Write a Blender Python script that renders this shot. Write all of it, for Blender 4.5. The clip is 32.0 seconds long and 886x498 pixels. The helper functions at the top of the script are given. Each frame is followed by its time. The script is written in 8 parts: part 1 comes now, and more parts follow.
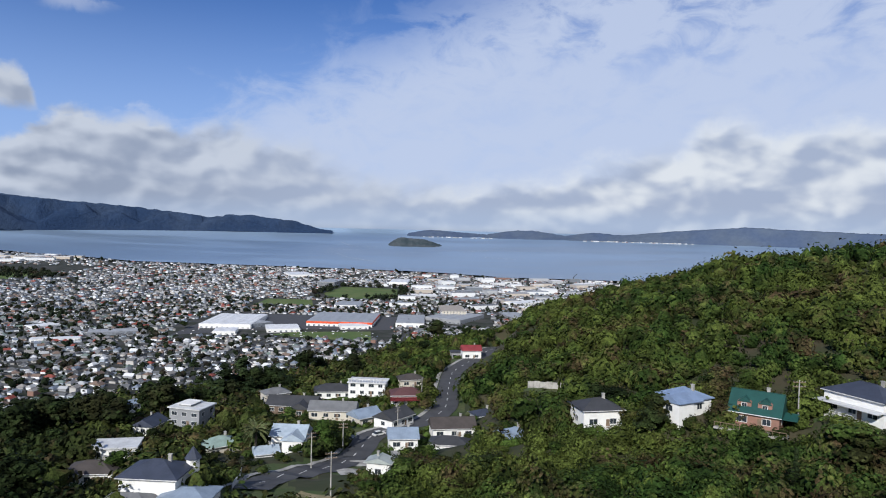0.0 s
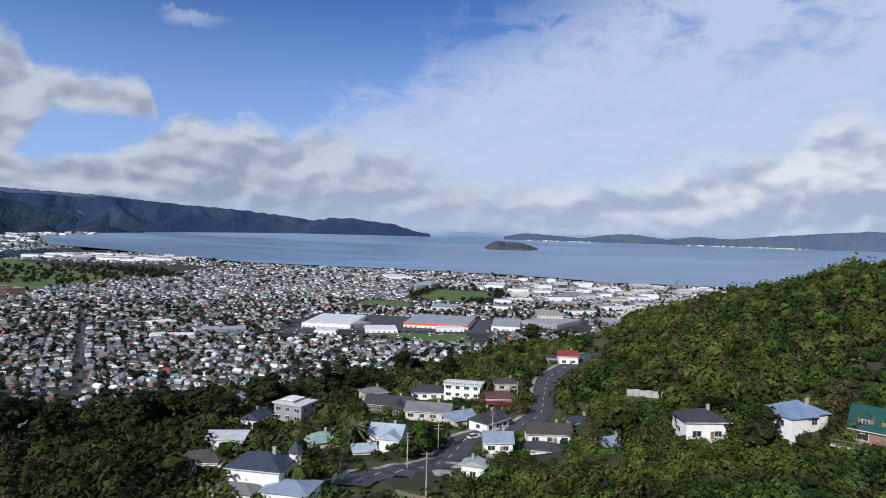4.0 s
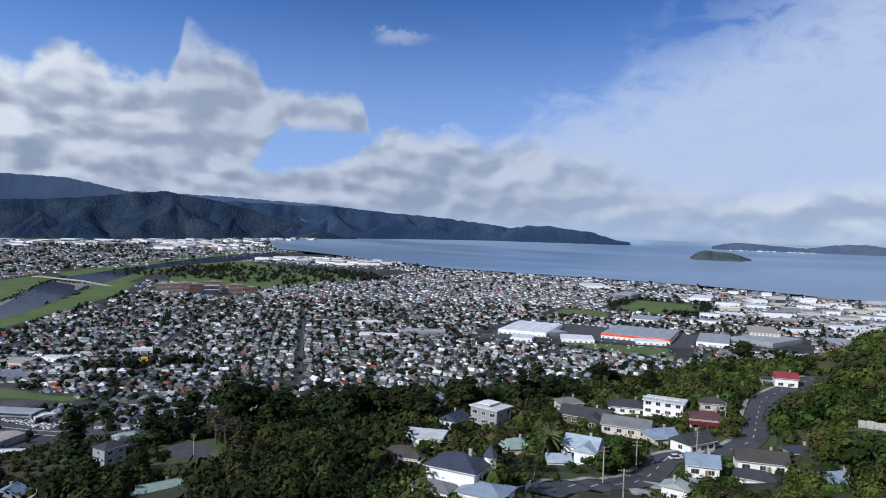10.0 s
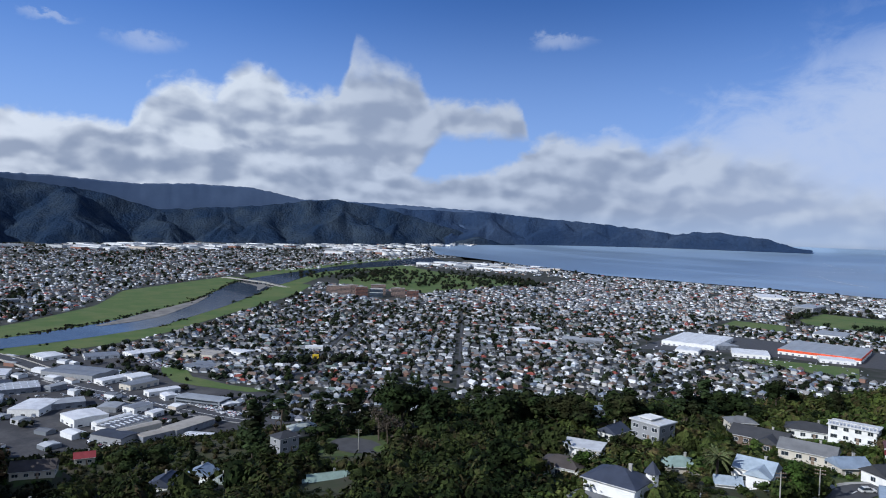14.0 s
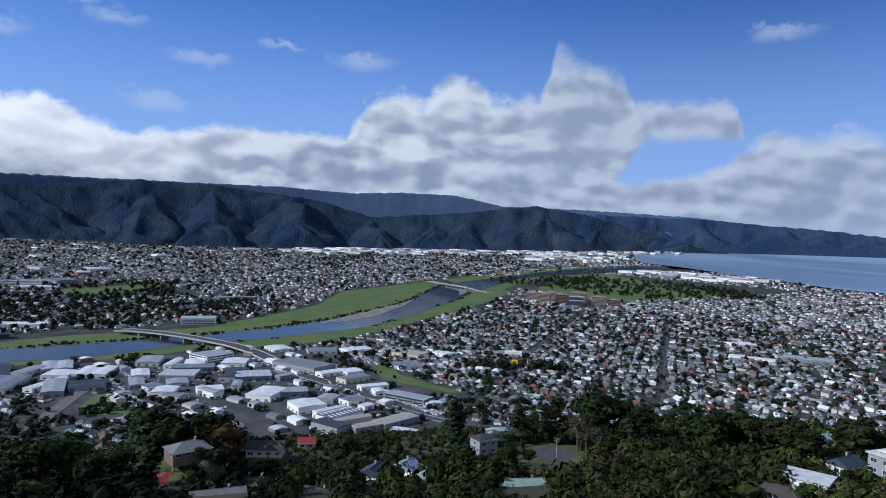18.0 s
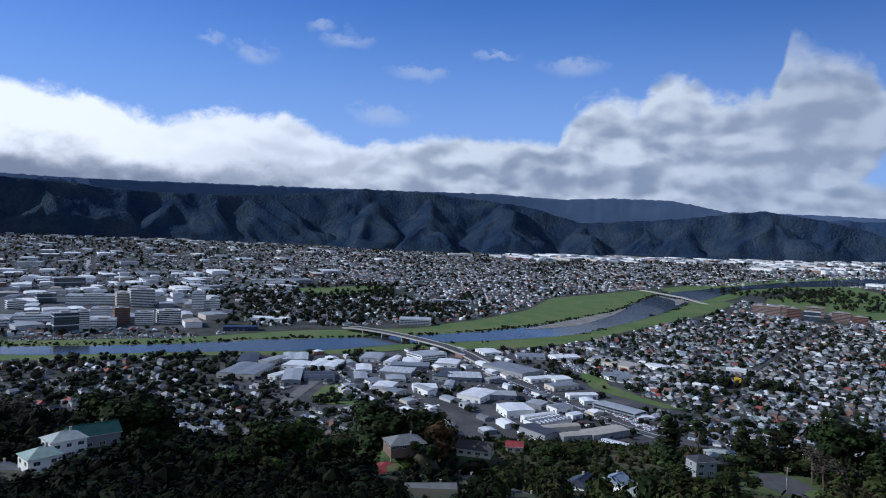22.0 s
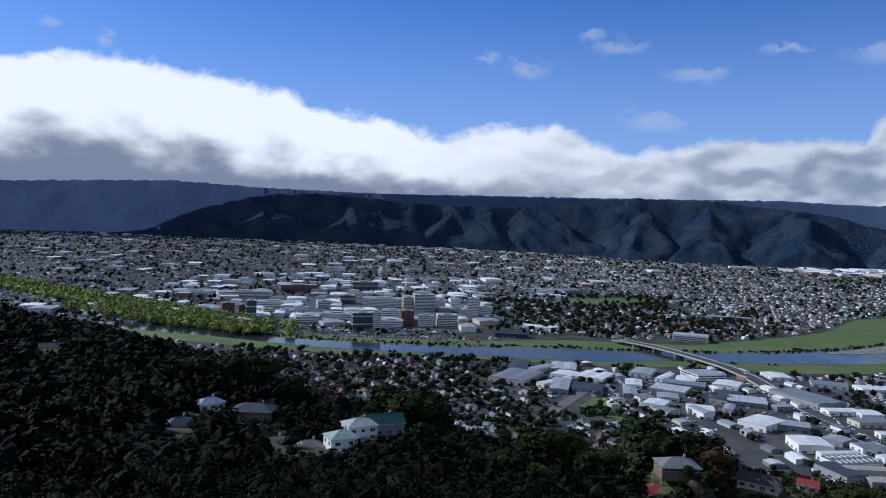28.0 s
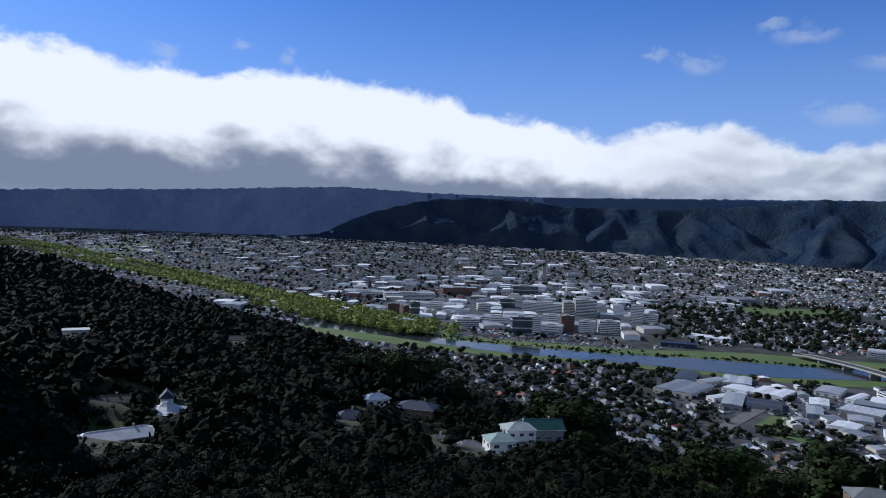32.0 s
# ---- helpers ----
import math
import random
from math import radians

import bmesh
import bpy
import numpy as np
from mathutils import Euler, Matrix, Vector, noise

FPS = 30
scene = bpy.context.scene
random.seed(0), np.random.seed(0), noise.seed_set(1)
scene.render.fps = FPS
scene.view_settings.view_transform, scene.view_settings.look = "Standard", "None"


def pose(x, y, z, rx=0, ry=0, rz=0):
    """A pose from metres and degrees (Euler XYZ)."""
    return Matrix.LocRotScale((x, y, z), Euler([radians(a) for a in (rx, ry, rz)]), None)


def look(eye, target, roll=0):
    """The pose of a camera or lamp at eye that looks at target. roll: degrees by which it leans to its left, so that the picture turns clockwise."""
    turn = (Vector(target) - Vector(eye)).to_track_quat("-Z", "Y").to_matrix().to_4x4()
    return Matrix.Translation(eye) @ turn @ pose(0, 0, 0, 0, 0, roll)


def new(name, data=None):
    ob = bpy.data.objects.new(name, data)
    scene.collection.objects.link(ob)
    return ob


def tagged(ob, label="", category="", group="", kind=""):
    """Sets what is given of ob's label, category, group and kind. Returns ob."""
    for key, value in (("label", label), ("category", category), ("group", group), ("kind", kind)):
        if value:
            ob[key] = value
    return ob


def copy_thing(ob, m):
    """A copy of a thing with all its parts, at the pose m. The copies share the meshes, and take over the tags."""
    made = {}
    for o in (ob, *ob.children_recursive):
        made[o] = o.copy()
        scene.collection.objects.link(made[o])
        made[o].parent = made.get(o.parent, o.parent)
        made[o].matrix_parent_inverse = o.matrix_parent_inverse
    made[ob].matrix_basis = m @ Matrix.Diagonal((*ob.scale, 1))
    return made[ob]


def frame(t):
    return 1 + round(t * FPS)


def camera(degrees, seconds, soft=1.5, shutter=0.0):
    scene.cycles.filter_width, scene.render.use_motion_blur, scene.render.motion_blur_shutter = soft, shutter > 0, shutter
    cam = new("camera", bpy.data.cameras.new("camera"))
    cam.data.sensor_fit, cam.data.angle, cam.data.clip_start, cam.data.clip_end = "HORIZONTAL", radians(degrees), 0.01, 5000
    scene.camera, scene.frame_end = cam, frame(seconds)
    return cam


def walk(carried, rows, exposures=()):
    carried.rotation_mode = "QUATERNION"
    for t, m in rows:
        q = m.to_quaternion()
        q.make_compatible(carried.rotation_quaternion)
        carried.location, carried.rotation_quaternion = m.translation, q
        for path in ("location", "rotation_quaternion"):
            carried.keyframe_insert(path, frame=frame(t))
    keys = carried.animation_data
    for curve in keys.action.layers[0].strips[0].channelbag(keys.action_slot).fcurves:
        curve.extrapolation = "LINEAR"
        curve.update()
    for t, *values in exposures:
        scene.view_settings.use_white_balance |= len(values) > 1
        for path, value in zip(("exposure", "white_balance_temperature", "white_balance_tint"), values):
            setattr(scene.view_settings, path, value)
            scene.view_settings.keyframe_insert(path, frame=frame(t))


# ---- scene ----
# ---- camera and its way: a slow turn to the left on one spot, high over the hillside ----
EYE = (0.0, 0.0, 130.0)
cam = camera(65.1, 32.0, soft=1.05)
# seconds, heading (degrees left of +Y), pitch, lean
TURN = [
    (0, -0.06, -2.01, 1.45), (1, 1.5, -2.05, 1.49), (2, 3.36, -2.03, 1.51), (3, 5.56, -2.0, 1.54), (3.5, 6.73, -1.97, 1.54),
    (5.5, 11.4, -1.9, 1.64), (6.5, 14.07, -1.84, 1.72), (7.5, 16.82, -1.82, 1.8), (8.5, 19.63, -1.78, 1.78), (9.5, 22.59, -1.77, 1.79),
    (10.5, 25.53, -1.77, 1.8), (11.5, 28.7, -1.74, 1.81), (12.5, 32.08, -1.74, 1.85), (13.5, 35.37, -1.69, 1.87),
]
TURN += [
    (15.5, 42.48, -1.66, 1.88), (16.5, 46.65, -1.63, 1.97), (17.5, 51.14, -1.64, 1.93), (18.5, 55.72, -1.68, 2.01), (19.5, 60.11, -1.73, 2.06),
    (20.5, 64.47, -1.73, 2.09), (21.5, 68.57, -1.74, 2.05), (22.5, 72.74, -1.73, 2.14), (23.5, 76.82, -1.74, 2.14), (24.5, 80.4, -1.72, 2.06),
    (25.5, 83.74, -1.7, 2.11), (27.5, 90.77, -1.67, 2.08), (28.5, 94.45, -1.69, 2.05), (29.5, 97.82, -1.69, 2.06), (30.5, 101.04, -1.73, 2.09),
    (31.5, 104.21, -1.78, 2.1), (32, 105.8, -1.83, 2.11),
]


def heading(az, el):
    a, e = radians(az), radians(el)
    return Vector((-math.sin(a) * math.cos(e), math.cos(a) * math.cos(e), math.sin(e)))


walk(cam, [(t, look(EYE, Vector(EYE) + 100 * heading(a, p), r)) for t, a, p, r in TURN],
     exposures=[(0, -0.05, 6350, 10), (8, -0.1, 6100, 10), (14, -0.15, 5900, 10), (22, -0.25, 5650, 10), (32, -0.3, 5750, 10)])

# ---- sun and sky ----
SUN_AZ, SUN_EL = 160.0, 32.0
SKY_TINT = (0.046, 0.070, 0.115)
sun_data = bpy.data.lights.new("sun", "SUN")
sun_data.energy, sun_data.angle, sun_data.color = 5.0, radians(0.6), (1.0, 0.955, 0.88)
sun = new("sun", sun_data)
sun.matrix_world = look(heading(SUN_AZ, SUN_EL) * 400, (0, 0, 0))

world = bpy.data.worlds.new("sky")
scene.world = world
world.use_nodes = True
WN = world.node_tree
WN.nodes.clear()


class Graph:
    """Short hand for building node trees."""

    def __init__(self, tree):
        self.tree = tree

    def add(self, kind):
        return self.tree.nodes.new(kind)

    def put(self, socket, value):
        if isinstance(value, bpy.types.NodeSocket):
            self.tree.links.new(value, socket)
        elif value is not None:
            socket.default_value = value

    def math(self, op, a, b=None, c=None, clamp=False):
        n = self.add("ShaderNodeMath")
        n.operation, n.use_clamp = op, clamp
        for i, v in enumerate((a, b, c)):
            if v is not None:
                self.put(n.inputs[i], v)
        return n.outputs[0]

    def band(self, v, lo, hi, out_lo=0.0, out_hi=1.0, smooth=True):
        n = self.add("ShaderNodeMapRange")
        n.interpolation_type = "SMOOTHSTEP" if smooth else "LINEAR"
        for i, s in enumerate((v, lo, hi, out_lo, out_hi)):
            self.put(n.inputs[i], s)
        return n.outputs[0]

    def noise(self, vec, scale, detail=6.0, rough=0.55, distort=0.0):
        n = self.add("ShaderNodeTexNoise")
        if vec is not None:
            self.put(n.inputs["Vector"], vec)
        n.inputs["Scale"].default_value, n.inputs["Detail"].default_value = scale, detail
        n.inputs["Roughness"].default_value, n.inputs["Distortion"].default_value = rough, distort
        return n.outputs["Fac"]

    def vec(self, x, y, z=0.0):
        n = self.add("ShaderNodeCombineXYZ")
        for i, v in enumerate((x, y, z)):
            self.put(n.inputs[i], v)
        return n.outputs[0]

    def mix(self, fac, a, b, blend="MIX"):
        n = self.add("ShaderNodeMix")
        n.data_type, n.blend_type = "RGBA", blend
        self.put(n.inputs[0], fac)
        self.put(n.inputs[6], a if isinstance(a, bpy.types.NodeSocket) else (*a[:3], 1))
        self.put(n.inputs[7], b if isinstance(b, bpy.types.NodeSocket) else (*b[:3], 1))
        return n.outputs[2]

    def ramp(self, fac, stops, interp="LINEAR"):
        n = self.add("ShaderNodeValToRGB")
        n.color_ramp.interpolation = interp
        e = n.color_ramp.elements
        while len(e) < len(stops):
            e.new(0.5)
        for s, (p, c) in zip(e, stops):
            s.position = p
            s.color = (*c, 1) if isinstance(c, tuple) else (c, c, c, 1)
        self.put(n.inputs[0], fac)
        return n.outputs["Color"]


LOW_SOUTH = [(-58, 8.0), (-32, 8.1), (-29.5, 8.4), (-27, 7.8), (-25.2, 7.3), (-23.3, 8.8), (-20.5, 8.3), (-18.5, 6.6), (-14.7, 5.6), (-12.5, 5.4), (-9.5, 4.0), (-5, 3.7), (3, 3.4), (8, 4.4), (11.5, 6.0), (13.2, 6.6), (16.5, 7.5), (18.8, 7.3),
             (20.9, 6.5), (22.3, 7.8), (25.4, 7.4), (28, 8.1), (30.3, 6.8), (33, 5.0), (38, 4.6), (44, 5.0), (50, 5.4)]
LOW_NORTH = [(50, 5.4), (56, 6.2), (59, 6.8), (62.9, 7.1), (67, 7.7), (70, 7.5), (74.5, 6.9), (79, 6.9), (81.2, 7.6), (83.5, 8.5), (88, 8.5), (92, 8.1), (95, 7.7), (99, 9.1), (103.6, 9.5), (106, 10.9), (110, 10.9), (113, 11.4), (120, 11.9), (122, 12.1),
             (125, 10.9), (129, 11.2), (132, 11.6), (142, 12.6), (160, 14.0)]
HEAPED = [(27, 0.0), (29.8, 6.0), (30.9, 9.7), (31.8, 10.4), (35, 10.2), (38.4, 10.9), (39.6, 12.4), (41.6, 13.2), (43.4, 14.0), (44.7, 15.2), (45.3, 12.4), (46.0, 11.0), (49.8, 10.9), (51, 11.8), (53, 12.6), (54.3, 11.7), (55.4, 10.4), (57, 11.3), (58.7, 10.9), (60.2, 10.0),
          (61.2, 8.4), (62.6, 4.0), (64, 0.0)]
# small loose clouds: heading, elevation, half width, half height
PUFFS = [(86.0, 12.9, 1.9, 0.75), (79.2, 14.6, 2.0, 0.7), (81.4, 15.5, 1.2, 0.5), (73.0, 12.4, 2.6, 0.6), (66.9, 13.9, 1.9, 0.4), (60.6, 13.1, 2.4, 0.8), (76.0, 8.9, 2.4, 0.9), (89.3, 13.8, 1.3, 0.5), (122.5, 13.5, 1.0, 0.45), (119.0, 12.8, 0.7, 0.6),
         (128.2, 12.4, 1.2, 0.8), (28.2, 15.0, 2.6, 0.7), (23.5, 7.4, 2.4, 0.9)]


def sky_tree():
    g = Graph(WN)
    sky = g.add("ShaderNodeTexSky")
    sky.sky_type, sky.sun_disc = "NISHITA", False
    sky.sun_elevation, sky.sun_rotation = radians(SUN_EL), radians(360 - SUN_AZ)
    sky.altitude, sky.air_density, sky.dust_density, sky.ozone_density = 100.0, 1.0, 0.3, 3.0
    way = g.add("ShaderNodeTexCoord").outputs["Generated"]
    sep = g.add("ShaderNodeSeparateXYZ")
    g.put(sep.inputs[0], way)
    x, y, z = sep.outputs
    el = g.math("MULTIPLY", g.math("ARCSINE", z), 57.2958)
    az = g.math("MULTIPLY", g.math("ARCTAN2", g.math("MULTIPLY", x, -1.0), y), 57.2958)

    def edge_of(rows, lo, hi):
        u = g.band(az, lo, hi, smooth=False)
        return g.math("MULTIPLY", g.ramp(u, [((a - lo) / (hi - lo), e / 25.0) for a, e in rows]), 25.0)

    def heap(dx, dy, seed=0.0):
        """Billows of two sizes, read a little aside by dx, dy degrees."""
        p = g.vec(g.math("DIVIDE", g.math("ADD", az, dx), 5.0), g.math("DIVIDE", g.math("ADD", el, dy), 3.6), seed)
        return g.noise(p, 1.0, 8.0, 0.58, 0.25)
    billow, aside = heap(0.0, 0.0), heap(0.55, 0.5)
    relief = g.math("SUBTRACT", billow, aside)

    def mass(dx, dy):
        return g.noise(g.vec(g.math("DIVIDE", g.math("ADD", az, dx), 4.6), g.math("DIVIDE", g.math("ADD", el, dy), 2.7), 4.0), 1.0, 2.5, 0.5, 0.2)
    lumps = mass(0.0, 0.0)
    round_relief = g.math("SUBTRACT", lumps, mass(0.8, 0.8))
    fine = g.noise(g.vec(g.math("DIVIDE", az, 1.7), g.math("DIVIDE", el, 1.3), 2.0), 1.0, 7.0, 0.6, 0.4)
    rag = g.math("ADD", g.math("MULTIPLY", g.math("SUBTRACT", billow, 0.5), 3.4), g.math("MULTIPLY", g.math("SUBTRACT", fine, 0.5), 1.5))
    near_sun = g.band(az, 60.0, 100.0)
    south = g.band(az, 34.0, 4.0)
    # the long low bank over the hills
    low = g.mix(g.band(az, 49.9, 50.1), g.vec(edge_of(LOW_SOUTH, -60.0, 50.0), 0, 0), g.vec(edge_of(LOW_NORTH, 50.0, 160.0), 0, 0))
    s2 = g.add("ShaderNodeSeparateXYZ")
    g.put(s2.inputs[0], low)
    top = s2.outputs[0]
    depth = g.math("ADD", g.math("SUBTRACT", top, el), rag)
    bank = g.band(depth, g.band(south, 0.0, 1.0, -0.3, -1.0), g.band(south, 0.0, 1.0, 0.8, 1.9))
    frac = g.math("DIVIDE", depth, g.math("MAXIMUM", top, 3.0))
    # the heaped cloud with its torn tip
    crest = edge_of(HEAPED, 27.0, 64.0)
    rag2 = g.math("ADD", g.math("MULTIPLY", g.math("SUBTRACT", billow, 0.5), 2.6), g.math("MULTIPLY", g.math("SUBTRACT", fine, 0.5), 2.2))
    depth2 = g.math("ADD", g.math("SUBTRACT", crest, el), rag2)
    under = g.math("ADD", g.math("SUBTRACT", el, g.band(az, 37.0, 41.0, 7.5, 3.0)), g.math("MULTIPLY", rag2, 0.7))
    heaped = g.math("MULTIPLY", g.math("MULTIPLY", g.band(depth2, -0.35, 1.1), g.band(under, -0.5, 0.8)), g.band(g.math("ABSOLUTE", g.math("SUBTRACT", az, 45.5)), 15.5, 18.5, 1.0, 0.0))
    heaped = g.math("MULTIPLY", heaped, g.band(g.math("ADD", el, g.math("MULTIPLY", fine, 4.0)), 13.0, 17.0, 1.0, 0.45))
    # light on crowns and shoulders that face the sun, grey bases
    def tone(f, deep, gain):
        v = g.math("ADD", 0.42, g.math("MULTIPLY", g.band(f, 0.0, 0.85), deep))
        v = g.math("SUBTRACT", v, g.math("MULTIPLY", round_relief, gain))
        v = g.math("SUBTRACT", v, g.math("MULTIPLY", relief, gain * 0.30))
        v = g.math("SUBTRACT", v, g.math("MULTIPLY", g.math("SUBTRACT", lumps, 0.5), 0.7))
        return g.band(v, 0.0, 1.0)
    rim = g.band(depth, 0.1, 1.6, 0.35, 0.0)
    shade = g.math("SUBTRACT", tone(frac, 0.26, 2.4), rim, clamp=True)
    base_line = g.math("ADD", frac, g.math("ADD", g.math("MULTIPLY", g.math("SUBTRACT", lumps, 0.5), 0.42), g.math("MULTIPLY", relief, -0.25)))
    shade = g.math("ADD", g.math("MULTIPLY", shade, g.math("SUBTRACT", 1.0, near_sun)), g.math("MULTIPLY", g.band(base_line, 0.36, 0.66), near_sun))
    lit = g.mix(near_sun, g.mix(g.band(az, 8.0, -8.0), g.mix(g.band(az, 44.0, 58.0), (0.58, 0.635, 0.735), (0.74, 0.78, 0.84)), (0.76, 0.80, 0.85)), (1.12, 1.12, 1.14))
    dull = g.mix(near_sun, g.mix(south, (0.30, 0.355, 0.47), (0.40, 0.47, 0.62)), (0.26, 0.295, 0.39))
    puff = g.mix(shade, lit, dull)
    rim2 = g.band(depth2, 0.1, 1.8, 0.38, 0.0)
    shade2 = g.math("SUBTRACT", tone(g.math("DIVIDE", depth2, 9.0), 0.30, 2.6), rim2, clamp=True)
    puff2 = g.mix(shade2, g.mix(g.band(az, 42.0, 54.0), (0.56, 0.61, 0.70), (0.76, 0.80, 0.85)), (0.34, 0.395, 0.51))
    # high thin sheet towards the harbour, torn in streaks along its upper edge
    wisp = g.noise(g.vec(g.math("DIVIDE", g.math("ADD", az, g.math("MULTIPLY", el, 1.1)), 5.0), g.math("DIVIDE", g.math("SUBTRACT", el, g.math("MULTIPLY", az, 0.35)), 3.2), 7.0), 1.0, 9.0, 0.6, 0.5)
    edge = g.math("ADD", g.math("ADD", az, g.math("MULTIPLY", el, 2.0)), g.math("MULTIPLY", g.math("SUBTRACT", wisp, 0.5), 34.0))
    side = g.band(edge, 40.0, 24.0)
    sheet = g.math("MULTIPLY", side, g.band(wisp, 0.32, 0.56, g.band(el, 10.0, 16.0, 0.85, 0.35), 1.0))
    # loose puffs in the clear blue
    wob = g.add("ShaderNodeVectorMath")
    wob.operation = "ADD"
    g.put(wob.inputs[0], g.vec(az, el, 0.0))
    g.put(wob.inputs[1], g.vec(g.math("MULTIPLY", g.math("SUBTRACT", billow, 0.5), 3.0), g.math("MULTIPLY", g.math("SUBTRACT", fine, 0.5), 2.2), 0.0))
    few = None
    for a, e, wa, we in PUFFS:
        d = g.add("ShaderNodeVectorMath")
        d.operation = "MULTIPLY_ADD"
        g.put(d.inputs[0], wob.outputs[0])
        d.inputs[1].default_value, d.inputs[2].default_value = (1 / wa, 1 / we, 0), (-a / wa, -e / we, 0)
        n = g.add("ShaderNodeVectorMath")
        n.operation = "LENGTH"
        g.put(n.inputs[0], d.outputs[0])
        few = n.outputs["Value"] if few is None else g.math("MINIMUM", few, n.outputs["Value"])
    loose = g.math("MULTIPLY", g.band(g.math("ADD", few, g.math("MULTIPLY", g.math("SUBTRACT", fine, 0.5), 1.6)), 1.25, 0.1), 0.38)
    clear = g.mix(1.0, sky.outputs[0], SKY_TINT, "MULTIPLY")
    lift = g.math("ADD", g.band(az, 25.0, 65.0, 0.82, 1.22), g.band(az, 85.0, 115.0, 0.0, -0.10))
    lift = g.math("MULTIPLY", lift, g.band(el, 20.0, 75.0, 1.0, 0.6))
    clear = g.mix(1.0, clear, g.vec(lift, lift, lift), "MULTIPLY")
    c = g.mix(g.band(el, 20.0, 1.0, 0.0, 0.75), clear, (0.40, 0.56, 0.92))
    c = g.mix(loose, c, (0.66, 0.71, 0.82))
    c = g.mix(g.math("MULTIPLY", sheet, 0.9), c, (0.56, 0.64, 0.82))
    c = g.mix(heaped, c, puff2)
    c = g.mix(bank, c, puff)
    c = g.mix(g.band(el, 2.2, 0.2, 0.0, 0.5), c, (0.42, 0.53, 0.72))
    c = g.mix(g.band(el, 0.0, -2.0), c, (0.08, 0.09, 0.09))
    bg = g.add("ShaderNodeBackground")
    g.put(bg.inputs["Color"], c)
    bg.inputs["Strength"].default_value = 1.0
    out = g.add("ShaderNodeOutputWorld")
    WN.links.new(bg.outputs[0], out.inputs[0])


sky_tree()

# ---- materials ----


def material(name, color, rough=0.85, vary=0.25, scale=0.6, color2=None, island=0.0, bump=0.0, metal=0.0, fine=8.0, spec=0.3):
    """A rough surface with grain and stains at two scales; island: how far separate pieces differ."""
    m = bpy.data.materials.new(name)
    m.use_nodes = True
    g = Graph(m.node_tree)
    bsdf = m.node_tree.nodes["Principled BSDF"]
    geo = g.add("ShaderNodeNewGeometry")
    pos = geo.outputs["Position"]
    n1 = g.noise(pos, scale, 5.0, 0.6)
    n2 = g.noise(pos, scale * fine, 4.0, 0.6)
    second = color2 or tuple(v * 0.6 for v in color)
    base = g.mix(g.band(n1, 0.35, 0.68), color, second)
    amount = g.math("ADD", 1.0 - vary / 2, g.math("MULTIPLY", n2, vary))
    if island:
        amount = g.math("MULTIPLY", amount, g.band(geo.outputs["Random Per Island"], 0.0, 1.0, 1.0 - island, 1.0 + island, False))
    base = g.mix(1.0, base, g.vec(amount, amount, amount), "MULTIPLY")
    g.put(bsdf.inputs["Base Color"], base)
    bsdf.inputs["Roughness"].default_value, bsdf.inputs["Metallic"].default_value = rough, metal
    bsdf.inputs["Specular IOR Level"].default_value = spec
    if bump:
        b = g.add("ShaderNodeBump")
        b.inputs["Strength"].default_value, b.inputs["Distance"].default_value = bump, 0.3 / scale
        g.put(b.inputs["Height"], n2)
        g.put(bsdf.inputs["Normal"], b.outputs[0])
    return m


def palette(name, stops, rough=0.7, scale=0.5, vary=0.25, per="island", spec=0.3):
    """One material whose colour is drawn from a list, piece by piece."""
    m = bpy.data.materials.new(name)
    m.use_nodes = True
    g = Graph(m.node_tree)
    bsdf = m.node_tree.nodes["Principled BSDF"]
    geo = g.add("ShaderNodeNewGeometry")
    pick = geo.outputs["Random Per Island"] if per == "island" else g.add("ShaderNodeObjectInfo").outputs["Random"]
    total = sum(w for w, _ in stops)
    at, rows = 0.0, []
    for w, c in stops:
        rows.append((at / total, c))
        at += w
    col = g.ramp(pick, rows, "CONSTANT")
    n = g.noise(geo.outputs["Position"], scale, 5.0, 0.6)
    k = g.math("ADD", 1.0 - vary / 2, g.math("MULTIPLY", n, vary))
    g.put(bsdf.inputs["Base Color"], g.mix(1.0, col, g.vec(k, k, k), "MULTIPLY"))
    bsdf.inputs["Roughness"].default_value, bsdf.inputs["Specular IOR Level"].default_value = rough, spec
    return m


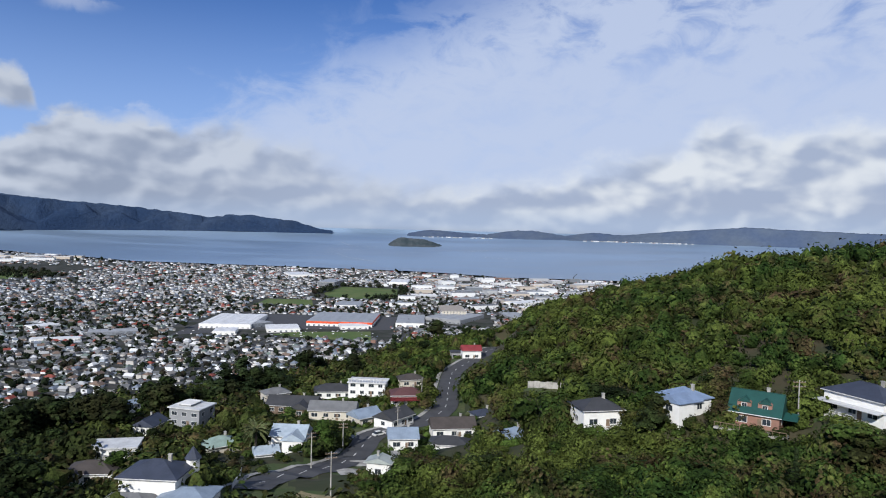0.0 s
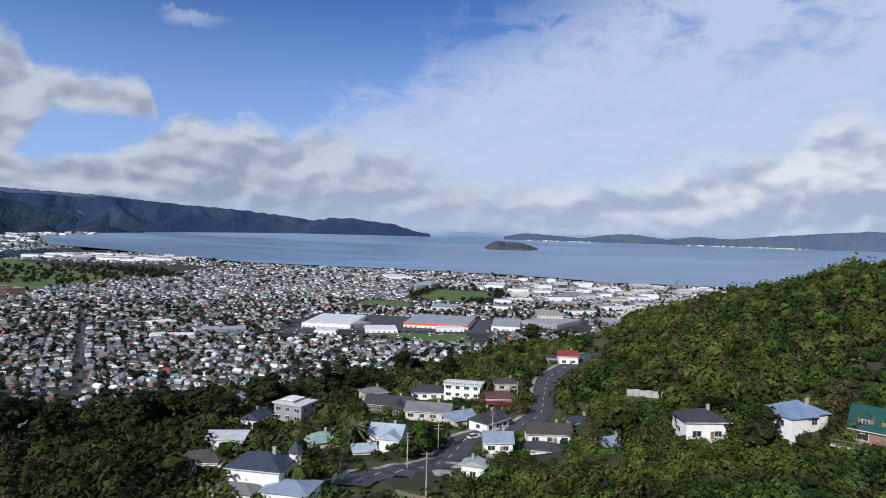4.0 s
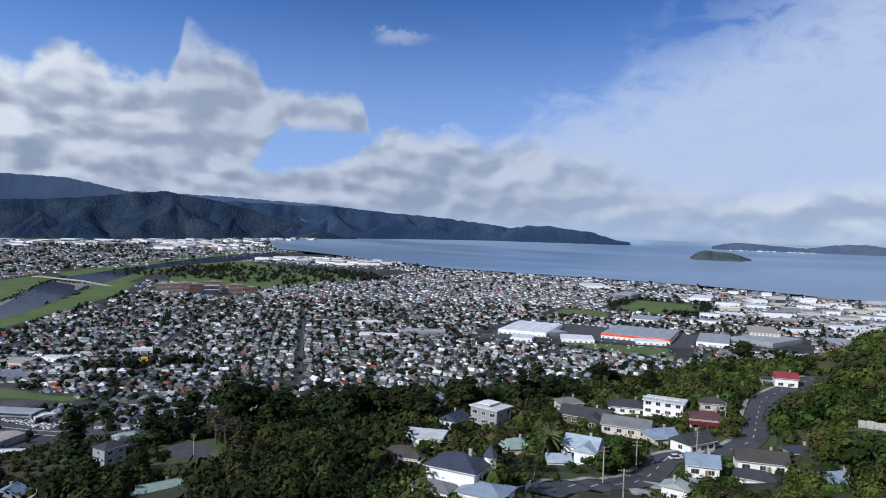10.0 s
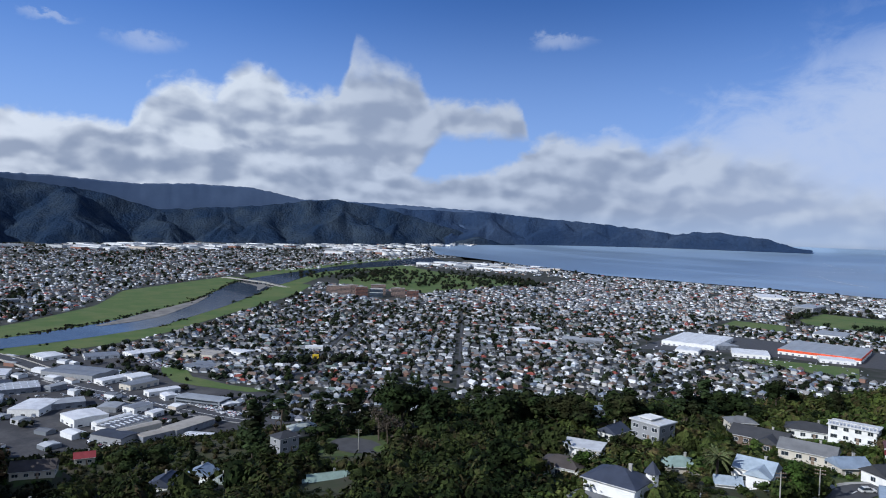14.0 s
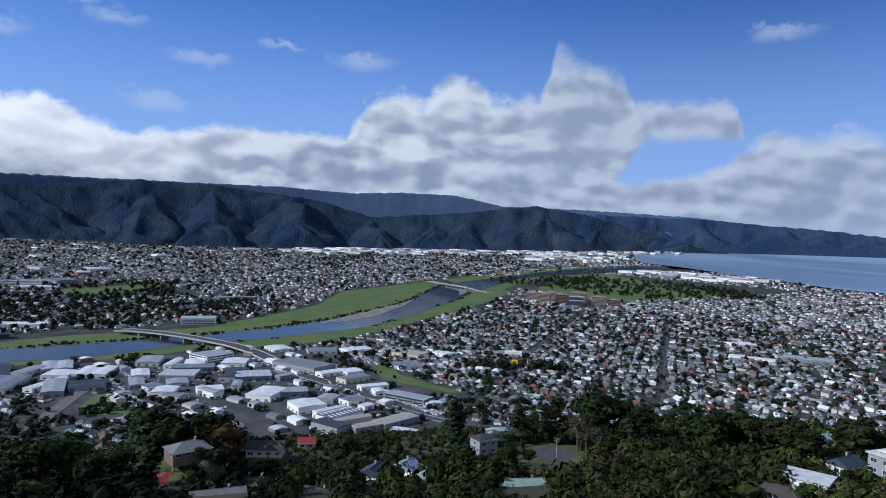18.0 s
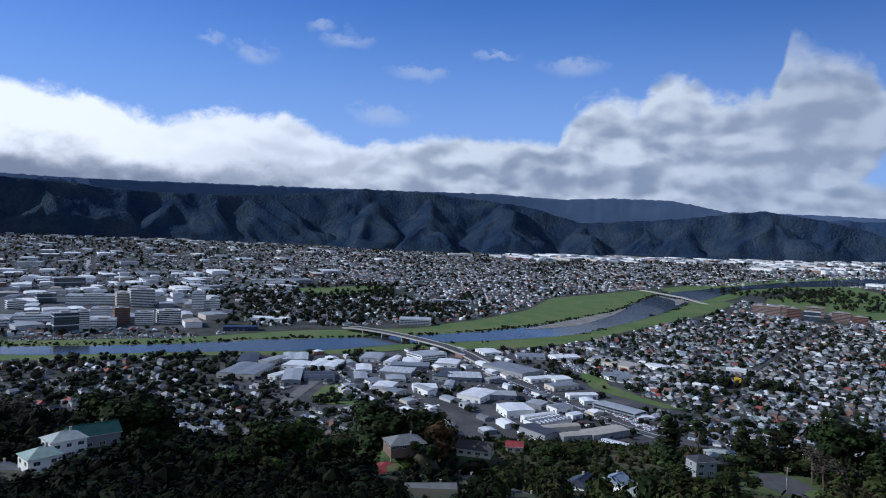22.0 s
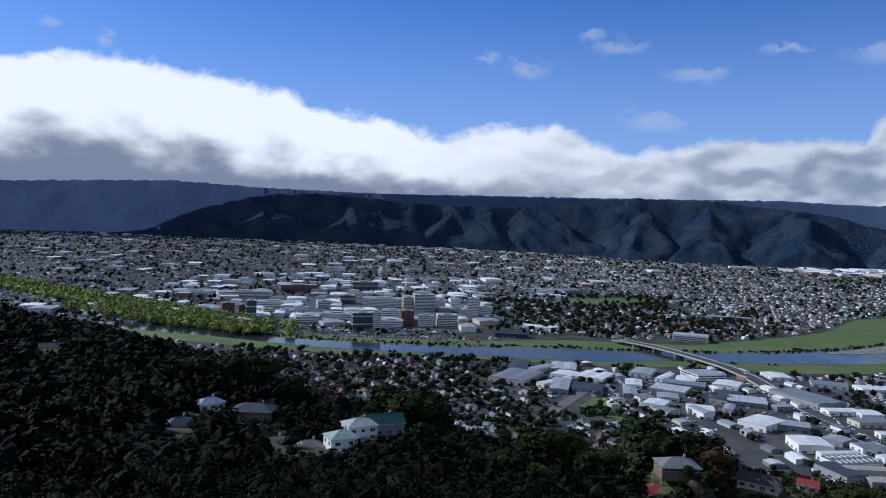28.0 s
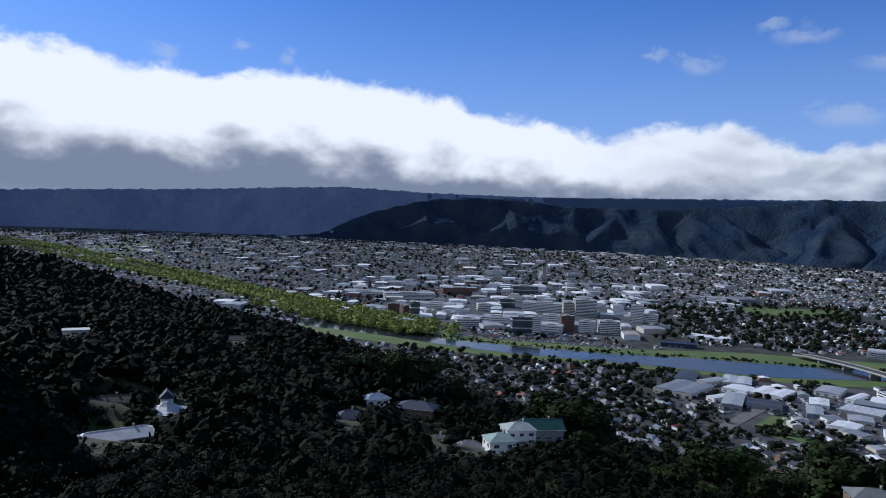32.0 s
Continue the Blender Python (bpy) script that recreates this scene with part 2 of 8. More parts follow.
def leaves(name, a, b, c, patch=0.03, rough=0.8):
    """Foliage: patches of three greens by place, each leaf clump a little different; a random mottle paints in twigs
    and shaded gaps.
    """
    m = bpy.data.materials.new(name)
    m.use_nodes = True
    g = Graph(m.node_tree)
    bsdf = m.node_tree.nodes["Principled BSDF"]
    geo = g.add("ShaderNodeNewGeometry")
    pos = geo.outputs["Position"]
    n = g.noise(pos, patch, 3.0, 0.6)
    n2 = g.noise(pos, patch * 2.2, 4.0, 0.65)
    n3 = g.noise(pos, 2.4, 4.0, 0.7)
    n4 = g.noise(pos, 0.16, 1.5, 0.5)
    col = g.mix(g.band(n, 0.38, 0.62), a, b)
    col = g.mix(g.band(n2, 0.50, 0.66), col, c)
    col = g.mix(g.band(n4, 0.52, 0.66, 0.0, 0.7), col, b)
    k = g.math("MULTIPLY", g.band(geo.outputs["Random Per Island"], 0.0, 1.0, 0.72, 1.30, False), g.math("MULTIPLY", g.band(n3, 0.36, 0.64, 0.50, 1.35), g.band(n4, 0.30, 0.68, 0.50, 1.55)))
    g.put(bsdf.inputs["Base Color"], g.mix(1.0, col, g.vec(k, k, k), "MULTIPLY"))
    bsdf.inputs["Roughness"].default_value, bsdf.inputs["Specular IOR Level"].default_value = rough, 0.06
    bump = g.add("ShaderNodeBump")
    bump.inputs["Strength"].default_value, bump.inputs["Distance"].default_value = 0.5, 0.4
    g.put(bump.inputs["Height"], n3)
    g.put(bsdf.inputs["Normal"], bump.outputs[0])
    return m


def water(name, color, scale, rough, ripple=0.25):
    m = bpy.data.materials.new(name)
    m.use_nodes = True
    g = Graph(m.node_tree)
    bsdf = m.node_tree.nodes["Principled BSDF"]
    pos = g.add("ShaderNodeNewGeometry").outputs["Position"]
    n = g.noise(pos, scale, 6.0, 0.6, 0.4)
    flat = g.add("ShaderNodeMapping")
    flat.inputs["Scale"].default_value = (0.35, 1.0, 1.0)
    g.put(flat.inputs["Vector"], pos)
    big = g.noise(flat.outputs[0], 0.0022, 5.0, 0.55, 0.8)
    g.put(bsdf.inputs["Base Color"], g.mix(g.band(big, 0.4, 0.65), color, tuple(v * 1.35 for v in color)))
    g.put(bsdf.inputs["Roughness"], g.band(big, 0.35, 0.65, rough, rough + 0.12))
    bsdf.inputs["IOR"].default_value = 1.33
    b = g.add("ShaderNodeBump")
    b.inputs["Strength"].default_value, b.inputs["Distance"].default_value = ripple, 0.5
    g.put(b.inputs["Height"], n)
    g.put(bsdf.inputs["Normal"], b.outputs[0])
    return m


ROOF = {k: material("roof_" + k, c, r, 0.3, 0.4, tuple(v * 0.78 for v in c), fine=6.0) for k, c, r in (
    ("slate", (0.050, 0.060, 0.088), 0.6), ("brownroof", (0.075, 0.065, 0.06), 0.7), ("whiteroof", (0.62, 0.63, 0.63), 0.5), ("mint", (0.27, 0.36, 0.32), 0.55),
    ("skyroof", (0.36, 0.43, 0.50), 0.45), ("paleroof", (0.36, 0.40, 0.38), 0.5), ("paleblue", (0.24, 0.30, 0.38), 0.5), ("charcoal", (0.055, 0.057, 0.062), 0.6),
    ("greyroof", (0.17, 0.175, 0.18), 0.65), ("redroof", (0.25, 0.045, 0.05), 0.6), ("maroon", (0.11, 0.052, 0.052), 0.7), ("blueroof", (0.20, 0.27, 0.40), 0.45), ("teal", (0.014, 0.068, 0.060), 0.6))}
WALL = {k: material("wall_" + k, c, 0.8, 0.15, 0.5, tuple(v * 0.88 for v in c)) for k, c in (
    ("white", (0.76, 0.76, 0.73)), ("cream", (0.55, 0.51, 0.43)), ("greywall", (0.27, 0.28, 0.29)), ("brownwall", (0.16, 0.115, 0.085)), ("brickwall", (0.27, 0.15, 0.112)))}
GLASS = material("window_glass", (0.035, 0.045, 0.055), 0.12, 0.2, 1.0, spec=0.6)
TRIM = material("painted_trim", (0.72, 0.72, 0.70), 0.6, 0.1, 1.0)
TIMBER = material("timber", (0.22, 0.16, 0.11), 0.8, 0.3, 1.5)
CONCRETE = material("concrete", (0.40, 0.39, 0.36), 0.85, 0.25, 0.5)
ASPHALT = material("asphalt", (0.075, 0.077, 0.082), 0.85, 0.2, 0.25, (0.055, 0.056, 0.06))
PAINT = material("road_paint", (0.75, 0.75, 0.72), 0.7, 0.2, 1.0)
LAWN = material("lawn", (0.070, 0.118, 0.030), 0.9, 0.7, 0.022, (0.112, 0.140, 0.045), fine=14.0)
BUSHFLOOR = material("hill_soil", (0.035, 0.045, 0.018), 0.95, 0.4, 0.05, (0.06, 0.05, 0.03))
VALLEYFLOOR = material("valley_floor", (0.020, 0.026, 0.015), 0.95, 0.7, 0.03, (0.060, 0.058, 0.054), fine=7.0)
GARDEN = material("garden_grass", (0.050, 0.080, 0.024), 0.95, 0.6, 0.12, (0.078, 0.085, 0.036))
DRYGRASS = material("dry_grass", (0.24, 0.20, 0.12), 0.95, 0.6, 0.5, (0.13, 0.13, 0.06), fine=5.0)
SAND = material("gravel_bar", (0.24, 0.23, 0.21), 0.9, 0.3, 0.05)
BALLAST = material("railway_ballast", (0.15, 0.145, 0.14), 0.95, 0.4, 0.2, (0.10, 0.098, 0.095))
YARDS = material("yard_paving", (0.045, 0.045, 0.048), 0.9, 0.5, 0.035, (0.085, 0.083, 0.082), fine=8.0)
# Blue haze of distance is painted into these hill, headland and island colours.
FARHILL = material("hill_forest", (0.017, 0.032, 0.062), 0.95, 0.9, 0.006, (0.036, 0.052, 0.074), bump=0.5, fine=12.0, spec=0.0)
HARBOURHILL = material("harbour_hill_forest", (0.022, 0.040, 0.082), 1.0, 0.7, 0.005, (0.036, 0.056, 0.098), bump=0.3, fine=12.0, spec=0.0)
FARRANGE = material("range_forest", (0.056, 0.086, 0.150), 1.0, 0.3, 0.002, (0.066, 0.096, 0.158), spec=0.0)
# Lightened beyond the other range: painted haze, in place of sunlight it misses.
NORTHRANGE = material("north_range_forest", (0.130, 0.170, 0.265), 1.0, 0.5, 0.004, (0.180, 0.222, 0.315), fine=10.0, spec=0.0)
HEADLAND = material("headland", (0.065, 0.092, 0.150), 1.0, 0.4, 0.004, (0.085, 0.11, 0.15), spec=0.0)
ISLE = material("hazed_island_scrub", (0.046, 0.064, 0.072), 0.95, 0.6, 0.012, (0.085, 0.098, 0.105), spec=0.0)
SEA = water("sea_water", (0.17, 0.235, 0.32), 0.02, 0.30)
RIVER = water("river_water", (0.018, 0.022, 0.026), 0.05, 0.10, 0.05)
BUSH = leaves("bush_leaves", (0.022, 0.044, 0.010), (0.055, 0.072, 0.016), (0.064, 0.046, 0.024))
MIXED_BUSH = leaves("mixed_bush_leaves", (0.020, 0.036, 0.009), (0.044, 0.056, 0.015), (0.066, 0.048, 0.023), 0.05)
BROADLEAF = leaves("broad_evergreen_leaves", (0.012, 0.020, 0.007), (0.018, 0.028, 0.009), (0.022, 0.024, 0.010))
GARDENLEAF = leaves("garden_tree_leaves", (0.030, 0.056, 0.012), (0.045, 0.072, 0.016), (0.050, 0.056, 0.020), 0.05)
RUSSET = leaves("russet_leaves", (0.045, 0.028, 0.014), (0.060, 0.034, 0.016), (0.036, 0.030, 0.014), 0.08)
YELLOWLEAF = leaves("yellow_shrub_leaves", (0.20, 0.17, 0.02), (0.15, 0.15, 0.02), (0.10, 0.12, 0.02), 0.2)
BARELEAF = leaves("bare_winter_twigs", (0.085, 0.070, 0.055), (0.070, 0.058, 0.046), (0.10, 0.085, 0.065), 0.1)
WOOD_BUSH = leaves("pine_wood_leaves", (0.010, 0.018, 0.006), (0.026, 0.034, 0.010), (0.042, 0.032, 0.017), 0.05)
# Near black: the northern slope's shade is painted into this leaf colour.
SHADE_BUSH = leaves("shade_painted_bush_leaves", (0.0025, 0.005, 0.0018), (0.006, 0.009, 0.003), (0.008, 0.007, 0.004), 0.05)
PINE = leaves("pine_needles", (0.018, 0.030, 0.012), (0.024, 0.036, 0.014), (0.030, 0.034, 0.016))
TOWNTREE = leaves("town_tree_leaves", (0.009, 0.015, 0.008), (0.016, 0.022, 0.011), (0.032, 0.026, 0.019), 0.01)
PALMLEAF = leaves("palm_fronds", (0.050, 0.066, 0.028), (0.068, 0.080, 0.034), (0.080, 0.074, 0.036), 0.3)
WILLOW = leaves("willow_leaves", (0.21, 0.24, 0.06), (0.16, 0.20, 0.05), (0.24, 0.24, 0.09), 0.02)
BARK = material("bark", (0.10, 0.08, 0.06), 0.95, 0.4, 2.0)
TOWNROOF = palette("town_roofs", [(17, (0.17, 0.175, 0.185)), (18, (0.105, 0.11, 0.115)), (11, (0.38, 0.39, 0.40)), (18, (0.055, 0.057, 0.06)), (12, (0.17, 0.125, 0.10)),
                                  (4, (0.22, 0.06, 0.045)), (4, (0.14, 0.18, 0.165)), (6, (0.60, 0.61, 0.62)), (8, (0.16, 0.19, 0.235)), (9, (0.24, 0.23, 0.22))])
TOWNWALL = palette("town_walls", [(12, (0.72, 0.74, 0.76)), (10, (0.44, 0.43, 0.41)), (12, (0.26, 0.27, 0.28)), (4, (0.22, 0.13, 0.10)), (7, (0.34, 0.39, 0.45))])
SHEDROOF = palette("shed_roofs", [(8, (0.44, 0.46, 0.48)), (8, (0.26, 0.28, 0.30)), (10, (0.68, 0.69, 0.69)), (6, (0.14, 0.15, 0.165)), (2, (0.33, 0.29, 0.25))])
TOWNROOF_ONE = palette("town_roof_single", [(18, (0.17, 0.18, 0.20)), (16, (0.10, 0.105, 0.115)), (12, (0.46, 0.48, 0.50)), (16, (0.05, 0.055, 0.06)), (8, (0.12, 0.085, 0.07)), (3, (0.17, 0.045, 0.04)), (5, (0.12, 0.17, 0.16)), (6, (0.14, 0.17, 0.22))], per="object")
TOWNWALL_ONE = palette("town_wall_single", [(10, (0.72, 0.73, 0.74)), (10, (0.44, 0.43, 0.41)), (11, (0.30, 0.30, 0.30)), (4, (0.24, 0.14, 0.10)), (5, (0.40, 0.45, 0.50))], per="object")
SHEDWALL = palette("shed_walls", [(14, (0.66, 0.67, 0.67)), (9, (0.40, 0.41, 0.42)), (7, (0.16, 0.18, 0.20)), (4, (0.46, 0.41, 0.35)), (2, (0.22, 0.12, 0.09))])
CARS = palette("car_paint", [(9, (0.72, 0.72, 0.72)), (6, (0.05, 0.05, 0.06)), (7, (0.36, 0.37, 0.39)), (1, (0.24, 0.04, 0.04)), (1, (0.06, 0.09, 0.18))], rough=0.3, spec=0.5)

# ---- the lie of the land ----
# Beyond two kilometres the land is drawn in towards the eye along the line of sight, so that the whole harbour fits inside the lens's reach.
NEAR, REACH = 2000.0, 2850.0


def drawn_in(d):
    d = np.asarray(d, float)
    return np.where(d < NEAR, d, NEAR + REACH * (1 - np.exp(-(np.maximum(d, NEAR) - NEAR) / REACH)))


def draw(x, y, z=0.0):
    """Metres on the land to the model: x, y, z and the scale that things have there."""
    x, y, z = np.asarray(x, float), np.asarray(y, float), np.asarray(z, float)
    d = np.maximum(np.hypot(x, y), 1e-6)
    k = drawn_in(d) / d
    return x * k, y * k, EYE[2] + (z - EYE[2]) * k, k


# The valley's plan below is placed to fit the camera's view and drawn at 1 : 1.5, its floor lies 65 m under the
# hillside's datum.
K, FLOOR = 1.5, -65.0


def place(x, y, z=0.0):
    """Plan of the valley, and metres above its floor, to the model."""
    return draw(np.asarray(x, float) * K, np.asarray(y, float) * K, np.asarray(z, float) + FLOOR)


def on_plan(x, y, turn=0.0):
    """The pose of a thing that stands on the valley floor."""
    px, py, pz, k = place(x, y)
    return pose(float(px), float(py), float(pz), 0, 0, turn) @ Matrix.Diagonal((float(k), float(k), float(k), 1))


def polar(az, d):
    a = np.radians(az)
    return -np.sin(a) * d, np.cos(a) * d


# heading: height at 135 m and at 235 m, distance and height of the crest, distance of the foot
HILL_SOUTH = [(-75, 88, 108, 300, 122, 640), (-32, 88, 108, 300, 122, 640), (-22, 85, 102, 310, 113, 600), (-14, 82, 91, 340, 98, 560), (-8, 79, 80, 350, 84, 520),
              (-3, 76, 72, 355, 68, 500), (2, 74, 67, 400, 57, 510), (8, 75, 65, 380, 46, 480), (15, 75, 63, 360, 42, 450), (25, 74, 60, 330, 42, 430), (37, 73, 54, 310, 40, 430)]
# The last rows raise an unseen hill, added to shade the northern slope.
HILL_NORTH = [(50, 71, 46, 300, 32, 430), (62, 70, 44, 310, 24, 425), (75, 70, 44, 300, 26, 418), (88, 71, 46, 300, 28, 392), (98, 73, 52, 310, 36, 440), (106, 74, 56, 350, 44, 470),
              (112, 75, 60, 430, 46, 520), (118, 76, 62, 450, 58, 560), (127, 77, 64, 540, 64, 680), (138, 82, 74, 690, 92, 900), (141.5, 84, 80, 660, 100, 900), (147, 112, 150, 320, 195, 1000), (165, 112, 165, 340, 215, 1000)]
ROWS = np.array(HILL_SOUTH + HILL_NORTH, float)
ROWS[:, 5] *= K
PADS = []  # flat places cut into the slope: x, y, height, radius


def hill_height(x, y):
    x, y = np.asarray(x, float), np.asarray(y, float)
    r, az = np.hypot(x, y), np.degrees(np.arctan2(-x, y))
    az = np.where(az < -120, az + 360, az)
    a = np.clip(az, -75, 165)
    z1, z2, rc, zc, foot = (np.interp(a, ROWS[:, 0], ROWS[:, k]) for k in range(1, 6))
    s = lambda lo, hi: np.clip((r - lo) / (hi - lo), 0, 1)
    z = 90 + (88 - 90) * s(0, 60)
    z = z + (z1 - 88) * s(60, 135)
    z = z + (z2 - z1) * s(135, 235)
    z = z + (zc - z2) * s(235, rc)
    t = s(rc, foot)
    return z + (FLOOR - z) * t * t * (3 - 2 * t)


def ground(x, y, pads=True):
    z = hill_height(x, y)
    if pads and PADS:
        x, y = np.asarray(x, float), np.asarray(y, float)
        num, den = np.zeros(x.shape), np.zeros(x.shape)
        for px, py, pz, pr in PADS:
            w = np.clip(1.9 - np.hypot(x - px, y - py) / pr, 0, 1)
            w = w * w * (3 - 2 * w)
            num, den = num + w * pz, den + w
        cover = np.clip(den, 0, 1)
        z = np.where(den > 0, z * (1 - cover) + cover * num / np.maximum(den, 1e-6), z)
    return z


def foot_of(az):
    return np.interp(az, ROWS[:, 0], ROWS[:, 5])


def shore_of(az):
    return np.interp(az, [-75, -14.6, -5.5, 1.1, 8.4, 17.3, 24, 30.6, 35.3, 37.5, 38.5, 40], [1900, 1790, 1757, 1885, 1965, 2094, 2230, 2700, 3250, 3480, 5200, 60000])


def hillbase_of(az):
    return np.interp(az, [20, 30, 42, 56, 69, 76, 83, 92, 100, 107, 119, 131, 140, 170], [9500, 7400, 5150, 4150, 3750, 3850, 4150, 4900, 5250, 5700, 6500, 7200, 7400, 7400])


# ---- mesh helpers ----


def mesh_np(name, verts, quads=None, tris=None, mats=(), quad_mat=None, tri_mat=None, smooth=False):
    me = bpy.data.meshes.new(name)
    verts = np.asarray(verts, np.float32)
    quads = np.zeros((0, 4), np.int32) if quads is None else np.asarray(quads, np.int32)
    tris = np.zeros((0, 3), np.int32) if tris is None else np.asarray(tris, np.int32)
    nq, nt = len(quads), len(tris)
    me.vertices.add(len(verts))
    me.vertices.foreach_set("co", verts.ravel())
    me.loops.add(nq * 4 + nt * 3)
    me.loops.foreach_set("vertex_index", np.concatenate([quads.ravel(), tris.ravel()]).astype(np.int32))
    me.polygons.add(nq + nt)
    me.polygons.foreach_set("loop_start", np.concatenate([np.arange(nq) * 4, nq * 4 + np.arange(nt) * 3]).astype(np.int32))
    for m in mats:
        me.materials.append(m)
    if quad_mat is not None or tri_mat is not None:
        mi = np.concatenate([np.zeros(nq) if quad_mat is None else quad_mat, np.zeros(nt) if tri_mat is None else tri_mat]).astype(np.int32)
        me.polygons.foreach_set("material_index", mi)
    me.polygons.foreach_set("use_smooth", np.full(nq + nt, smooth))
    me.update(calc_edges=True)
    return me


def grid_faces(rows, cols, wrap=False):
    i, j = np.meshgrid(np.arange(rows - 1), np.arange(cols if wrap else cols - 1), indexing="ij")
    j2 = (j + 1) % cols
    return np.stack([i * cols + j, i * cols + j2, (i + 1) * cols + j2, (i + 1) * cols + j], -1).reshape(-1, 4)


def bm_box(bm, x0, x1, y0, y1, z0, z1):
    v = [bm.verts.new(p) for p in ((x0, y0, z0), (x1, y0, z0), (x1, y1, z0), (x0, y1, z0), (x0, y0, z1), (x1, y0, z1), (x1, y1, z1), (x0, y1, z1))]
    for f in ((3, 2, 1, 0), (4, 5, 6, 7), (0, 1, 5, 4), (1, 2, 6, 5), (2, 3, 7, 6), (3, 0, 4, 7)):
        bm.faces.new([v[i] for i in f])


def bm_face(bm, *pts):
    return bm.faces.new([bm.verts.new(p) for p in pts])


def part(name, bm, mat, parent, label=""):
    """Links a bmesh as one mesh object under a thing or under a part."""
    me = bpy.data.meshes.new(name)
    bm.to_mesh(me)
    bm.free()
    me.materials.append(mat)
    ob = new(name, me)
    ob.parent = parent
    if label:
        ob["label"] = label
    return ob


def box_part(name, dims, mat, parent, label=""):
    bm = bmesh.new()
    bm_box(bm, *dims)
    return part(name, bm, mat, parent, label)


def thing(name, m, label, category, group=""):
    ob = new(name)
    ob.matrix_basis = m
    return tagged(ob, label, category, group)


def structure(name, me, label, category="ground"):
    return tagged(new(name, me), label, category, kind="structure")


# ---- hillside places that the slope is cut for ----
ROAD = [(-37.5, 134.9, 76.3), (-36.9, 148, 73.9), (-33.1, 159.1, 71.5), (-24.7, 173.3, 68.3), (-21.1, 191.5, 66.5), (-20.9, 204.7, 66.3), (-14.8, 212.2, 66.5), (-2.7, 221, 66.8),
        (2.8, 236.1, 67.0), (3.6, 263.6, 66.9), (5.5, 296, 66.7), (13.6, 318.3, 67), (26.8, 352, 67.5), (40, 385, 62)]
for a, b in zip(ROAD, ROAD[1:]):
    n = max(1, int(math.dist(a, b) / 7))
    PADS += [tuple(a[k] + (b[k] - a[k]) * i / n for k in range(3)) + (6.5,) for i in range(n)]
BANK_LINE = [(-29.8, 138.2, 76.5), (-25.6, 137.0, 76.0), (-20.4, 134.5, 76.8), (-15.5, 133.5, 77.0)]
LAWN_LINE = [(58.5, 113.5, 92.0), (61.5, 109.5, 92.0), (65.5, 103.5, 92.5)]
for line, wide in ((BANK_LINE, 3.4), (LAWN_LINE, 4.2), ([(32.5, 207.0, 80.5)], 6.0)):
    PADS += [(x, y, float(hill_height(x, y)), wide) for x, y, z in line]
YARD = (-194, 203, 41.0)
PADS.append((*YARD, 15))
HOUSES = []


def hill_house(x, y, z, w, d, storeys, kind, roof, wall, turn, extra):
    HOUSES.append((x, y, z, w, d, storeys, kind, roof, wall, turn, extra))
    PADS.append((x, y, z, max(w, d) * 0.62))


hill_house(-50.4, 123.9, 79.7, 10.2, 8.2, 1.6, "hip", ROOF["slate"], WALL["white"], -3, "turret")
hill_house(-83.9, 167.7, 65.4, 11.1, 7.8, 1, "hip", ROOF["brownroof"], WALL["white"], 7, "")
hill_house(-87.2, 186.4, 65.2, 11.6, 8.1, 1, "flat", ROOF["whiteroof"], WALL["white"], 13, "")
hill_house(-96.2, 230.1, 58.3, 9.1, 7.3, 1, "gable", ROOF["slate"], WALL["white"], 83, "")
hill_house(-79.4, 222.3, 63.7, 10.8, 8.6, 2, "flat", ROOF["whiteroof"], WALL["greywall"], -15, "box")
hill_house(-61.3, 193.3, 64.2, 9.2, 7.4, 1, "hip", ROOF["mint"], WALL["cream"], 38, "")
hill_house(-40.1, 188.4, 68.2, 9.1, 7.3, 1.3, "gable", ROOF["skyroof"], WALL["white"], -3, "wing")
hill_house(-45.4, 181.9, 65.9, 5.9, 4.7, 1, "gable", ROOF["skyroof"], WALL["white"], 24, "")
hill_house(-13.2, 159.5, 71.3, 3.6, 5.4, 1.2, "gable", ROOF["paleroof"], WALL["white"], 80, "")
hill_house(-9.5, 187.3, 69.4, 7.6, 6.8, 1, "gable", ROOF["paleblue"], WALL["white"], 8, "")
hill_house(3.3, 187.5, 67.1, 10.2, 6.1, 1.3, "hip", ROOF["charcoal"], WALL["white"], -6, "chim")
hill_house(4.3, 205.8, 67.2, 12.7, 7.6, 1, "gable", ROOF["brownroof"], WALL["white"], 9, "")
hill_house(14.8, 221.8, 66.6, 7.2, 5.8, 1, "hip", ROOF["slate"], WALL["greywall"], 26, "")
hill_house(-34.4, 226.2, 65.9, 14.8, 7.4, 1, "gable", ROOF["greyroof"], WALL["cream"], -1, "")
hill_house(-23.8, 222.9, 64.9, 8.6, 6.9, 1, "gable", ROOF["paleblue"], WALL["cream"], 41, "")
hill_house(-13.9, 217.1, 66.5, 10.5, 7.4, 1, "gable", ROOF["charcoal"], WALL["white"], 54, "")
hill_house(-60.4, 254.9, 62.8, 9.1, 6.4, 1.3, "hip", ROOF["greyroof"], WALL["cream"], 33, "")
hill_house(-51.7, 246.5, 61.9, 17.3, 8.6, 1, "gable", ROOF["charcoal"], WALL["brownwall"], -3, "wing")
hill_house(-41.4, 270.8, 61.4, 14.3, 8.6, 1, "hip", ROOF["charcoal"], WALL["white"], 9, "")
hill_house(-27.4, 268.6, 63.4, 14.1, 8.5, 1.7, "flat", ROOF["whiteroof"], WALL["white"], -4, "pergola")
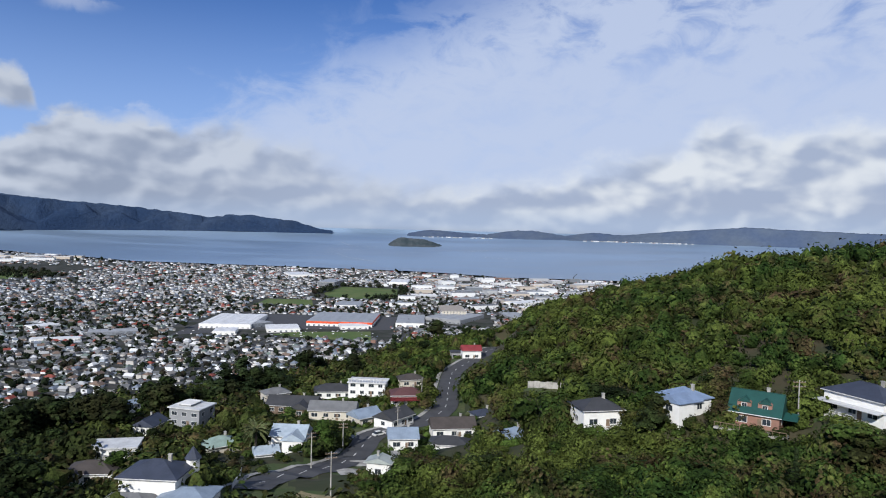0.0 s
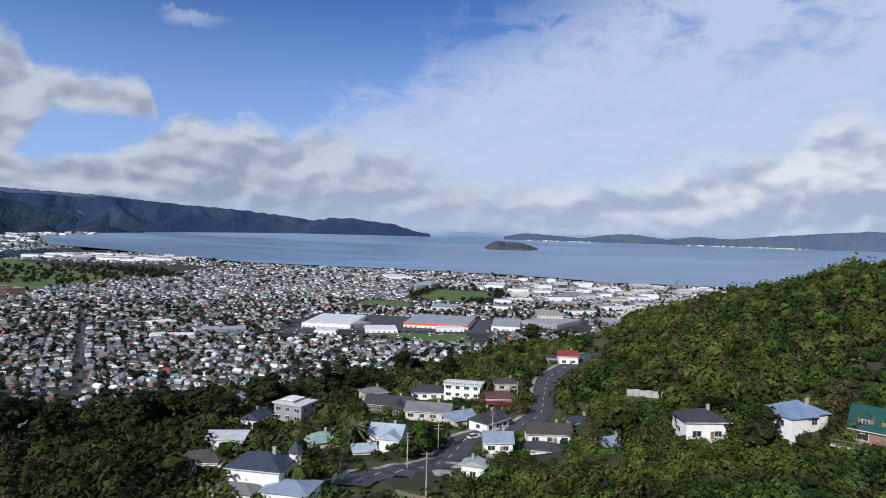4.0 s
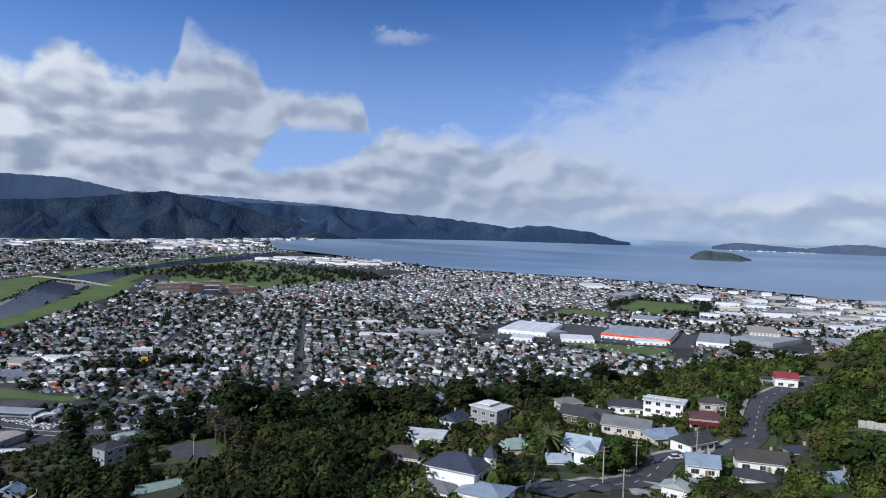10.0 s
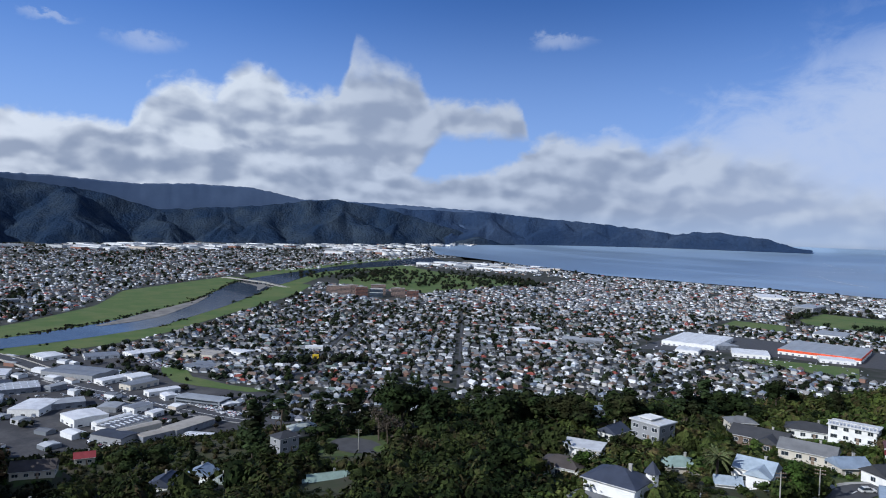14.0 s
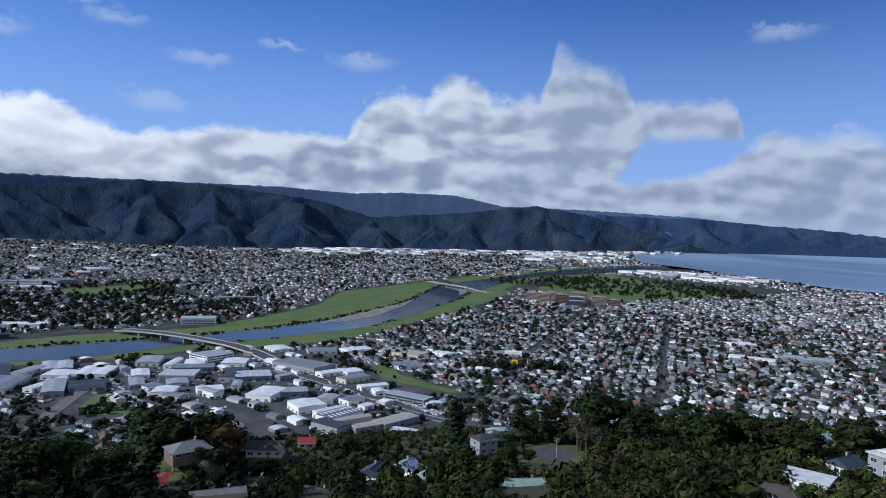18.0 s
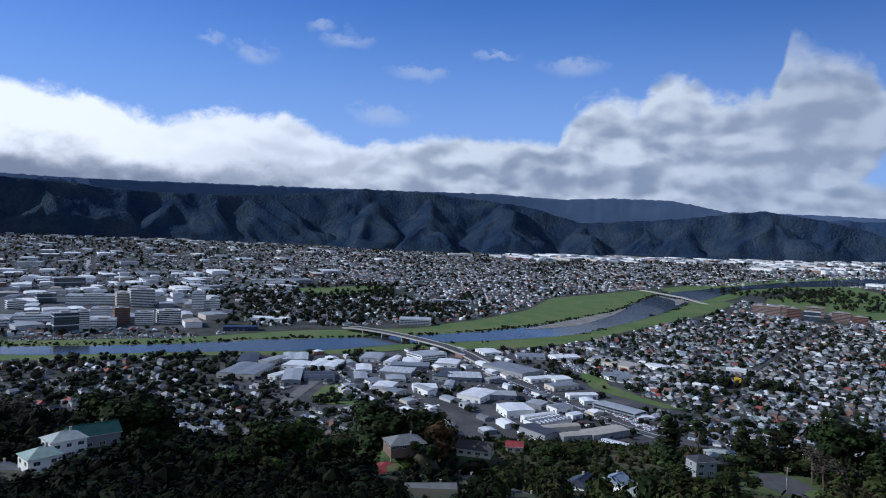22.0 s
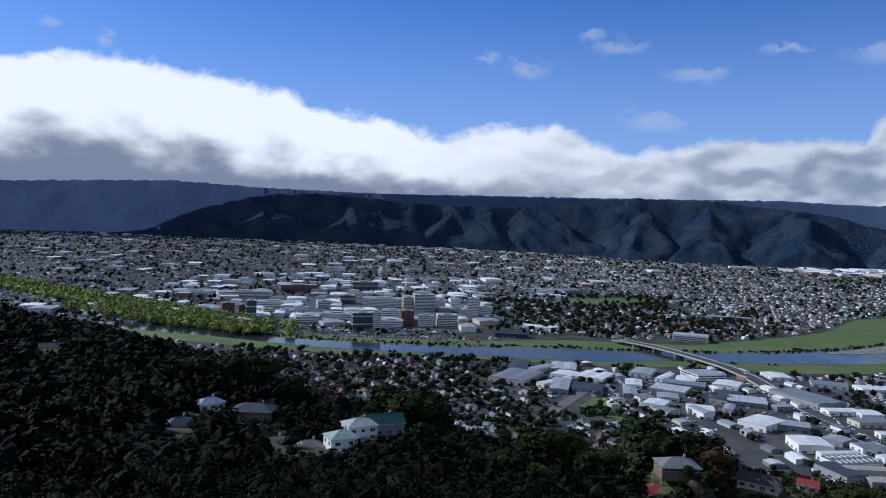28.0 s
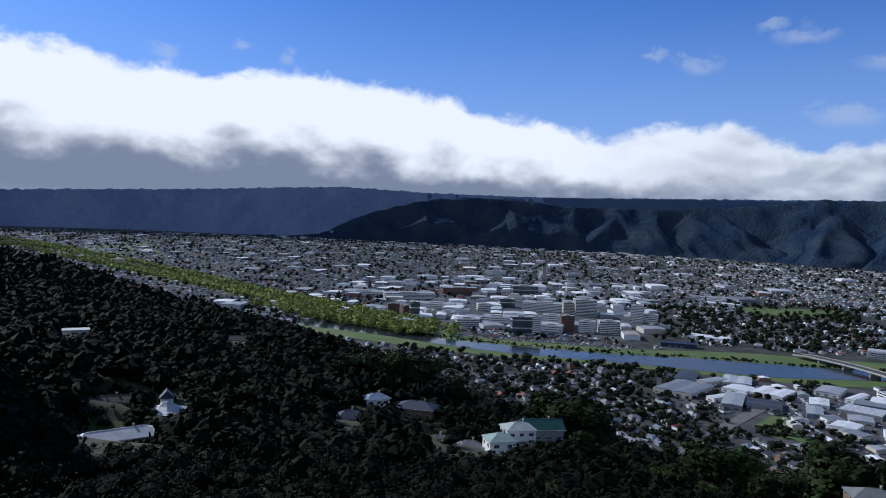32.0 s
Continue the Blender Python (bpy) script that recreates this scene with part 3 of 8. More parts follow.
hill_house(-11.7, 255, 63.7, 11.8, 8.3, 1.3, "hip", ROOF["maroon"], WALL["white"], 8, "redverandah")
hill_house(-11.5, 277.5, 65, 9.9, 6.9, 1, "hip", ROOF["brownroof"], WALL["cream"], 17, "")
hill_house(14.9, 329.7, 66.6, 8.8, 7, 1.4, "gable", ROOF["redroof"], WALL["white"], 7, "")
hill_house(8.3, 334.9, 65.5, 5.6, 5, 1, "flat", ROOF["charcoal"], WALL["greywall"], 9, "")
hill_house(-127.1, 285.5, 49.9, 5.5, 4.4, 1, "gable", ROOF["paleblue"], WALL["white"], 54, "")
hill_house(19.5, 173.9, 74, 7.9, 7.1, 1.2, "hip", ROOF["paleblue"], WALL["white"], 29, "dish")
hill_house(36.4, 158.4, 85.1, 9.5, 7.6, 1.4, "hip", ROOF["charcoal"], WALL["white"], 12, "deck")
hill_house(52.9, 148.3, 91.6, 8.1, 7.3, 1, "hip", ROOF["blueroof"], WALL["white"], -60, "wing")
hill_house(64.2, 138.3, 91.4, 9.1, 6.8, 1.15, "gable", ROOF["teal"], WALL["brickwall"], -35, "dormers")
hill_house(82.7, 132.6, 95.1, 12.1, 8.5, 1.5, "hip", ROOF["slate"], WALL["white"], -67, "verandah")
hill_house(-208.3, 177.9, 42.1, 8.5, 6.8, 2, "hip", ROOF["charcoal"], WALL["greywall"], 84, "")
hill_house(-227.6, 204.7, 38.5, 11.9, 8.3, 1, "hip", ROOF["paleroof"], WALL["cream"], 68, "")
hill_house(-199, 135.2, 43.1, 6.4, 7.7, 1.3, "gable", ROOF["paleblue"], WALL["white"], 116, "")
hill_house(-187.7, 135.6, 42.9, 6, 6, 1.3, "gable", ROOF["paleroof"], WALL["white"], 114, "")
hill_house(-160.5, 153.7, 44.7, 17.2, 10.3, 1, "gable", ROOF["mint"], WALL["cream"], 61, "")
hill_house(-252.4, 75.9, 45.9, 13.8, 9.7, 0.75, "hip", ROOF["greyroof"], WALL["brownwall"], 93, "")
hill_house(-249.5, 68.2, 36.1, 10.9, 9.8, 1, "hip", ROOF["redroof"], WALL["cream"], 90, "pyramid")
hill_house(-269.9, 112.7, 34.6, 14.4, 8.6, 1, "gable", ROOF["brownroof"], WALL["cream"], 57, "")
hill_house(-301.4, 146.2, 23.4, 7.9, 6.3, 1, "gable", ROOF["redroof"], WALL["cream"], 64, "")
hill_house(-230.9, 94.2, 35.7, 7.8, 6.2, 1, "gable", ROOF["charcoal"], WALL["cream"], 98, "")
hill_house(-214.5, 74.1, 40.2, 16.4, 8.2, 1, "gable", ROOF["greyroof"], WALL["cream"], 76, "")
hill_house(-202.7, 102.1, 39, 13.8, 8.3, 1, "gable", ROOF["charcoal"], WALL["cream"], 33, "")
hill_house(-205.1, 125.8, 40.4, 8.3, 9.1, 1.4, "gable", ROOF["slate"], WALL["white"], 124, "")
hill_house(-169.7, -146.4, 62.4, 25.3, 8.9, 0.7, "hip", ROOF["whiteroof"], WALL["brownwall"], 143, "")
hill_house(-202.6, -178.4, 61.3, 14.1, 5.6, 1, "gable", ROOF["brownroof"], WALL["cream"], 131, "")
hill_house(-240.8, -103.2, 53.4, 10.6, 8.5, 1.4, "hip", ROOF["slate"], WALL["greywall"], 128, "")
hill_house(-274.4, -105.2, 53.6, 10.6, 7.4, 1, "hip", ROOF["paleblue"], WALL["white"], 136, "")
hill_house(-273.5, -86.1, 50.9, 15.8, 9.5, 1.4, "hip", ROOF["slate"], WALL["brownwall"], 92, "")
hill_house(-250.6, -70.6, 45.4, 8.8, 7, 1.4, "hip", ROOF["greyroof"], WALL["cream"], 126, "")
hill_house(-247, -57.6, 46.8, 10.2, 8.2, 1, "hip", ROOF["greyroof"], WALL["brownwall"], 118, "pyramid")
hill_house(-245.1, -45.6, 48.7, 9.8, 8.8, 2, "hip", ROOF["mint"], WALL["white"], 120, "balcony")
hill_house(-265.1, -42.2, 47.7, 11.5, 9.2, 2, "hip", ROOF["paleroof"], WALL["white"], 119, "balcony")
hill_house(-277.1, -34.9, 46.8, 16.5, 9.9, 1.6, "gable", ROOF["teal"], WALL["greywall"], 112, "")
hill_house(-355.7, -223.3, 57.2, 13.3, 6.6, 1, "gable", ROOF["brownroof"], WALL["cream"], 122, "")
hill_house(-274.5, -262.8, 70.4, 13.5, 6.8, 1, "flat", ROOF["whiteroof"], WALL["white"], 134, "")
CHURCH = (-207.2, -157.5, 62.0)
PADS.append((*CHURCH, 9))

# ---- ground sheet ----


def build_ground():
    az = np.concatenate([np.arange(-52, 152, 0.6), np.arange(152, 308, 4.0)])
    r = np.concatenate([[0.02, 30, 60], np.arange(76, 480, 4.0), 480 * 1.046 ** np.arange(0, 52)])
    r = r[r < 4790]
    r = np.append(r, [4790.0, 4846.0])
    A, D = np.meshgrid(az, r)
    # ring radii are in the model; true distance by inverting the drawing-in
    far = D >= NEAR
    T = np.where(far, NEAR - REACH * np.log(np.maximum(1e-9, 1 - (np.maximum(D, NEAR) - NEAR) / REACH)), D)
    X, Y = polar(A, T)
    Z = ground(X, Y)
    aw = np.where(A > 180, A - 360, A)
    Z = np.where((T > shore_of(aw) * K + 8) & (aw < 40), FLOOR - 9.0 - 0.012 * np.maximum(T - 2500, 0), Z)
    px, py, pz, _ = draw(X, Y, Z)
    V = np.stack([px, py, pz], -1).reshape(-1, 3)
    Q = grid_faces(len(r), len(az), True)
    c = Q[:, 0]
    valley = (T.ravel()[c] > foot_of(np.clip(aw.ravel()[c], -75, 165))).astype(int)
    cx, cy = X.ravel()[c], Y.ravel()[c]
    for gx, gy, gz, gr in PADS:
        valley = np.where(np.hypot(cx - gx, cy - gy) < gr * 1.15, 2, valley)
    structure("ground", mesh_np("ground", V, Q[:, ::-1], mats=(BUSHFLOOR, VALLEYFLOOR, GARDEN), quad_mat=valley, smooth=True), "one sheet of hillside soil and flat valley floor reaching the horizon")


build_ground()


def build_sea():
    az = np.arange(-56, 40.01, 0.5)
    rows = []
    for f in np.linspace(0, 1, 60):
        lo = drawn_in(shore_of(az) * K)
        rows.append(lo + (4848 - lo) * f)
    D = np.array(rows)
    A = np.broadcast_to(az, D.shape)
    T = np.where(D >= NEAR, NEAR - REACH * np.log(np.maximum(1e-9, 1 - (np.maximum(D, NEAR) - NEAR) / REACH)), D)
    X, Y = polar(A, T)
    px, py, pz, _ = draw(X, Y, FLOOR + 0.4)
    V = np.stack([px, py, pz], -1).reshape(-1, 3)
    structure("water", mesh_np("water", V, grid_faces(*D.shape)[:, ::-1], mats=(SEA,), smooth=True), "calm blue-grey harbour water reaching the horizon", "sea")


build_sea()


def ribbon(name, left, right, z, mat, label, category="road", steps=14):
    """A strip between two plan lines."""
    def dense(pts):
        p = np.array(pts, float)
        t = np.concatenate([[0], np.cumsum(np.hypot(*np.diff(p, axis=0).T))])
        t /= t[-1]
        u = np.linspace(0, 1, steps * (max(len(left), len(right)) - 1) + 1)
        k = np.ones(7) / 7
        out = []
        for c in range(2):
            v = np.interp(u, t, p[:, c])
            vv = np.convolve(np.pad(v, 3, mode="edge"), k, "valid")
            vv[0], vv[-1] = v[0], v[-1]
            out.append(vv)
        return np.stack(out, -1)
    a, b = dense(left), dense(right)
    rows = np.stack([a + (b - a) * f for f in np.linspace(0, 1, 4)])
    px, py, pz, _ = place(rows[..., 0], rows[..., 1], z)
    V = np.stack([px, py, pz], -1).reshape(-1, 3)
    Q = grid_faces(4, rows.shape[1])
    n = np.cross(V[Q[0, 1]] - V[Q[0, 0]], V[Q[0, 2]] - V[Q[0, 0]])
    return structure(name, mesh_np(name, V, Q if n[2] > 0 else Q[:, ::-1], mats=(mat,), smooth=True), label, category)


RIVER_NEAR = [(-790, -420), (-764, -290), (-728, -190), (-716, -120), (-716, -20), (-711, 54), (-705, 131), (-716, 155), (-733, 205), (-739, 265), (-741, 320), (-757, 395), (-777, 470), (-802, 500), (-896, 638), (-1012, 787), (-1110, 895), (-1184, 1004), (-1406, 1307), (-1488, 1535), (-1541, 1849), (-1640, 2200)]
RIVER_FAR = [(-850, -420), (-805, -290), (-773, -211), (-764, -150), (-762, -20), (-779, 50), (-782, 110), (-782, 165), (-792, 215), (-792, 270), (-808, 324), (-822, 369), (-850, 436), (-881, 485), (-992, 652), (-1120, 785), (-1230, 895), (-1330, 1020), (-1530, 1420), (-1700, 1780), (-1851, 2219), (-1960, 2500)]
LEVEE_NEAR = [(-750, -420), (-722, -290), (-697, -190), (-694, -120), (-696, 30), (-690, 78), (-686, 141), (-690, 180), (-704, 215), (-700, 255), (-689, 308), (-705, 394), (-740, 462), (-776, 520), (-830, 605), (-928, 770), (-1010, 890), (-1120, 1020)]
LEVEE_FAR = [(-890, -420), (-850, -290), (-806, -200), (-802, -120), (-806, -10), (-818, 34), (-829, 63), (-846, 126), (-842, 183), (-849, 278), (-879, 309), (-907, 363), (-958, 429), (-1018, 506), (-1207, 650), (-1262, 755), (-1330, 880), (-1400, 1010)]
UPPER_NEAR = [(-1184, 1004), (-1406, 1307), (-1488, 1535), (-1541, 1849)]
UPPER_FAR = [(-1330, 1020), (-1530, 1420), (-1700, 1780), (-1851, 2219)]
off = lambda pts, dx, dy: [(x + dx, y + dy) for x, y in pts]
ribbon("grass_bank_near", LEVEE_NEAR, off(RIVER_NEAR[:18], -6, 4), 0.35, LAWN, "strip of mown green grass along the river", "grass")
ribbon("grass_bank_far", off(RIVER_FAR[:18], 8, -5), LEVEE_FAR, 0.35, LAWN, "wide green grass flat beside the river", "grass")
ribbon("grass_upper_near", off(UPPER_NEAR, 90, -60), off(UPPER_NEAR, -5, 4), 0.35, LAWN, "green bank along the upper river", "grass")
ribbon("grass_upper_far", off(UPPER_FAR, 5, -4), off(UPPER_FAR, -110, 60), 0.35, LAWN, "green bank along the upper river", "grass")
ribbon("water_river", RIVER_NEAR, RIVER_FAR, 0.6, RIVER, "smooth dark river water with a bright sky sheen", "river")
ribbon("gravel_spit", [(-1190, 915), (-1150, 900), (-1085, 848)], [(-1185, 945), (-1140, 915), (-1082, 852)], 0.9, SAND, "small pale gravel spit by the bridge", "gravel")
ribbon("gravel_bar", [(-830, 412), (-846, 440), (-883, 492), (-935, 568), (-990, 648), (-1050, 715)], [(-822, 414), (-830, 455), (-856, 515), (-903, 569), (-956, 631), (-1040, 712)], 0.9, SAND, "pale gravel bar at the river's edge", "gravel")


# ---- far hills ----


def ridge(name, az0, az1, base, crest, depth, scale, mat, label, seed, nu=80, step=0.12, rough=0.25, cut=0.5):
    """A range seen along headings az0..az1, shaped to fit the camera's view: its foot at the plan distance base(az),
    its crest at elevation crest(az); eroded spurs of the given scale run down it.
    """
    az = np.arange(az0, az1 + step, step)
    u = np.linspace(0, 1.3, nu)
    A, U = np.meshgrid(az, u)
    rb = drawn_in(base(az) * K)
    rc = np.minimum(rb + depth, 4820)
    R = np.minimum(rb + (rc - rb) * U, 4846)
    X, Y = polar(A, R)
    el_b = -np.degrees(np.arctan(EYE[2] / base(az))) - 0.05

    def spurs(a, v):
        w = noise.noise(Vector((a * 0.16, v * 1.3, seed + 9)))
        q = a * 330.0 / scale + 1.1 * w
        one = 1 - 2.1 * abs(noise.noise(Vector((q * 0.42, v * 0.75 + 0.25 * q, seed))))
        two = 1 - 2.1 * abs(noise.noise(Vector((q * 1.0 - 0.6 * v, v * 1.5, seed + 3))))
        three = 1 - 2.1 * abs(noise.noise(Vector((q * 2.4, v * 3.4, seed + 6))))
        return 0.5 + 0.5 * (0.74 * one + 0.30 * two + 0.07 * three)
    rm = np.clip(np.array([[spurs(a, v) for a in az] for v in u]), 0, 1.1)
    fine = np.array([noise.fractal(Vector((a * 2.2, seed, 1.0)), 1.0, 2.0, 4) for a in az])
    ce = crest(az) + rough * 0.3 * fine
    c = cut * (1 - 0.85 * np.clip(U, 0, 1) ** 2)
    rise = np.clip(U, 0, 1) ** 0.85 * (1 - c + c * rm) - 0.07 * (1 - rm) * (1 - np.clip(U, 0, 1)) - np.clip(U - 1, 0, 1) * 0.9
    peak = rise.max(axis=0)
    k = np.ones(15) / 15
    peak = np.convolve(np.pad(peak, 7, mode="edge"), k, "valid")
    E = el_b + (ce - el_b) * rise / peak
    Z = EYE[2] + R * np.tan(np.radians(E))
    V = np.stack([X, Y, Z], -1).reshape(-1, 3)
    structure(name, mesh_np(name, V, grid_faces(*A.shape)[:, ::-1], mats=(mat,), smooth=True), label, "hill")


def spur_range(name, az0, az1, base, crest, depth, spacing, mat, label, seed, nu=90, step=0.12, fall=0.55, limit=4815):
    """A range whose crest stands at elevation crest(az); spurs and side spurs run down from it to the foot at base(az)."""
    r = random.Random(seed)
    az = np.arange(az0, az1 + step, step)
    A, U = np.meshgrid(az, np.linspace(0, 1.25, nu))
    rb = drawn_in(base(az) * K) - 70
    rc = np.minimum(rb + depth, limit)
    R = np.minimum(rb + (rc - rb) * U, 4846)
    s = np.radians(az) * 4200
    S, P = np.broadcast_to(s, A.shape), R - rb
    w1 = np.array([[noise.noise(Vector((a / 150, b / 150, seed))) for a, b in zip(x, y)] for x, y in zip(S, P)])
    w2 = np.array([[noise.fractal(Vector((a / 55, b / 55, seed + 4)), 1.0, 2.0, 3) for a, b in zip(x, y)] for x, y in zip(S, P)])
    S, P = S + 62 * w1 + 10 * w2, P + 55 * w1 - 10 * w2
    rough = np.array([noise.fractal(Vector((a * 0.9, seed, 1.0)), 1.0, 2.0, 4) for a in az])
    zf = EYE[2] - rb * EYE[2] / (base(az)) - 6
    H = EYE[2] + rc * np.tan(np.radians(crest(az) + 0.10 * rough)) - zf
    D = rc - rb
    top_of = lambda v: float(np.interp(v, s, H))
    deep_of = lambda v: float(np.interp(v, s, D))
    Z = H - np.where(P < D, 2.0 * H / D, 0.3) * (np.sqrt((P - D) ** 2 + 400) - 20)
    Z = np.maximum(Z, -14.0)

    def add(p0, h0, p1, h1, bend):
        near = np.abs(s - (p0[0] + p1[0]) / 2) < 2.6 * spacing
        if not near.any():
            return
        d = (p1[0] - p0[0], p1[1] - p0[1])
        a, b = S[:, near], P[:, near]
        t = np.clip(((a - p0[0]) * d[0] + (b - p0[1]) * d[1]) / (d[0] ** 2 + d[1] ** 2), 0, 1)
        off = np.hypot(a - p0[0] - t * d[0], b - p0[1] - t * d[1])
        Z[:, near] = np.maximum(Z[:, near], h0 + (h1 - h0) * t ** bend - fall * (np.sqrt(off ** 2 + 400) - 20))
    at = s[0] - spacing
    while at < s[-1] + spacing:
        at += spacing * r.uniform(0.35, 1.75)
        h, d = top_of(at), deep_of(at)
        p0, p1 = (at, d), (at + spacing * r.uniform(-0.5, 0.5), d * r.uniform(-0.02, 0.38))
        h0, h1, bend = h * r.uniform(0.84, 1.0), h * r.uniform(0.02, 0.10), r.uniform(0.95, 1.35)
        add(p0, h0, p1, h1, bend)
        for side in (-1, 1, -1, 1):
            t = r.uniform(0.12, 0.72)
            q0 = (p0[0] + (p1[0] - p0[0]) * t, p0[1] + (p1[1] - p0[1]) * t)
            q1 = (q0[0] + side * spacing * r.uniform(0.25, 0.6), max(0.0, q0[1] - d * r.uniform(0.25, 0.5)))
            k0 = h0 + (h1 - h0) * t ** bend
            add(q0, k0, q1, k0 * r.uniform(0.05, 0.3), r.uniform(0.9, 1.2))
    Z = zf - 10 + (Z + 10 + 5.0 * w2 * (Z > -10)) * np.clip((R - rb) / (0.1 * D), 0, 1)
    X, Y = polar(A, R)
    structure(name, mesh_np(name, np.stack([X, Y, Z], -1).reshape(-1, 3), grid_faces(*A.shape)[:, ::-1], mats=(mat,), smooth=True), label, "hill")


def table(pairs):
    p = np.array(pairs, float)
    return lambda a: np.interp(a, p[:, 0], p[:, 1])


EAST = table([(8, -1.2), (9.6, -0.75), (10.4, -0.5), (12, 0.0), (15.9, 0.41), (18.9, 0.22), (23.9, 0.75), (33.1, 1.39), (42.4, 1.55), (46, 2.15), (52, 1.37), (59.5, 0.78), (63, 1.8), (65, 2.14), (71.9, 2.84), (77.3, 2.95), (83.5, 2.25),
              (89.6, 1.98), (94.2, 1.98), (97, 2.15), (100.2, 2.4), (104, 2.5), (107, 2.2), (110, 1.5), (113, 0.5), (116, -0.9), (124, -1.6)])
BACK = table([(15, -0.2), (24, 0.6), (34, 1.55), (42, 1.9), (48.6, 2.0), (52.6, 2.78), (57, 2.86), (61, 2.65), (67, 2.95), (80, 2.9), (88, 2.85), (99.2, 2.66), (107.4, 2.71), (113.6, 2.93), (117.2, 2.77), (126, 2.18), (138.4, 1.48), (150, 1.3)])
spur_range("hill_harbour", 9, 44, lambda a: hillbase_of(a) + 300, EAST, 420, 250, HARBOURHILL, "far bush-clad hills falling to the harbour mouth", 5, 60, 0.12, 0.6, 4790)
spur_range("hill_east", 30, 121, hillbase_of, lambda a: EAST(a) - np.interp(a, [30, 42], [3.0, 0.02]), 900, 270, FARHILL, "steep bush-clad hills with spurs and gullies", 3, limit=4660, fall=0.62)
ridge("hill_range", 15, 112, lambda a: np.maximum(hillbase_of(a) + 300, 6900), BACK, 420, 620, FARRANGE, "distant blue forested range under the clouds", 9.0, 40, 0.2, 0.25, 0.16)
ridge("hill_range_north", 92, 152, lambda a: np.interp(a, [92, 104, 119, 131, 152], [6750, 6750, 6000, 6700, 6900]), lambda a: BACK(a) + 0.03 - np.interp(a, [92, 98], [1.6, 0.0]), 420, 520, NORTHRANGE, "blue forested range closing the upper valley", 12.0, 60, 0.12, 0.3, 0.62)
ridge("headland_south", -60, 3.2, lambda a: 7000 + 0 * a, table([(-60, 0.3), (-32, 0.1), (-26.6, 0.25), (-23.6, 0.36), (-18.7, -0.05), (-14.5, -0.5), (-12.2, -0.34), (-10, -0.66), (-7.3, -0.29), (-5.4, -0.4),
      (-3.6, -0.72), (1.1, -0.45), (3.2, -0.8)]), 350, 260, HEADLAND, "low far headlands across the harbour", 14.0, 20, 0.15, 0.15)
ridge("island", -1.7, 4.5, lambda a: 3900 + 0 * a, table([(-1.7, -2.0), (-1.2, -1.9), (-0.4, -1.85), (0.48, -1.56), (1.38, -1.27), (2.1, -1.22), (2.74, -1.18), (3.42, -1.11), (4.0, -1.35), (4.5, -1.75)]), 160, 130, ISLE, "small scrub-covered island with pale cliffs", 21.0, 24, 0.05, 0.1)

# ---- houses of the valley, by lots along a street grid ----
rng = np.random.default_rng(7)
GRID = math.radians(11.0)
ROW = 33.0
DISTRICTS = [(GRID + 1.25, lambda x, y: (x > -330) | (y > 900)), (GRID + 1.99, lambda x, y: (x <= -330) & (y <= 900) & (x > -800)), (GRID - 0.06, lambda x, y: (x <= -800) & (y <= 900))]


def keepout(x, y):
    """True where no lot may stand: sea, hill, river, parks, sheds and offices."""
    r, az = np.hypot(x, y), np.degrees(np.arctan2(-x, y))
    bad = (r * K < foot_of(np.clip(az, -75, 165)) + 12) | ((az < 40) & (r > shore_of(az) - 45)) | (r > hillbase_of(az) - 60) | (az < -22) | (az > 141) | (r > 6600)
    rn, rf = np.array(LEVEE_NEAR + UPPER_NEAR[1:]), np.array(LEVEE_FAR + UPPER_FAR[1:])
    xn = np.interp(y, rn[:, 1], rn[:, 0]) + 10
    xf = np.interp(y, rf[:, 1], rf[:, 0]) - 10
    bad |= (x < xn) & (x > xf) & (y > -420)
    bad |= (np.abs((x + 376) * 0.435 + (y - 1) * 0.9) < 10) & (x < -370) & (x > -585)
    for x0, x1, y0, y1 in ZONES:
        bad |= (x > x0) & (x < x1) & (y > y0) & (y < y1)
    return bad


ZONES = [(-690, -470, 105, 300), (-690, -565, 0, 110), (-552, -478, 78, 121), (-470, -330, 120, 300), (-660, -420, 265, 345), (-310, -55, 760, 960), (0, 70, 880, 1030), (-235, -70, 1170, 1400), (-300, -190, 1060, 1150), (-1230, -870, -400, 60), (-1480, -1230, 180, 390), (-1500, -860, 1080, 1800), (-1040, -820, 930, 1010), (-880, -830, -20, 290)]


def lots():
    """Lots in back-to-back rows; the streets run another way north of the river road."""
    keep_x, keep_y, keep_t = [], [], []
    for angle, pick in DISTRICTS:
        P, Q = np.meshgrid(np.arange(-6600, 6600, ROW), np.arange(-6600, 6600, 9.0), indexing="ij")
        c, s = math.cos(angle), math.sin(angle)
        for side in (-1, 1):
            ok = np.mod(Q, 140.0) > 7
            a = (P + side * 7.6)[ok] + rng.normal(0, 0.9, ok.sum())
            b = Q[ok] + rng.normal(0, 1.3, ok.sum())
            x, y = a * c - b * s, a * s + b * c
            ok = pick(x, y) & ~keepout(x, y)
            x, y = x[ok], y[ok]
            ok = rng.random(len(x)) < np.where(x < -800, 0.75, np.where((y < 60) & (x < -330), 0.62, 1.0)) * np.interp(np.hypot(x, y), [700, 1100, 1700, 2600, 4600, 6600], [0.95, 0.80, 0.50, 0.22, 0.09, 0.05])
            keep_x.append(x[ok]), keep_y.append(y[ok]), keep_t.append(np.full(ok.sum(), angle))
    return np.concatenate(keep_x), np.concatenate(keep_y), np.concatenate(keep_t)


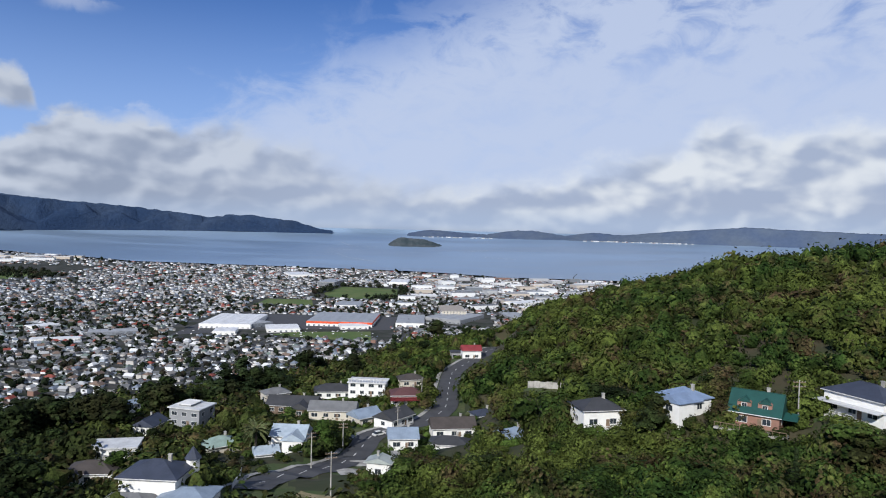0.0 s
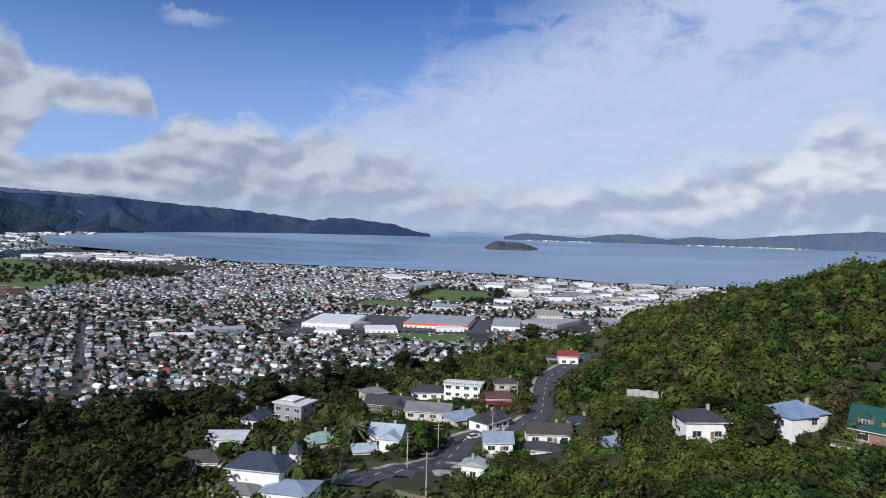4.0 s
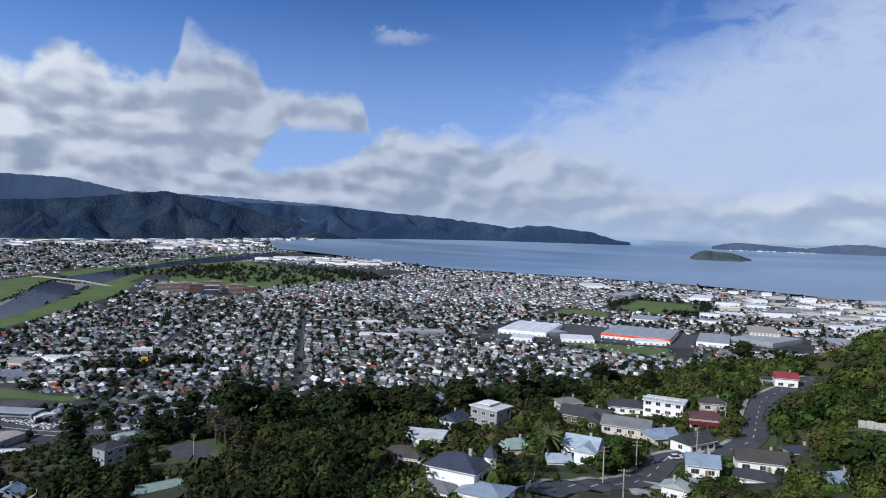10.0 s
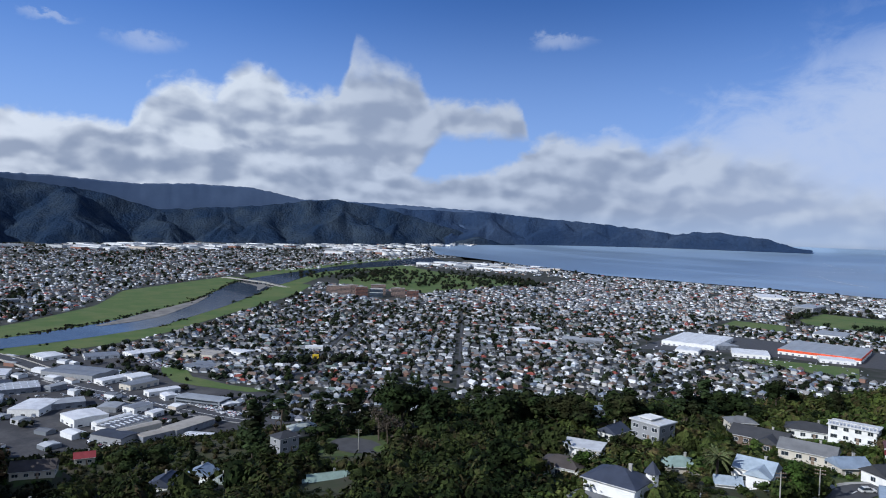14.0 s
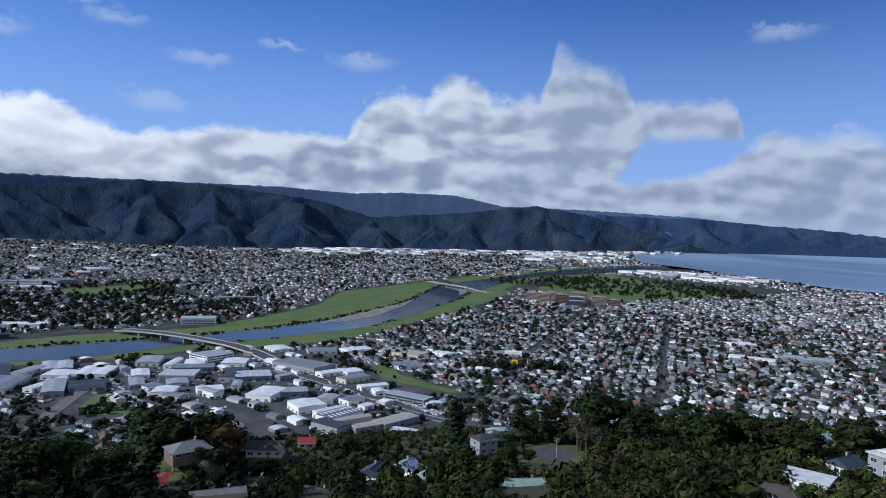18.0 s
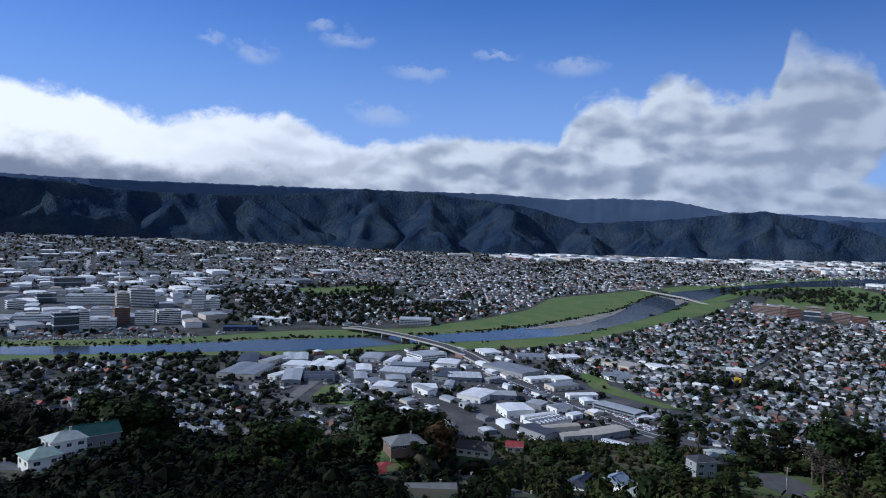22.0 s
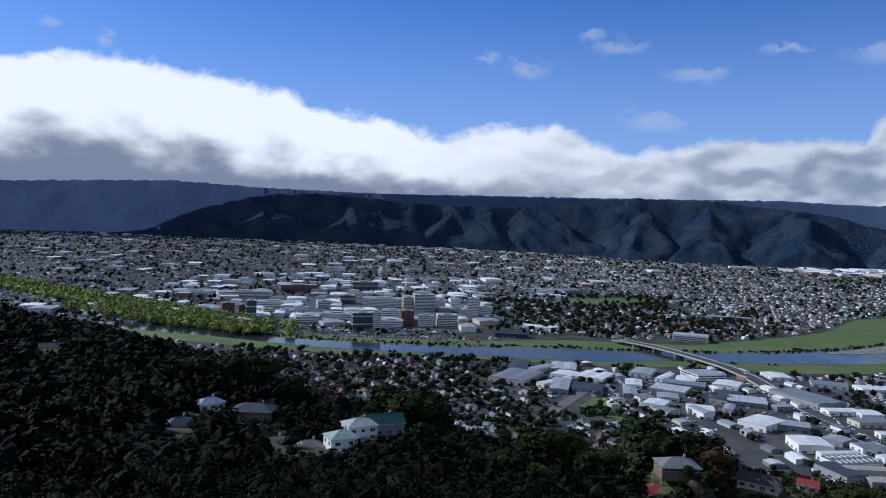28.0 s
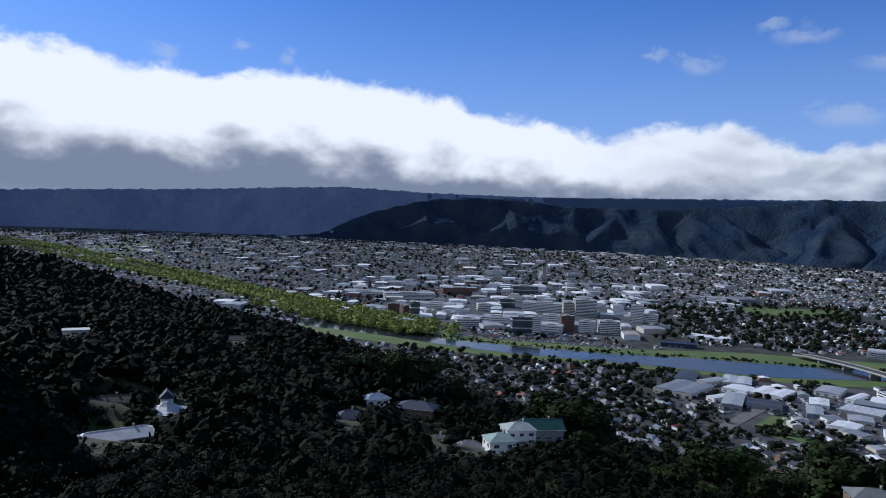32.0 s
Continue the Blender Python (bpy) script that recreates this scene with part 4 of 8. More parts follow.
def blocks(x, y, z, turn, w, d, h, roof_h, inset, eave=0.45):
    """Walls and hipped or gabled roofs for many houses at once: arrays of corners and faces."""
    px, py, pz, k = place(x, y, z)
    n = len(x)
    c, s = np.cos(turn), np.sin(turn)

    def put(lx, ly, lz):
        return np.stack([px + k * (lx * c - ly * s), py + k * (lx * s + ly * c), pz + k * lz], -1)
    hw, hd = w / 2, d / 2
    wall = np.stack([put(sx * hw, sy * hd, zz) for zz in (np.zeros(n), h) for sx, sy in ((-1, -1), (1, -1), (1, 1), (-1, 1))], 1)
    ew, ed = hw + eave, hd + eave
    roof = np.stack([put(sx * ew, sy * ed, h - 0.1) for sx, sy in ((-1, -1), (1, -1), (1, 1), (-1, 1))] + [put(-ew + inset, 0 * w, h + roof_h), put(ew - inset, 0 * w, h + roof_h)], 1)
    b8, b6 = np.arange(n)[:, None, None] * 8, np.arange(n)[:, None, None] * 6
    wq = (np.array([[0, 1, 5, 4], [1, 2, 6, 5], [2, 3, 7, 6], [3, 0, 4, 7]])[None] + b8).reshape(-1, 4)
    rq = (np.array([[0, 1, 5, 4], [2, 3, 4, 5]])[None] + b6).reshape(-1, 4)
    rt = (np.array([[1, 2, 5], [3, 0, 4]])[None] + b6).reshape(-1, 3)
    return wall.reshape(-1, 3), wq, roof.reshape(-1, 3), rq, rt


LX, LY, LT = lots()


def build_town():
    n = len(LX)
    turn = LT + rng.choice([0, math.pi / 2], n, p=[0.6, 0.4]) + rng.normal(0, 0.05, n)
    w, d = rng.uniform(8.0, 12.0, n), rng.uniform(6.4, 8.4, n)
    grow = np.interp(np.hypot(LX, LY), [700, 1500, 3000], [1.0, 1.05, 1.35])
    w, d = w * grow, d * grow
    two = rng.random(n) < 0.07
    h = np.where(two, 5.4, rng.uniform(2.5, 2.9, n))
    inset = np.where(rng.random(n) < 0.45, 0.25, d * 0.5)
    r = np.hypot(LX, LY)
    first = np.argsort(r)[:NEAR_HOUSES]
    rest = np.ones(n, bool)
    rest[first] = False
    sel = np.where(rest)[0]
    # a lower wing on half of them
    wing = sel[(rng.random(len(sel)) < 0.6) & (r[sel] < 1700)]
    c, s = np.cos(turn), np.sin(turn)
    ox, oy = (w * 0.28)[wing], (d * 0.55)[wing]
    X = np.concatenate([LX[sel], LX[wing] + (ox * c[wing] - oy * s[wing]) / K])
    Y = np.concatenate([LY[sel], LY[wing] + (ox * s[wing] + oy * c[wing]) / K])
    TT = np.concatenate([turn[sel], turn[wing] + math.pi / 2])
    W, D = np.concatenate([w[sel], d[wing] * 0.9]), np.concatenate([d[sel], w[wing] * 0.42])
    Hh = np.concatenate([h[sel], np.minimum(h[wing], 3.0) - 0.15])
    I = np.concatenate([inset[sel], np.full(len(wing), 0.25)])
    # a garage or garden shed behind most of the nearer ones
    small = np.where((r < 900) & (rng.random(n) < 0.7))[0]
    gx, gy = LX[small] + rng.normal(0, 4, len(small)), LY[small] + rng.normal(0, 4, len(small))
    X, Y, TT = np.concatenate([X, gx]), np.concatenate([Y, gy]), np.concatenate([TT, turn[small]])
    W, D = np.concatenate([W, rng.uniform(3, 6, len(small))]), np.concatenate([D, rng.uniform(2.6, 3.8, len(small))])
    Hh, I = np.concatenate([Hh, np.full(len(small), 2.1)]), np.concatenate([I, np.full(len(small), 0.2)])
    wv, wq, rv, rq, rt = blocks(X, Y, 0.0, TT, W, D, Hh, D * 0.36, I, 0.65)
    tagged(new("town_house_walls", mesh_np("town_house_walls", wv, wq, mats=(TOWNWALL,))), "weatherboard walls of hundreds of small town houses", "houses", kind="stuff")
    tagged(new("town_house_roofs", mesh_np("town_house_roofs", rv, rq, rt, mats=(TOWNROOF,))), "iron and tile roofs of hundreds of small town houses", "houses", kind="stuff")
    return first, turn, w, d, h, inset


NEAR_HOUSES = 240
TOWN = build_town()


def build_streets():
    """Asphalt streets between the rows of lots, in short lengths."""
    VV = []
    for angle, pick in DISTRICTS:
        c, s = math.cos(angle), math.sin(angle)
        q = np.arange(-3200, 3200, 10.0)
        P1, Q1 = np.meshgrid(np.arange(-4800, 4800, ROW) + ROW / 2, q, indexing="ij")
        P2, Q2 = np.meshgrid(np.arange(-4200, 4200, 10.0), np.arange(-20, 21) * 140.0 + 4, indexing="ij")
        P, Qq = np.concatenate([P1.ravel(), P2.ravel()]), np.concatenate([Q1.ravel(), Q2.ravel()])
        along = np.arange(len(P)) < P1.size
        x, y = P * c - Qq * s, P * s + Qq * c
        ok = pick(x, y) & ~keepout(x, y) & (np.hypot(x, y) < 1700)
        x, y, along = x[ok], y[ok], along[ok]
        hw, hl = np.where(along, 1.6, 5.05), np.where(along, 5.05, 1.4)
        lift = np.where(along, 0.12, 0.16)
        cs = []
        for sx, sy in ((-1, -1), (1, -1), (1, 1), (-1, 1)):
            px, py, pz, _ = place(x + sx * hw * c - sy * hl * s, y + sx * hw * s + sy * hl * c, lift)
            cs.append(np.stack([px, py, pz], -1))
        VV.append(np.stack(cs, 1).reshape(-1, 3))
    V = np.concatenate(VV)
    structure("road_streets", mesh_np("road_streets", V, np.arange(len(V)).reshape(-1, 4), mats=(ASPHALT,)), "grey suburban streets between the rows of houses", "road")


build_streets()

# ---- foliage ----


def lump(seed, level=1):
    bm = bmesh.new()
    bmesh.ops.create_icosphere(bm, subdivisions=level, radius=1.0)
    v = np.array([p.co[:] for p in bm.verts])
    f = np.array([[p.index for p in q.verts] for q in bm.faces])
    bm.free()
    r = np.array([1 + 0.45 * noise.noise(Vector(p) * 1.4 + Vector((seed, 0, 0))) for p in v])
    return v * r[:, None], f


def crown(seed, leaves_n, size, level=1, core=0.8, flat=0.8, ragged=0.25, inner=0.92):
    """A crown of radius one: a lumpy core and many tilted leaf clumps on it."""
    r = np.random.default_rng(seed)
    v, f = lump(seed * 3.7, level)
    v = v * core
    d = r.normal(size=(leaves_n, 3))
    d[:, 2] = np.abs(d[:, 2]) * 1.0 - 0.35
    d /= np.linalg.norm(d, axis=1)[:, None]
    rad = np.array([1 + 0.45 * noise.noise(Vector(p) * 1.4 + Vector((seed * 3.7, 0, 0))) for p in d]) * (inner + ragged * r.random(leaves_n))
    c = d * rad[:, None]
    nrm = d + 0.26 * r.normal(size=d.shape)
    nrm /= np.linalg.norm(nrm, axis=1)[:, None]
    t1 = np.cross(nrm, r.normal(size=d.shape))
    t1 /= np.linalg.norm(t1, axis=1)[:, None]
    t2 = np.cross(nrm, t1)
    sz = size * (0.6 + 0.8 * r.random((leaves_n, 1)))
    q = np.stack([c - t1 * sz - t2 * sz * 0.7, c + t1 * sz - t2 * sz * 0.55, c + t1 * sz * 0.8 + t2 * sz * 0.7, c - t1 * sz * 0.7 + t2 * sz * 0.6], 1).reshape(-1, 3)
    V = np.concatenate([v, q]) * np.array([1, 1, flat])
    Q = np.arange(leaves_n * 4).reshape(-1, 4) + len(v)
    return V, Q, f


def forest(name, x, y, z, rad, templates, mat, label, category="bush", tall=None):
    """Many crowns in one mesh; x, y, z are model coordinates of the crown centres."""
    r = np.random.default_rng(len(x) + 3)
    pick, spin = r.integers(0, len(templates), len(x)), r.uniform(0, 6.283, len(x))
    tall = np.ones(len(x)) if tall is None else tall
    VV, QQ, FF, base = [], [], [], 0
    for i, (v, q, f) in enumerate(templates):
        m = pick == i
        k = int(m.sum())
        if not k:
            continue
        c, s = np.cos(spin[m])[:, None], np.sin(spin[m])[:, None]
        R = rad[m][:, None]
        w = np.stack([x[m][:, None] + R * (v[:, 0] * c - v[:, 1] * s), y[m][:, None] + R * (v[:, 0] * s + v[:, 1] * c), z[m][:, None] + R * tall[m][:, None] * v[:, 2]], -1)
        o = (base + np.arange(k) * len(v))[:, None, None]
        VV.append(w.reshape(-1, 3)), QQ.append((q[None] + o).reshape(-1, 4)), FF.append((f[None] + o).reshape(-1, 3))
        base += k * len(v)
    me = mesh_np(name, np.concatenate(VV), np.concatenate(QQ), np.concatenate(FF), mats=(mat,))
    return tagged(new(name, me), label, category, kind="stuff")


FULL_CROWN = [crown(i + 71, 250, 0.085, core=0.66, ragged=0.32, inner=0.74) for i in range(7)]
DARK_CROWN = [crown(i + 91, 110, 0.095, core=0.74, ragged=0.30, inner=0.78) for i in range(7)]
NEAR_CROWN = [crown(i + 1, 104, 0.125, core=0.70, ragged=0.32, inner=0.76) for i in range(7)]
MID_CROWN = [crown(i + 11, 60, 0.155, core=0.72, ragged=0.32, inner=0.78) for i in range(7)]
THIN_CROWN = [crown(i + 61, 30, 0.21, 0, core=0.80, ragged=0.3, inner=0.84) for i in range(7)]
FINE_CROWN = [crown(i + 31, 46, 0.15, 0, core=0.78, ragged=0.34, inner=0.80) for i in range(7)]
TINY_CROWN = [crown(i + 41, 4, 0.5, 0, core=0.95, ragged=0.4) for i in range(6)]
FAR_CROWN = [crown(i + 21, 9, 0.34, 0, core=0.92) for i in range(6)]


def bush_spots(r0, r1, step, high, az0=-38, az1=143):
    g = np.arange(-r1, r1, step)
    X, Y = np.meshgrid(g, g)
    X = (X + rng.uniform(-0.45, 0.45, X.shape) * step).ravel()
    Y = (Y + rng.uniform(-0.45, 0.45, Y.shape) * step).ravel()
    r, az = np.hypot(X, Y), np.degrees(np.arctan2(-X, Y))
    ok = (r > r0) & (r < r1) & (az > az0) & (az < az1) & (r < foot_of(az) - 6)
    X, Y = X[ok], Y[ok]
    free = np.ones(len(X), bool)
    Z = ground(X, Y)
    for px, py, pz, pr in PADS:
        lim = pr * 0.8 + 0.8
        d = np.hypot(X - px, Y - py)
        free &= d > lim
        if pr not in (6.5, 15):
            continue
        # keep the sight line to the road and the yard open
        dist = math.hypot(px, py)
        toward = (X * px + Y * py) / dist
        across = np.abs(X * py - Y * px) / dist
        line = EYE[2] + (pz - 0.3 - EYE[2]) * toward / dist
        free &= ~((across < pr * 0.85) & (toward < dist) & (toward > dist - 60) & (Z + high > line))
    X, Y, Z = X[free], Y[free], Z[free]
    # nothing grows where the brow of the slope hides it
    r = np.hypot(X, Y)
    tip = (Z + high * 1.7 - EYE[2]) / r
    seen = np.ones(len(X), bool)
    for f in np.linspace(0.3, 0.97, 28):
        seen &= (ground(X * f, Y * f, False) + 1.0 - EYE[2]) / (r * f) < tip
    return X[seen], Y[seen]


def screens(x, y, top, margin=0.5):
    """True where growth up to the height top would stand before a hillside house or the chapel."""
    hide = np.zeros(len(x), bool)
    for px, py, pz, half in [(h[0], h[1], h[2], max(h[3], h[4]) * 0.55) for h in HOUSES] + [(*CHURCH, 6.5), (-47.9, 181.3, 66.5, 3.5), (32.5, 209.0, float(ground(32.5, 209.0)), 6.5)]:
        dist = math.hypot(px, py)
        toward = (x * px + y * py) / dist
        across = np.abs(x * py - y * px) / dist
        line = EYE[2] + (pz + margin - EYE[2]) * toward / dist
        hide |= (across < half * toward / dist) & (toward < dist - 1) & (toward > dist - 130) & (top > line)
    return hide


def build_bush():
    for nm, r0, r1, step, rad, tmpl in (("near", 78, 175, 3.9, (1.4, 4.2), NEAR_CROWN), ("mid", 175, 290, 5.5, (2.1, 4.8), MID_CROWN), ("upper", 290, 560, 5.4, (1.9, 4.2), THIN_CROWN), ("ridge", 560, 1000, 8.0, (3.0, 5.5), FAR_CROWN)):
        x, y = bush_spots(r0, r1, step, rad[1] * 1.3)
        az = np.degrees(np.arctan2(-x, y))
        z = ground(x, y)
        R = rng.uniform(*rad, len(x))
        patch = np.array([noise.noise(Vector((a * 0.02, b * 0.02, 0.0))) for a, b in zip(x, y)])
        R *= 1 + 0.35 * patch
        tall = 0.8 + 1.0 * rng.random(len(x)) ** 2
        brow = (az > 38) & (az < 84) & (np.hypot(x, y) > 240)
        R = np.where(brow, R * 0.55, R)
        low = screens(x, y, z + R * (0.55 + 0.95 * tall))
        R, tall = np.where(low, R * 0.5, R), np.where(low, 0.8, tall)
        low = screens(x, y, z + R * (0.55 + 0.8 * tall), 1.0)
        R = np.where(low, rng.uniform(0.7, 1.2, len(R)), R)
        keep = ~screens(x, y, z + R * 1.2, 1.6)
        x, y, z, R, tall, az = x[keep], y[keep], z[keep], R[keep], tall[keep], az[keep]
        wood = az + 22 * np.array([noise.noise(Vector((a * 0.03, b * 0.03, 7.0))) for a, b in zip(x, y)]) > 26
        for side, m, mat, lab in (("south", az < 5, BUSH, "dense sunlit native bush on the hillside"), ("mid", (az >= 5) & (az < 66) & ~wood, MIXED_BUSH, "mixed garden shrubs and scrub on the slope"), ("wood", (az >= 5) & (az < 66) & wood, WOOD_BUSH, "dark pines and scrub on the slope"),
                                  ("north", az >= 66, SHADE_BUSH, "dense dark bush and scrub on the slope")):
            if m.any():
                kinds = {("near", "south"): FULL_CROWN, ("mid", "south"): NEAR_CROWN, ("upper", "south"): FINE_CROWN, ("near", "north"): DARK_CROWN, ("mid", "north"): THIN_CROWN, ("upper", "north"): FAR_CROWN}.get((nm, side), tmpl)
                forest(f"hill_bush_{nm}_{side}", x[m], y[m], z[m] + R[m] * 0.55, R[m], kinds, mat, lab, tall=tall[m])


build_bush()


def build_town_trees():
    n = len(LX)
    x = np.repeat(LX, 2) + rng.normal(0, 5.5, 2 * n)
    y = np.repeat(LY, 2) + rng.normal(0, 5.5, 2 * n)
    thin = (rng.random(2 * n) < 0.85) & (np.hypot(x, y) < 1200)
    x, y = x[thin], y[thin]
    ok = ~keepout(x, y)
    x, y = x[ok], y[ok]
    R = 1.25 * (1.1 + 3.2 * rng.random(len(x)) ** 2.0)
    px, py, pz, k = place(x, y, R * 0.9)
    tall, close = rng.uniform(0.8, 1.3, len(x)), np.hypot(x, y) < 760
    for m, crowns in ((close, FAR_CROWN), (~close, TINY_CROWN)):
        forest("town_trees", px[m], py[m], pz[m], (R * k)[m], crowns, TOWNTREE, "garden and street trees among the town houses", "trees", tall=tall[m])
    # further off they stand in belts and clumps
    m = 30000
    az, d = rng.uniform(-16, 141, m), rng.uniform(0.0, 1.0, m)
    d = 900 + d ** 1.25 * 4700
    x, y = polar(az, d)
    clump = np.array([noise.noise(Vector((a * 0.006, b * 0.006, 2.0))) for a, b in zip(x, y)])
    ok = ~keepout(x, y) & (rng.random(m) < np.clip(0.55 + 1.2 * clump, 0.2, 0.98) * np.where(az < 45, 0.40, 1.0))
    x, y = x[ok], y[ok]
    R = (2.2 + 5.0 * rng.random(len(x)) ** 1.5) * np.interp(np.hypot(x, y), [1000, 4000], [0.85, 1.5])
    px, py, pz, k = place(x, y, R * 0.8)
    forest("valley_trees", px, py, pz, R * k, TINY_CROWN, TOWNTREE, "dark belts of garden and park trees across the valley", "trees", tall=rng.uniform(0.9, 1.5, len(x)))


build_town_trees()

# ---- houses on the hillside ----


def roof_mesh(w, d, h, rise, kind, eave=0.5, thick=0.18):
    """Closed roof over a w x d plan at wall height h: hip, gable or flat."""
    bm = bmesh.new()
    ew, ed = w / 2 + eave, d / 2 + eave
    if kind == "flat":
        bm_box(bm, -ew, ew, -ed, ed, h, h + 0.35)
        return bm
    inset = min(ed, ew) * (0.98 if kind == "hip" else 0.0) + 0.02
    lo = [bm.verts.new((sx * ew, sy * ed, h - 0.12)) for sx, sy in ((-1, -1), (1, -1), (1, 1), (-1, 1))]
    up = [bm.verts.new((sx * ew, sy * ed, h + thick - 0.12)) for sx, sy in ((-1, -1), (1, -1), (1, 1), (-1, 1))]
    r0, r1 = bm.verts.new((-ew + inset, 0, h + rise)), bm.verts.new((ew - inset, 0, h + rise))
    for f in ((lo[3], lo[2], lo[1], lo[0]), (up[0], up[1], r1, r0), (up[2], up[3], r0, r1), (up[1], up[2], r1), (up[3], up[0], r0)):
        bm.faces.new(f)
    for i in range(4):
        bm.faces.new((lo[i], lo[(i + 1) % 4], up[(i + 1) % 4], up[i]))
    return bm


def window_part(parent, x, y, z, w, h, face):
    """A framed window on the wall; face: 0 front (-y), 1 right, 2 back, 3 left."""
    m = Matrix.Translation((x, y, z)) @ Matrix.Rotation((0, math.pi / 2, math.pi, -math.pi / 2)[face], 4, "Z")
    bm = bmesh.new()
    t = 0.09
    for dims in ((-w / 2 - t, w / 2 + t, -0.06, 0.02, -t, 0), (-w / 2 - t, w / 2 + t, -0.06, 0.02, h, h + t), (-w / 2 - t, -w / 2, -0.06, 0.02, 0, h), (w / 2, w / 2 + t, -0.06, 0.02, 0, h), (-0.03, 0.03, -0.05, 0.02, 0, h)):
        bm_box(bm, *dims)
    bm.transform(m)
    fr = part("window_frame", bm, TRIM, parent)
    bm = bmesh.new()
    bm_box(bm, -w / 2, w / 2, -0.03, 0.02, 0, h)
    bm.transform(m)
    part("pane", bm, GLASS, fr)


def wall_mesh(w, d, h, rise, kind, sink=2.5):
    bm = bmesh.new()
    hw, hd = w / 2, d / 2
    if kind == "gable":
        v = [bm.verts.new(p) for p in ((-hw, -hd, -sink), (hw, -hd, -sink), (hw, hd, -sink), (-hw, hd, -sink), (-hw, -hd, h), (hw, -hd, h), (hw, hd, h), (-hw, hd, h), (-hw, 0, h + rise * 0.93), (hw, 0, h + rise * 0.93))]
        for f in ((0, 1, 5, 4), (2, 3, 7, 6), (1, 2, 6, 9, 5), (3, 0, 4, 8, 7), (3, 2, 1, 0), (4, 5, 9, 8), (6, 7, 8, 9)):
            bm.faces.new([v[i] for i in f])
    else:
        bm_box(bm, -hw, hw, -hd, hd, -sink, h)
    return bm


ROOF_WORDS = {"hip": "hipped", "gable": "gabled", "flat": "flat"}


